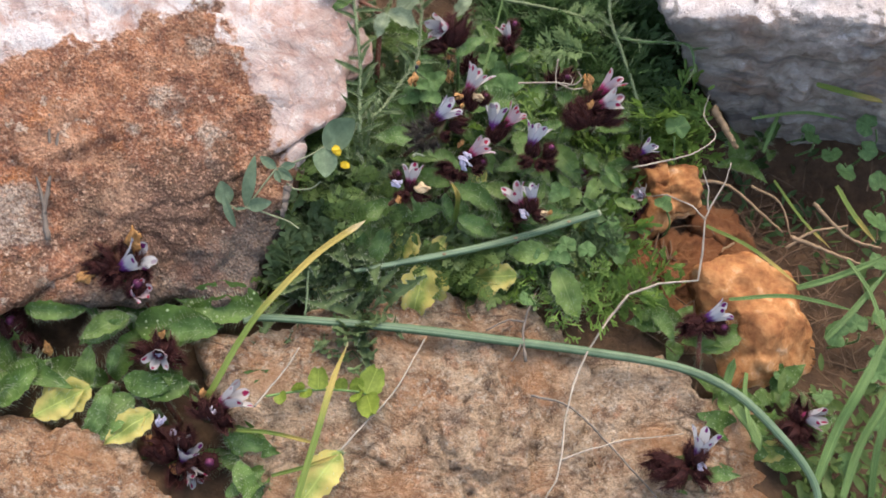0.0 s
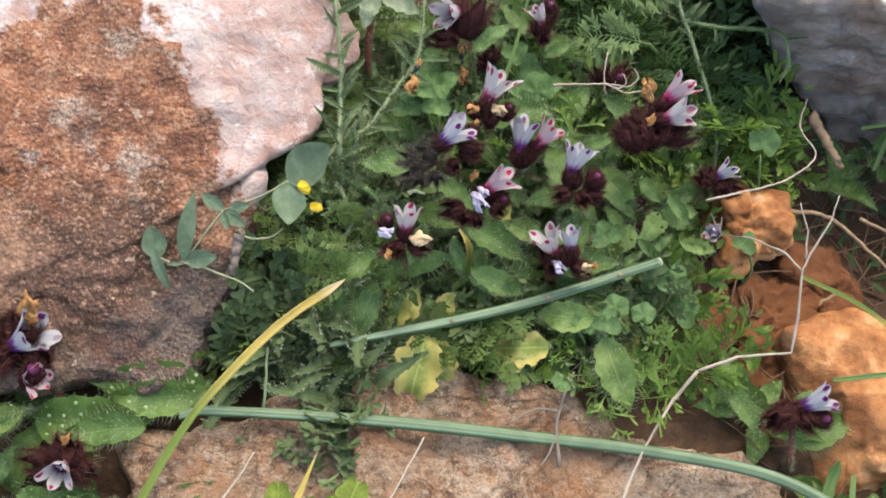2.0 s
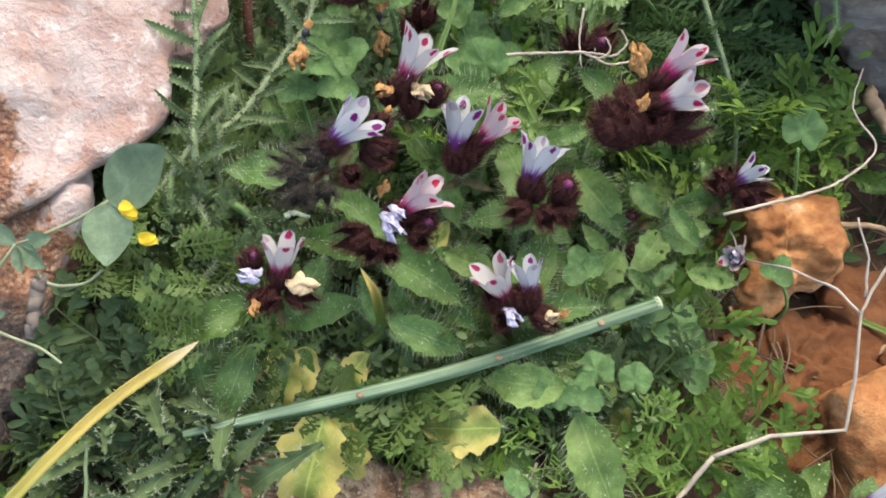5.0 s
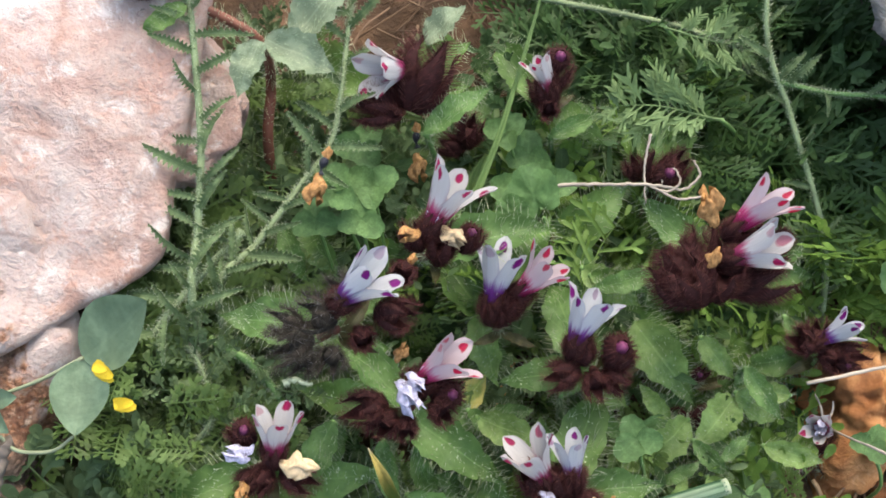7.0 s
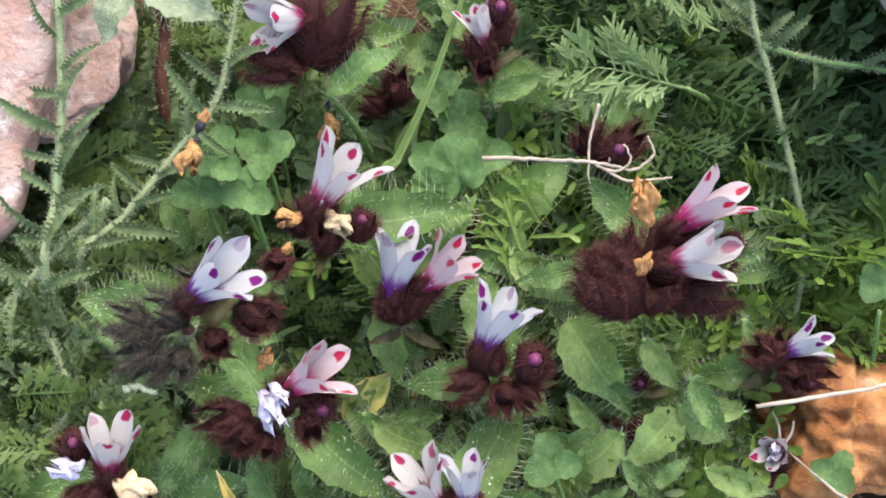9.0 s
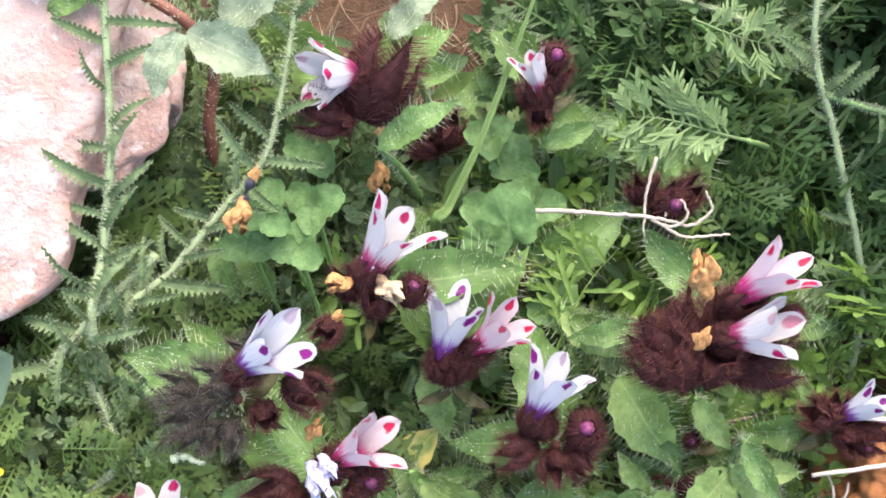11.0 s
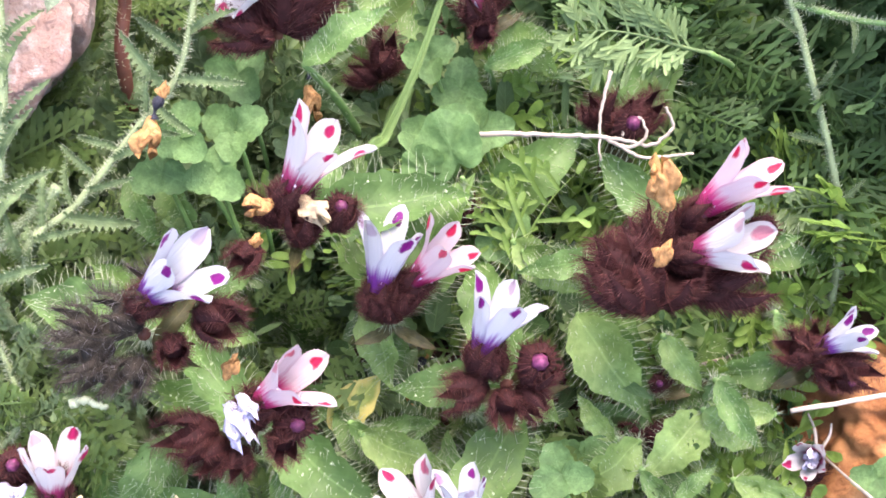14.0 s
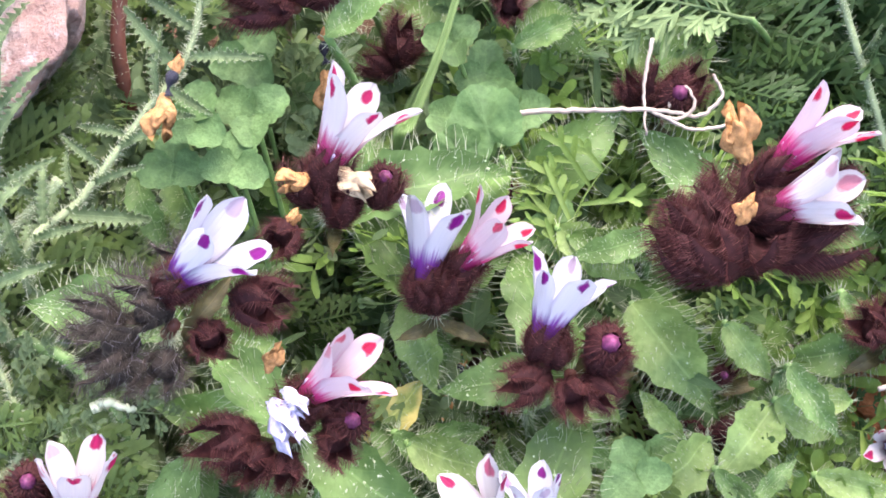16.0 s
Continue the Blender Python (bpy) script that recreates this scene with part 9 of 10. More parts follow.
rosette("bristly_herb", (0.1513, -0.0587, -0.0616), 4, 0.0180, LEAVES["dotted"], "rosette of deep green bristly leaves with white warts", "herb", "bristly leaf rosettes", 620, (0, -0.1), (0.15, 0.9))
rosette("bristly_herb", (0.1021, -0.0277, -0.0491), 4, 0.0180, LEAVES["dotted"], "rosette of deep green bristly leaves with white warts", "herb", "bristly leaf rosettes", 621, (0, -0.1), (0.15, 0.9))
single_leaf((-0.0210, -0.0051, -0.0344), (-0.0210, -0.0111, 0.0010), (-0.0282, -0.0260, -0.0074), 'green', 0)
single_leaf((-0.0089, -0.0011, -0.0358), (-0.0089, -0.0071, -0.0084), (-0.0147, -0.0200, -0.0148), 'old', 1)
single_leaf((0.0043, -0.0016, -0.0378), (0.0043, -0.0076, -0.0104), (-0.0027, -0.0168, -0.0163), 'old', 2)
single_leaf((0.0096, 0.0031, -0.0381), (0.0096, -0.0029, -0.0027), (0.0276, -0.0079, -0.0099), 'green', 3)
single_leaf((0.0179, 0.0164, -0.0380), (0.0179, 0.0104, -0.0046), (0.0298, -0.0025, -0.0097), 'deep', 4)
single_leaf((0.0204, 0.0216, -0.0379), (0.0204, 0.0156, -0.0025), (0.0327, 0.0114, -0.0088), 'green', 5)
single_leaf((0.0337, -0.0034, -0.0424), (0.0337, -0.0094, -0.0250), (0.0646, -0.0053, -0.0312), 'green', 6)
single_leaf((-0.0063, 0.0183, -0.0342), (-0.0063, 0.0123, 0.0012), (-0.0084, 0.0000, -0.0077), 'green', 7)
single_leaf((0.0040, 0.0128, -0.0363), (0.0040, 0.0068, 0.0011), (0.0069, -0.0039, -0.0064), 'green', 8)
single_leaf((0.0528, 0.0556, -0.0394), (0.0528, 0.0496, -0.0180), (0.0681, 0.0315, -0.0221), 'green', 9)
single_leaf((0.0120, 0.0760, -0.0305), (0.0101, 0.0630, 0.0278), (0.0225, 0.0706, 0.0330), 'green', 10)
single_leaf((0.0363, 0.0958, -0.0329), (0.0363, 0.0898, 0.0025), (0.0463, 0.0891, 0.0010), 'green', 11)
single_leaf((-0.0171, 0.0600, -0.0284), (-0.0171, 0.0540, 0.0070), (-0.0081, 0.0411, 0.0063), 'green', 12)
single_leaf((0.0431, 0.0571, -0.0378), (0.0431, 0.0511, -0.0124), (0.0556, 0.0529, -0.0121), 'deep', 13)
single_leaf((0.0240, 0.0397, -0.0366), (0.0240, 0.0337, -0.0052), (0.0280, 0.0246, -0.0107), 'green', 14)
single_leaf((0.0163, 0.0256, -0.0369), (0.0163, 0.0196, -0.0095), (0.0264, 0.0104, -0.0079), 'green', 15)
single_leaf((0.0712, 0.0403, -0.0436), (0.0712, 0.0343, -0.0242), (0.0832, 0.0295, -0.0245), 'green', 16)
single_leaf((0.0645, 0.0627, -0.0404), (0.0645, 0.0567, -0.0130), (0.0573, 0.0480, -0.0188), 'green', 17)
single_leaf((0.0157, 0.0226, -0.0371), (0.0157, 0.0166, -0.0117), (0.0231, 0.0252, -0.0059), 'old', 18)
single_leaf((0.0219, 0.0213, -0.0382), (0.0219, 0.0153, -0.0068), (0.0336, 0.0190, -0.0081), 'green', 19)
single_leaf((0.0451, 0.0233, -0.0414), (0.0451, 0.0173, -0.0040), (0.0525, 0.0138, -0.0095), 'green', 20)
single_leaf((0.0779, 0.0380, -0.0449), (0.0779, 0.0320, -0.0115), (0.0850, 0.0227, -0.0155), 'green', 21)
single_leaf((0.0669, 0.0227, -0.0448), (0.0669, 0.0167, -0.0154), (0.0745, 0.0107, -0.0191), 'green', 22)
single_leaf((0.0147, 0.0088, -0.0383), (0.0147, 0.0028, -0.0069), (0.0261, -0.0001, -0.0129), 'green', 23)
single_leaf((0.0105, 0.0124, -0.0373), (0.0105, 0.0064, -0.0019), (0.0148, -0.0022, -0.0094), 'green', 24)
single_leaf((-0.0053, 0.0138, -0.0348), (-0.0053, 0.0078, 0.0066), (-0.0117, -0.0038, 0.0004), 'green', 25)
single_leaf((0.0447, 0.0536, -0.0383), (0.0447, 0.0476, -0.0009), (0.0566, 0.0443, -0.0011), 'deep', 26)
single_leaf((-0.0201, 0.0551, -0.0285), (-0.0201, 0.0491, 0.0129), (-0.0152, 0.0392, 0.0072), 'green', 27)
single_leaf((0.0216, 0.0416, -0.0361), (0.0216, 0.0356, -0.0047), (0.0262, 0.0269, -0.0122), 'green', 28)
single_leaf((0.0726, 0.0188, -0.0460), (0.0726, 0.0128, -0.0166), (0.0785, 0.0185, -0.0149), 'green', 29)
single_leaf((0.0074, 0.0018, -0.0379), (0.0074, -0.0042, -0.0025), (0.0034, 0.0021, 0.0047), 'green', 30)
single_leaf((0.0389, 0.0253, -0.0403), (0.0389, 0.0193, -0.0009), (0.0445, 0.0246, -0.0032), 'green', 31)
single_leaf((0.0602, 0.0140, -0.0446), (0.0602, 0.0080, -0.0172), (0.0681, 0.0122, -0.0160), 'green', 32)
single_leaf((0.0873, 0.0521, -0.0449), (0.0873, 0.0461, -0.0135), (0.0915, 0.0405, -0.0167), 'green', 33)
BROAD = [feather_leaf(60 + i, FEATHER, 6, 0.42, 0.013, 1.25, True, 2, 0.6) for i in range(3)]
frond((0.0424, 0.0450, -0.0380), (0.0424, 0.0426, -0.0049), (0.0512, 0.0640, 0.0010), BROAD[0], "bright green leaf cut into blunt lobes", 1)
frond((0.0440, 0.0520, -0.0370), (0.0440, 0.0480, -0.0060), (0.0375, 0.0600, 0.0005), BROAD[1], "bright green leaf cut into blunt lobes", 2)
frond((0.0560, 0.0850, -0.0350), (0.0530, 0.0845, 0.0040), (0.0445, 0.0960, -0.0050), BROAD[2], "bright green leaf cut into blunt lobes", 3)
frond((0.0860, 0.1020, -0.0380), (0.0729, 0.0838, 0.0074), (0.0483, 0.0844, 0.0116), PALE_FRONDS[0], "pale grey-green feathery leaf", 4)
frond((0.0830, 0.1120, -0.0360), (0.0608, 0.1069, 0.0118), (0.0799, 0.1039, 0.0070), PALE_FRONDS[1], "pale feathery leaf tip bent down from its stem", 6)
frond((0.1000, 0.0700, -0.0440), (0.0975, 0.0690, -0.0160), (0.0850, 0.0660, -0.0120), WOOL[1], "pale grey-green feathery leaf", 5)
round_leaf((0.0300, 0.0700, -0.0340), (0.0345, 0.0545, 0.0105), (-0.45, 0.75, 0.40), 0.0125, 31)
round_leaf((0.0300, 0.0680, -0.0340), (0.0310, 0.0545, 0.0085), (-0.85, 0.40, 0.30), 0.0085, 32)
single_leaf((0.0500, 0.0490, -0.0390), (0.0508, 0.0480, -0.0140), (0.0676, 0.0270, -0.0185), 'green', 141)
single_leaf((0.0560, 0.0500, -0.0400), (0.0575, 0.0472, 0.0008), (0.0448, 0.0428, 0.0012), 'green', 142)
single_leaf((0.0360, 0.0830, -0.0330), (0.0352, 0.0795, 0.0062), (0.0455, 0.0846, 0.0074), 'green', 143)
single_leaf((0.0140, 0.0900, -0.0300), (0.0094, 0.0823, 0.0329), (0.0165, 0.0900, 0.0365), 'pale', 144)
single_leaf((-0.0037, -0.0191, -0.0220), (-0.0047, -0.0231, -0.0100), (-0.0105, -0.0439, -0.0220), 'ragged', 151)
single_leaf((-0.0006, -0.0185, -0.0240), (-0.0016, -0.0225, -0.0120), (-0.0006, -0.0389, -0.0220), 'ragged', 152)
single_leaf((0.0361, -0.0191, -0.0300), (0.0351, -0.0231, -0.0180), (0.0165, -0.0217, -0.0220), 'ragged', 153)
single_leaf((0.0277, -0.0227, -0.0320), (0.0267, -0.0267, -0.0200), (0.0179, -0.0302, -0.0240), 'old', 154)
single_leaf((0.0504, -0.0118, -0.0240), (0.0494, -0.0158, -0.0120), (0.0311, -0.0129, -0.0140), 'light', 155)
single_leaf((0.0536, -0.0177, -0.0260), (0.0526, -0.0217, -0.0140), (0.0610, -0.0425, -0.0240), 'light', 156)
single_leaf((-0.0131, -0.0035, -0.0180), (-0.0141, -0.0075, -0.0060), (-0.0158, -0.0212, -0.0140), 'old', 157)
single_leaf((0.0423, -0.0017, -0.0280), (0.0413, -0.0057, -0.0160), (0.0578, -0.0075, -0.0200), 'deep', 158)
round_leaf((0.0526, -0.0171, -0.0360), (0.0506, -0.0211, -0.0140), (0.00, 1.00, 0.35), 0.0085, 40)
round_leaf((0.0601, -0.0107, -0.0360), (0.0581, -0.0147, -0.0140), (-0.30, 1.00, 0.35), 0.0090, 41)
round_leaf((0.0462, -0.0148, -0.0360), (0.0442, -0.0188, -0.0140), (0.60, 0.60, 0.35), 0.0080, 42)
round_leaf((0.0674, -0.0126, -0.0360), (0.0654, -0.0166, -0.0140), (0.20, 1.00, 0.35), 0.0080, 43)
round_leaf((0.0420, -0.0321, -0.0360), (0.0400, -0.0361, -0.0140), (-0.50, -0.60, 0.35), 0.0070, 44)
frond((0.0463, -0.0236, -0.0340), (0.0463, -0.0256, -0.0220), (0.0353, -0.0222, -0.0200), BROAD[1], "bright green leaf cut into blunt lobes", 20)
frond((0.0471, -0.0246, -0.0340), (0.0471, -0.0266, -0.0220), (0.0438, -0.0381, -0.0200), BROAD[0], "bright green leaf cut into blunt lobes", 21)
frond((0.0520, -0.0323, -0.0340), (0.0520, -0.0343, -0.0220), (0.0575, -0.0496, -0.0280), BROAD[2], "bright green leaf cut into blunt lobes", 22)
frond((0.0557, -0.0304, -0.0340), (0.0557, -0.0324, -0.0220), (0.0495, -0.0431, -0.0280), BROAD[1], "bright green leaf cut into blunt lobes", 23)
frond((0.0660, -0.0205, -0.0340), (0.0660, -0.0225, -0.0220), (0.0770, -0.0155, -0.0200), BROAD[0], "bright green leaf cut into blunt lobes", 24)
frond((0.0640, -0.0245, -0.0340), (0.0640, -0.0265, -0.0220), (0.0737, -0.0331, -0.0200), BROAD[2], "bright green leaf cut into blunt lobes", 25)
single_leaf((-0.1236, -0.0538, -0.0134), (-0.1236, -0.0578, 0.0066), (-0.1408, -0.0682, 0.0065), 'light', 180)
single_leaf((-0.1414, -0.0466, -0.0162), (-0.1414, -0.0506, 0.0038), (-0.1673, -0.0516, 0.0074), 'dotted', 181)
single_leaf((-0.1403, -0.0757, -0.0308), (-0.1403, -0.0797, -0.0108), (-0.1383, -0.0681, 0.0018), 'light', 182)
single_leaf((-0.1252, -0.0749, -0.0275), (-0.1252, -0.0789, -0.0075), (-0.1053, -0.0838, -0.0055), 'dotted', 183)
single_leaf((-0.1303, -0.0776, -0.0271), (-0.1303, -0.0816, -0.0071), (-0.1327, -0.0981, -0.0085), 'dotted', 184)
single_leaf((0.0660, 0.0220, -0.0407), (0.0660, 0.0220, -0.0167), (0.0554, 0.0108, -0.0151), 'light', 170)
single_leaf((0.0760, 0.0280, -0.0416), (0.0760, 0.0280, -0.0176), (0.0681, 0.0161, -0.0157), 'light', 171)
single_leaf((0.0580, 0.0180, -0.0399), (0.0580, 0.0180, -0.0159), (0.0488, 0.0050, -0.0191), 'light', 172)
single_leaf((0.0700, 0.0100, -0.0425), (0.0700, 0.0100, -0.0185), (0.0787, -0.0006, -0.0218), 'light', 173)
single_leaf((0.0820, 0.0180, -0.0435), (0.0820, 0.0180, -0.0195), (0.0940, 0.0158, -0.0215), 'light', 174)
single_leaf((0.0520, 0.0100, -0.0398), (0.0520, 0.0100, -0.0158), (0.0601, 0.0171, -0.0188), 'light', 175)
single_leaf((0.0880, 0.0300, -0.0432), (0.0880, 0.0300, -0.0192), (0.0770, 0.0302, -0.0164), 'light', 176)
single_leaf((0.0620, 0.0020, -0.0421), (0.0620, 0.0020, -0.0181), (0.0651, 0.0083, -0.0152), 'light', 177)
culm([(-0.0790, -0.0552, -0.0018), (-0.0679, -0.0528, -0.0036), (-0.0171, -0.0515, -0.0139), (0.0308, -0.0524, -0.0241), (0.0652, -0.0534, -0.0315), (0.1036, -0.0607, -0.0326), (0.1258, -0.0737, -0.0312), (0.1430, -0.0913, -0.0356), (0.1543, -0.1047, -0.0426), (0.1582, -0.1149, -0.0482), (0.1571, -0.1311, -0.0537)], 0.0021, "long green grass stalk bent over the slab")
culm([(-0.0345, -0.0305, -0.0029), (0.0236, -0.0132, -0.0087), (0.0722, 0.0047, -0.0100)], 0.0017, "broken green grass stalk with a hollow pale end", True)
grass_blade([(-0.0955, -0.0891, -0.0116), (-0.0896, -0.0842, -0.0064), (-0.0802, -0.0670, -0.0005), (-0.0693, -0.0519, 0.0050), (-0.0494, -0.0303, 0.0098), (-0.0292, -0.0161, 0.0138)], 0.0026, BLADE_YELLOW, "yellowing blade of grass with a broken pale tip", 1, 0.5, 0.05)
grass_blade([(-0.0555, -0.1371, -0.0104), (-0.0517, -0.1227, -0.0070), (-0.0469, -0.1055, -0.0035), (-0.0410, -0.0830, 0.0003), (-0.0353, -0.0682, 0.0035)], 0.0026, BLADE_YELLOW, "thin yellowing blade of grass", 2, 0.5, 0.3)
grass_blade([(0.0036, -0.0056, -0.0103), (0.0072, -0.0033, -0.0068), (0.0087, -0.0094, 0.0208), (0.0058, -0.0060, 0.0274)], 0.0022, BLADE_YELLOW, "curved yellow-green shoot among the leaves", 3, 0.9, 0.3)
grass_blade([(0.0180, 0.0600, -0.0337), (0.0180, 0.0600, 0.0050), (0.0197, 0.0647, 0.0059), (0.0242, 0.0765, 0.0110), (0.0292, 0.0932, 0.0191), (0.0320, 0.1040, 0.0237), (0.0333, 0.1127, 0.0272)], 0.0022, BLADE_GREEN, "thin upright green blade of grass", 4, 0.6, 0.9)
grass_blade([(0.0447, 0.0111, -0.0306), (0.0564, 0.0130, -0.0316), (0.0663, 0.0125, -0.0334), (0.0728, 0.0106, -0.0354)], 0.0055, BLADE_YELLOW, "lime-green striped blade of grass", 5, 0.3, 0.12)
grass_blade([(0.0173, 0.0714, -0.0072), (0.0191, 0.0771, -0.0038), (0.0216, 0.0817, -0.0012)], 0.004, BLADE_GREEN, "short broad green blade of grass", 6, 0.5, 0.7)
grass_blade([(0.1649, -0.0153, -0.0413), (0.1832, -0.0109, -0.0386), (0.2110, 0.0001, -0.0366)], 0.0030, BLADE_GREEN, "green blade of grass over dry litter", 10)
grass_blade([(0.1289, -0.0299, -0.0273), (0.1580, -0.0260, -0.0313), (0.1888, -0.0310, -0.0364)], 0.0018, BLADE_GREEN, "green blade of grass over dry litter", 11)
grass_blade([(0.1579, -0.1081, -0.0495), (0.1685, -0.0872, -0.0390), (0.1779, -0.0737, -0.0291), (0.1981, -0.0438, -0.0191)], 0.0045, BLADE_GREEN, "green blade of grass over dry litter", 12)
grass_blade([(0.1696, -0.1123, -0.0517), (0.1779, -0.0933, -0.0427), (0.1880, -0.0790, -0.0344), (0.1987, -0.0620, -0.0260)], 0.0040, BLADE_GREEN, "green blade of grass over dry litter", 13)
grass_blade([(0.1810, 0.0754, -0.0046), (0.1982, 0.0767, -0.0121), (0.2229, 0.0771, -0.0207)], 0.0028, BLADE_YELLOW, "yellowing blade of grass over dry litter", 14)
grass_blade([(0.1917, 0.0380, -0.0349), (0.1986, 0.0249, -0.0398), (0.2083, 0.0122, -0.0450)], 0.0025, BLADE_YELLOW, "yellowing blade of grass over dry litter", 15)
grass_blade([(0.1527, 0.0684, -0.0211), (0.1793, 0.0749, -0.0244), (0.2022, 0.0736, -0.0280)], 0.0015, BLADE_GREEN, "green blade of grass over dry litter", 16)
grass_blade([(0.1619, 0.0635, -0.0409), (0.1670, 0.0738, -0.0317), (0.1679, 0.0752, -0.0227)], 0.0020, BLADE_GREEN, "green blade of grass over dry litter", 17)
grass_blade([(0.1229, 0.0065, -0.0228), (0.1445, 0.0001, -0.0317), (0.1677, -0.0150, -0.0417)], 0.0016, BLADE_YELLOW, "yellowing blade of grass over dry litter", 18)
grass_blade([(0.1743, -0.0398, -0.0451), (0.1851, -0.0306, -0.0408), (0.2064, -0.0090, -0.0369)], 0.0030, BLADE_GREEN, "green blade of grass over dry litter", 19)
grass_blade([(0.1822, -0.1116, -0.0535), (0.1823, -0.0985, -0.0372), (0.1883, -0.0805, -0.0213)], 0.0034, BLADE_GREEN, "green blade of grass over dry litter", 20)
grass_blade([(0.1643, 0.0454, -0.0401), (0.1759, 0.0256, -0.0453), (0.1882, 0.0124, -0.0500)], 0.0014, BLADE_YELLOW, "yellowing blade of grass over dry litter", 21)
grass_blade([(0.1374, -0.0547, -0.0491), (0.1342, -0.0675, -0.0459), (0.1333, -0.0899, -0.0440)], 0.0022, BLADE_GREEN, "green blade of grass over dry litter", 22)
grass_blade([(0.1256, -0.0661, -0.0484), (0.1281, -0.0579, -0.0430), (0.1301, -0.0537, -0.0379)], 0.0040, BLADE_GREEN, "green blade of grass over dry litter", 23)
grass_blade([(0.1300, -0.0710, -0.0496), (0.1352, -0.0829, -0.0476), (0.1363, -0.0946, -0.0449)], 0.0050, BLADE_GREEN, "green blade of grass over dry litter", 24)
grass_blade([(0.1882, -0.0049, -0.0337), (0.1959, -0.0214, -0.0365), (0.1992, -0.0433, -0.0392)], 0.0020, BLADE_GREEN, "green blade of grass over dry litter", 25)
twig([[(0.0852, -0.0261, -0.0292), (0.0985, -0.0221, -0.0268), (0.1161, -0.0209, -0.0261), (0.1182, -0.0109, -0.0199), (0.1194, 0.0018, -0.0118), (0.1223, 0.0072, -0.0086), (0.1292, 0.0167, -0.0025), (0.1316, 0.0236, 0.0017)], [(0.1197, 0.0030, -0.0126), (0.1142, 0.0078, -0.0094), (0.1029, 0.0121, -0.0067), (0.0969, 0.0271, -0.0281)], [(0.1210, 0.0063, -0.0103), (0.1215, 0.0140, -0.0051), (0.1190, 0.0217, 0.0001)]], 0.00055, TWIG, "forked pale grey dry twig", angular=True)
twig([[(0.0852, -0.0261, -0.0292), (0.0771, -0.0343, -0.0350), (0.0651, -0.0539, -0.0305), (0.0581, -0.0688, -0.0322), (0.0537, -0.0836, -0.0343), (0.0518, -0.0978, -0.0369), (0.0489, -0.1095, -0.0387), (0.0413, -0.1213, -0.0396)], [(0.0510, -0.1009, -0.0384), (0.0604, -0.0967, -0.0395), (0.0778, -0.0905, -0.0418), (0.1055, -0.0853, -0.0465)]], 0.0006, TWIG, "grey dry twig lying across the slab", angular=True)
twig([[(0.0887, 0.0253, -0.0040), (0.1102, 0.0322, -0.0059), (0.1218, 0.0389, -0.0081), (0.1300, 0.0479, -0.0089), (0.1261, 0.0594, -0.0083), (0.1302, 0.0713, -0.0071)]], 0.0004, TWIG, "thin curved dry twig beside the herbs")
twig([[(0.0377, -0.0611, -0.0263), (0.0369, -0.0488, -0.0236), (0.0390, -0.0399, -0.0221), (0.0433, -0.0305, -0.0211)], [(0.0378, -0.0438, -0.0227), (0.0310, -0.0432, -0.0212), (0.0211, -0.0493, -0.0204)], [(0.0371, -0.0513, -0.0241), (0.0342, -0.0578, -0.0249), (0.0316, -0.0617, -0.0252)]], 0.0007, DARK_TWIG, "small dark branching twig on the slab", angular=True)
twig([[(0.0398, -0.0744, -0.0316), (0.0566, -0.0781, -0.0359), (0.0729, -0.0929, -0.0423), (0.0933, -0.1145, -0.0511)]], 0.0006, DARK_TWIG, "thin dark stalk lying on the slab")
twig([[(-0.0391, -0.1053, -0.0195), (-0.0282, -0.0920, -0.0190), (-0.0170, -0.0783, -0.0185), (-0.0049, -0.0556, -0.0163)]], 0.0005, TWIG, "thin pale stalk across the slab")
twig([[(-0.0727, -0.0903, -0.0094), (-0.0623, -0.0756, -0.0085), (-0.0560, -0.0645, -0.0075)]], 0.0005, TWIG, "thin pale stalk across the slab")
twig([[(-0.0575, -0.0560, -0.0200), (-0.0546, -0.0493, -0.0082), (-0.0529, -0.0351, 0.0044)]], 0.0007, STEM_PALE, "pale woolly stalk standing before the slab")
twig([[(0.1067, -0.0036, -0.0569), (0.1254, 0.0050, -0.0507), (0.1414, 0.0125, -0.0452)]], 0.0010, STRAW, "dry straw-coloured stalk lying on the soil", "straw")
twig([[(0.1240, 0.0402, -0.0332), (0.1401, 0.0378, -0.0345), (0.1562, 0.0265, -0.0419), (0.1656, 0.0193, -0.0466)]], 0.0009, STRAW, "dry straw-coloured stalk lying on the soil", "straw")
twig([[(0.1327, 0.0690, -0.0135), (0.1389, 0.0596, -0.0197), (0.1439, 0.0529, -0.0242)]], 0.0021, STRAW, "dry straw-coloured stalk lying on the soil", "straw")
withered_flower((0.0960, 0.0255, -0.0255), (-0.35, -0.45, 0.82), 0.0066)
twig([[(0.1142, -0.0366, -0.0768), (0.1274, -0.0433, -0.0811), (0.1407, -0.0523, -0.0869)]], 0.0007, STRAW, "dry straw-coloured stalk lying on the soil", "straw")
twig([[(0.1461, -0.0304, -0.0719), (0.1673, -0.0284, -0.0701), (0.1832, -0.0308, -0.0714), (0.1939, -0.0243, -0.0668)]], 0.0003, STRAW, "dry straw-coloured stalk lying on the soil", "straw")
twig([[(0.0961, 0.0197, -0.0413), (0.1067, 0.0041, -0.0517), (0.1147, -0.0070, -0.0590)]], 0.0006, STRAW, "dry straw-coloured stalk lying on the soil", "straw")
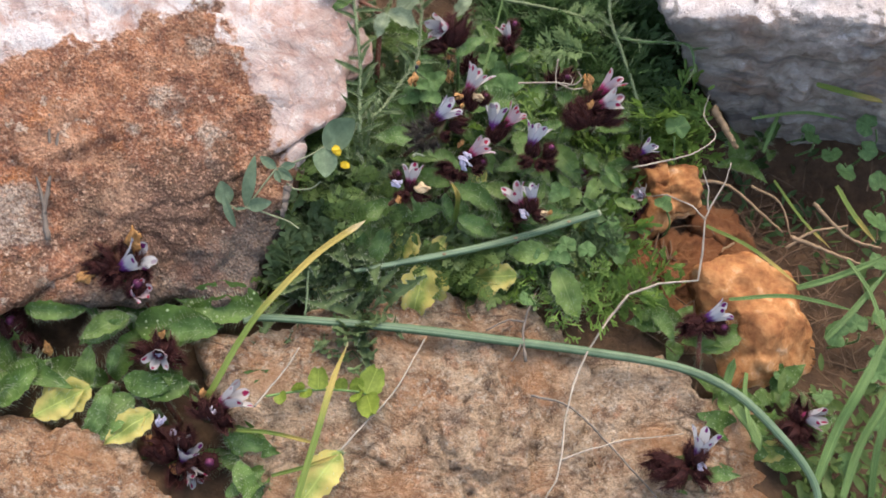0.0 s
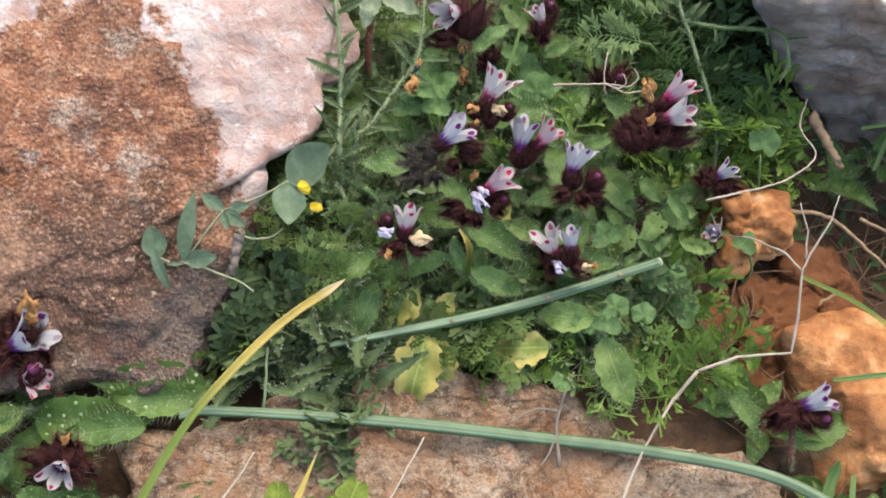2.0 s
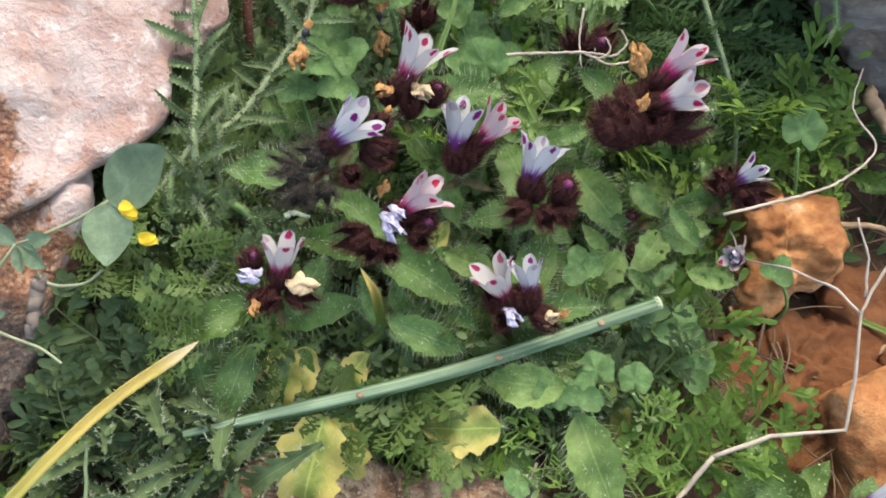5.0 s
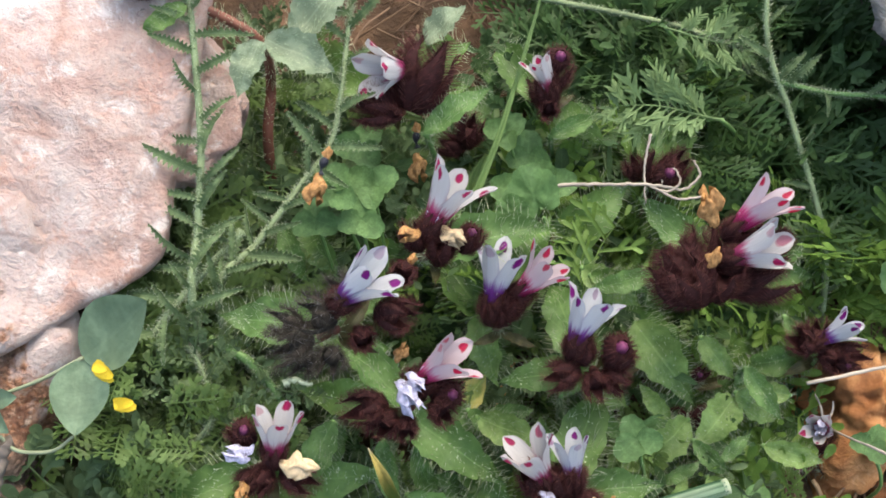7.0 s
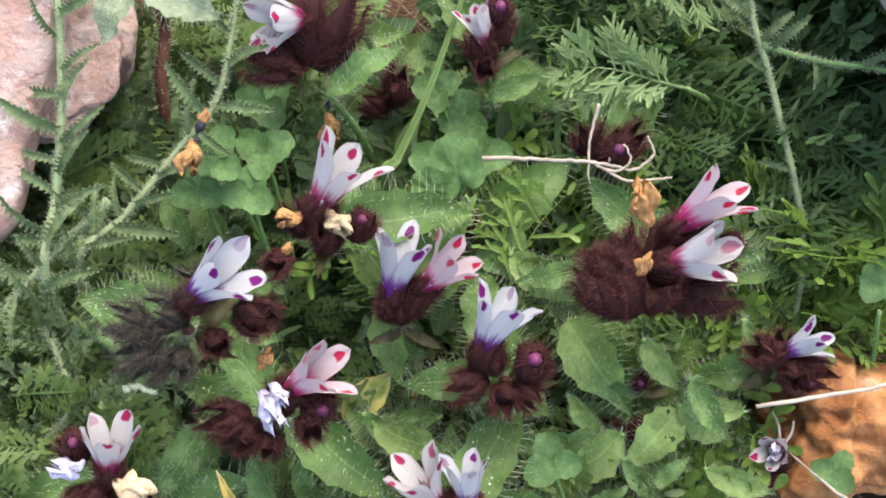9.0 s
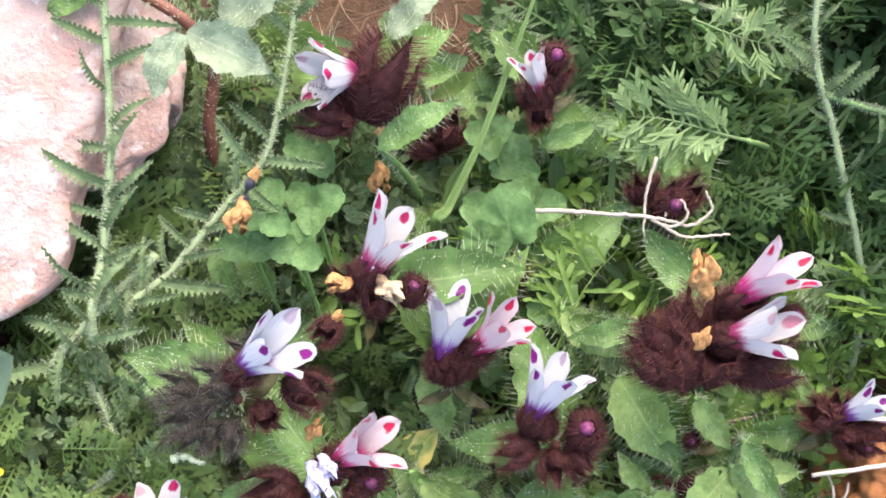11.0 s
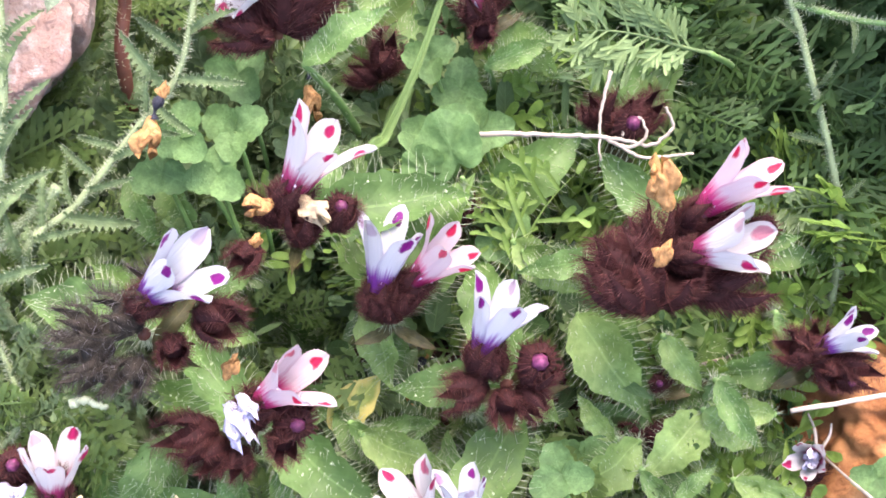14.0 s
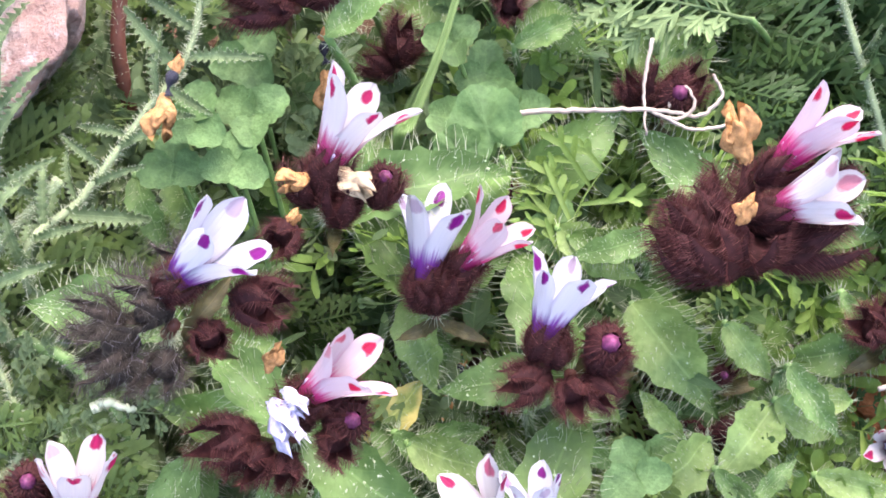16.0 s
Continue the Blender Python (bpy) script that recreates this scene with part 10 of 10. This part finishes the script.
twig([[(0.1674, 0.0133, -0.0418), (0.1807, 0.0088, -0.0446), (0.2019, 0.0019, -0.0488)]], 0.0012, STRAW, "dry straw-coloured stalk lying on the soil", "straw")
twig([[(0.1648, 0.0090, -0.0448), (0.1781, 0.0154, -0.0402), (0.1940, 0.0174, -0.0385)]], 0.0008, STRAW, "dry straw-coloured stalk lying on the soil", "straw")
twig([[(0.1781, 0.0264, -0.0327), (0.1940, 0.0130, -0.0415), (0.2099, 0.0084, -0.0442)]], 0.0010, STRAW, "dry straw-coloured stalk lying on the soil", "straw")
twig([[(0.1509, 0.0377, -0.0344), (0.1643, 0.0308, -0.0387), (0.1696, 0.0174, -0.0477)]], 0.0007, STRAW, "dry straw-coloured stalk lying on the soil", "straw")
twig([[(0.1010, -0.0210, -0.0665), (0.1143, -0.0168, -0.0634), (0.1302, -0.0170, -0.0632)]], 0.0004, STRAW, "dry straw-coloured stalk lying on the soil", "straw")
twig([[(0.0339, 0.0637, 0.0090), (0.0448, 0.0648, 0.0084), (0.0551, 0.0656, 0.0077), (0.0605, 0.0655, 0.0070), (0.0642, 0.0655, 0.0065), (0.0675, 0.0681, 0.0078), (0.0662, 0.0709, 0.0097)], [(0.0568, 0.0749, 0.0133), (0.0556, 0.0684, 0.0094), (0.0561, 0.0623, 0.0055)], [(0.0569, 0.0654, 0.0074), (0.0605, 0.0647, 0.0065), (0.0633, 0.0664, 0.0073), (0.0622, 0.0689, 0.0089), (0.0599, 0.0682, 0.0088), (0.0595, 0.0661, 0.0075)], [(0.0581, 0.0650, 0.0070), (0.0630, 0.0636, 0.0055), (0.0690, 0.0645, 0.0054), (0.0712, 0.0650, 0.0054)]], 0.00045, TWIG, "dry white tendril curled round a bud", "tendril")
twig([[(0.0707, 0.0372, -0.0278), (0.0765, 0.0407, -0.0270), (0.0833, 0.0438, -0.0266)]], 0.0005, DARK_TWIG, "thin dark stalk among the leaves")
twig([[(-0.0098, 0.0034, 0.0322), (-0.0077, 0.0041, 0.0324), (-0.0048, 0.0036, 0.0318)]], 0.0007, BRISTLE, "fallen narrow white petal", "fallen_petal")
dry_scrap((-0.0078, 0.0498, 0.0355), (-0.0015, -0.0048, -0.0028), 0.0062)
dry_scrap((0.0064, 0.0723, 0.0148), (0.0007, -0.0072, -0.0046), 0.0062)
dry_scrap((0.0274, 0.0340, -0.0198), (-0.0016, -0.0056, -0.0025), 0.0058)
pea_plant((-0.0651, -0.0130, 0.0105),
    [[(-0.0459, 0.0056, 0.0352), (-0.0536, 0.0024, 0.0325), (-0.0619, 0.0000, 0.0301), (-0.0660, -0.0009, 0.0291)], [(-0.0616, -0.0063, 0.0263), (-0.0589, -0.0083, 0.0254), (-0.0552, -0.0089, 0.0255), (-0.0508, -0.0085, 0.0262), (-0.0473, -0.0064, 0.0278)], [(-0.0783, -0.0141, 0.0198), (-0.0728, -0.0154, 0.0196), (-0.0666, -0.0177, 0.0189), (-0.0610, -0.0197, 0.0183), (-0.0564, -0.0226, 0.0170)], [(-0.0660, -0.0009, 0.0291), (-0.0712, -0.0063, 0.0253), (-0.0757, -0.0111, 0.0219), (-0.0786, -0.0139, 0.0199)], [(-0.0786, -0.0139, 0.0199), (-0.0813, -0.0144, 0.0193), (-0.0863, -0.0122, 0.0201)]],
    [((-0.0459, 0.0056, 0.0352), (0.0130, 0.0073, 0.0088), 0), ((-0.0459, 0.0053, 0.0350), (0.0007, -0.0133, -0.0033), 0), ((-0.0660, -0.0008, 0.0292), (-0.0064, 0.0040, 0.0029), 1), ((-0.0653, -0.0012, 0.0290), (0.0071, -0.0048, -0.0010), 1), ((-0.0645, -0.0008, 0.0293), (0.0073, 0.0001, 0.0020), 1), ((-0.0663, -0.0016, 0.0287), (0.0029, -0.0051, -0.0017), 1), ((-0.0786, -0.0135, 0.0202), (0.0044, 0.0171, 0.0119), 2), ((-0.0863, -0.0125, 0.0200), (-0.0026, 0.0080, 0.0057), 0), ((-0.0827, -0.0207, 0.0154), (-0.0044, 0.0118, 0.0077), 2), ((-0.0779, -0.0135, 0.0202), (0.0109, 0.0003, 0.0025), 1), ((-0.0783, -0.0142, 0.0198), (-0.0053, -0.0005, 0.0002), 2)])
twig([[(-0.0609, -0.0071, 0.0259), (-0.0622, -0.0123, 0.0226), (-0.0634, -0.0179, 0.0191)]], 0.0018, DARK_TWIG, "short thick grey-brown stalk beside the boulder")
yellow_flower((-0.0424, 0.0028, 0.0385), (0.0030, -0.0014, -0.0012), 0.0042)
yellow_flower((-0.0391, -0.0024, 0.0336), (0.0041, 0.0006, -0.0001), 0.0036)
trefoil([(-0.0685, -0.0858, -0.0093), (-0.0576, -0.0830, -0.0110), (-0.0465, -0.0810, -0.0129), (-0.0352, -0.0805, -0.0152), (-0.0288, -0.0810, -0.0166)], [(-0.0479, -0.0744, -0.0071), (-0.0386, -0.0781, -0.0098), (-0.0319, -0.0766, -0.0109), (-0.0242, -0.0721, -0.0115), (-0.0263, -0.0914, -0.0151), (-0.0322, -0.0867, -0.0129), (-0.0613, -0.0894, -0.0074), (-0.0516, -0.0862, -0.0088), (-0.0555, -0.0816, -0.0070)])
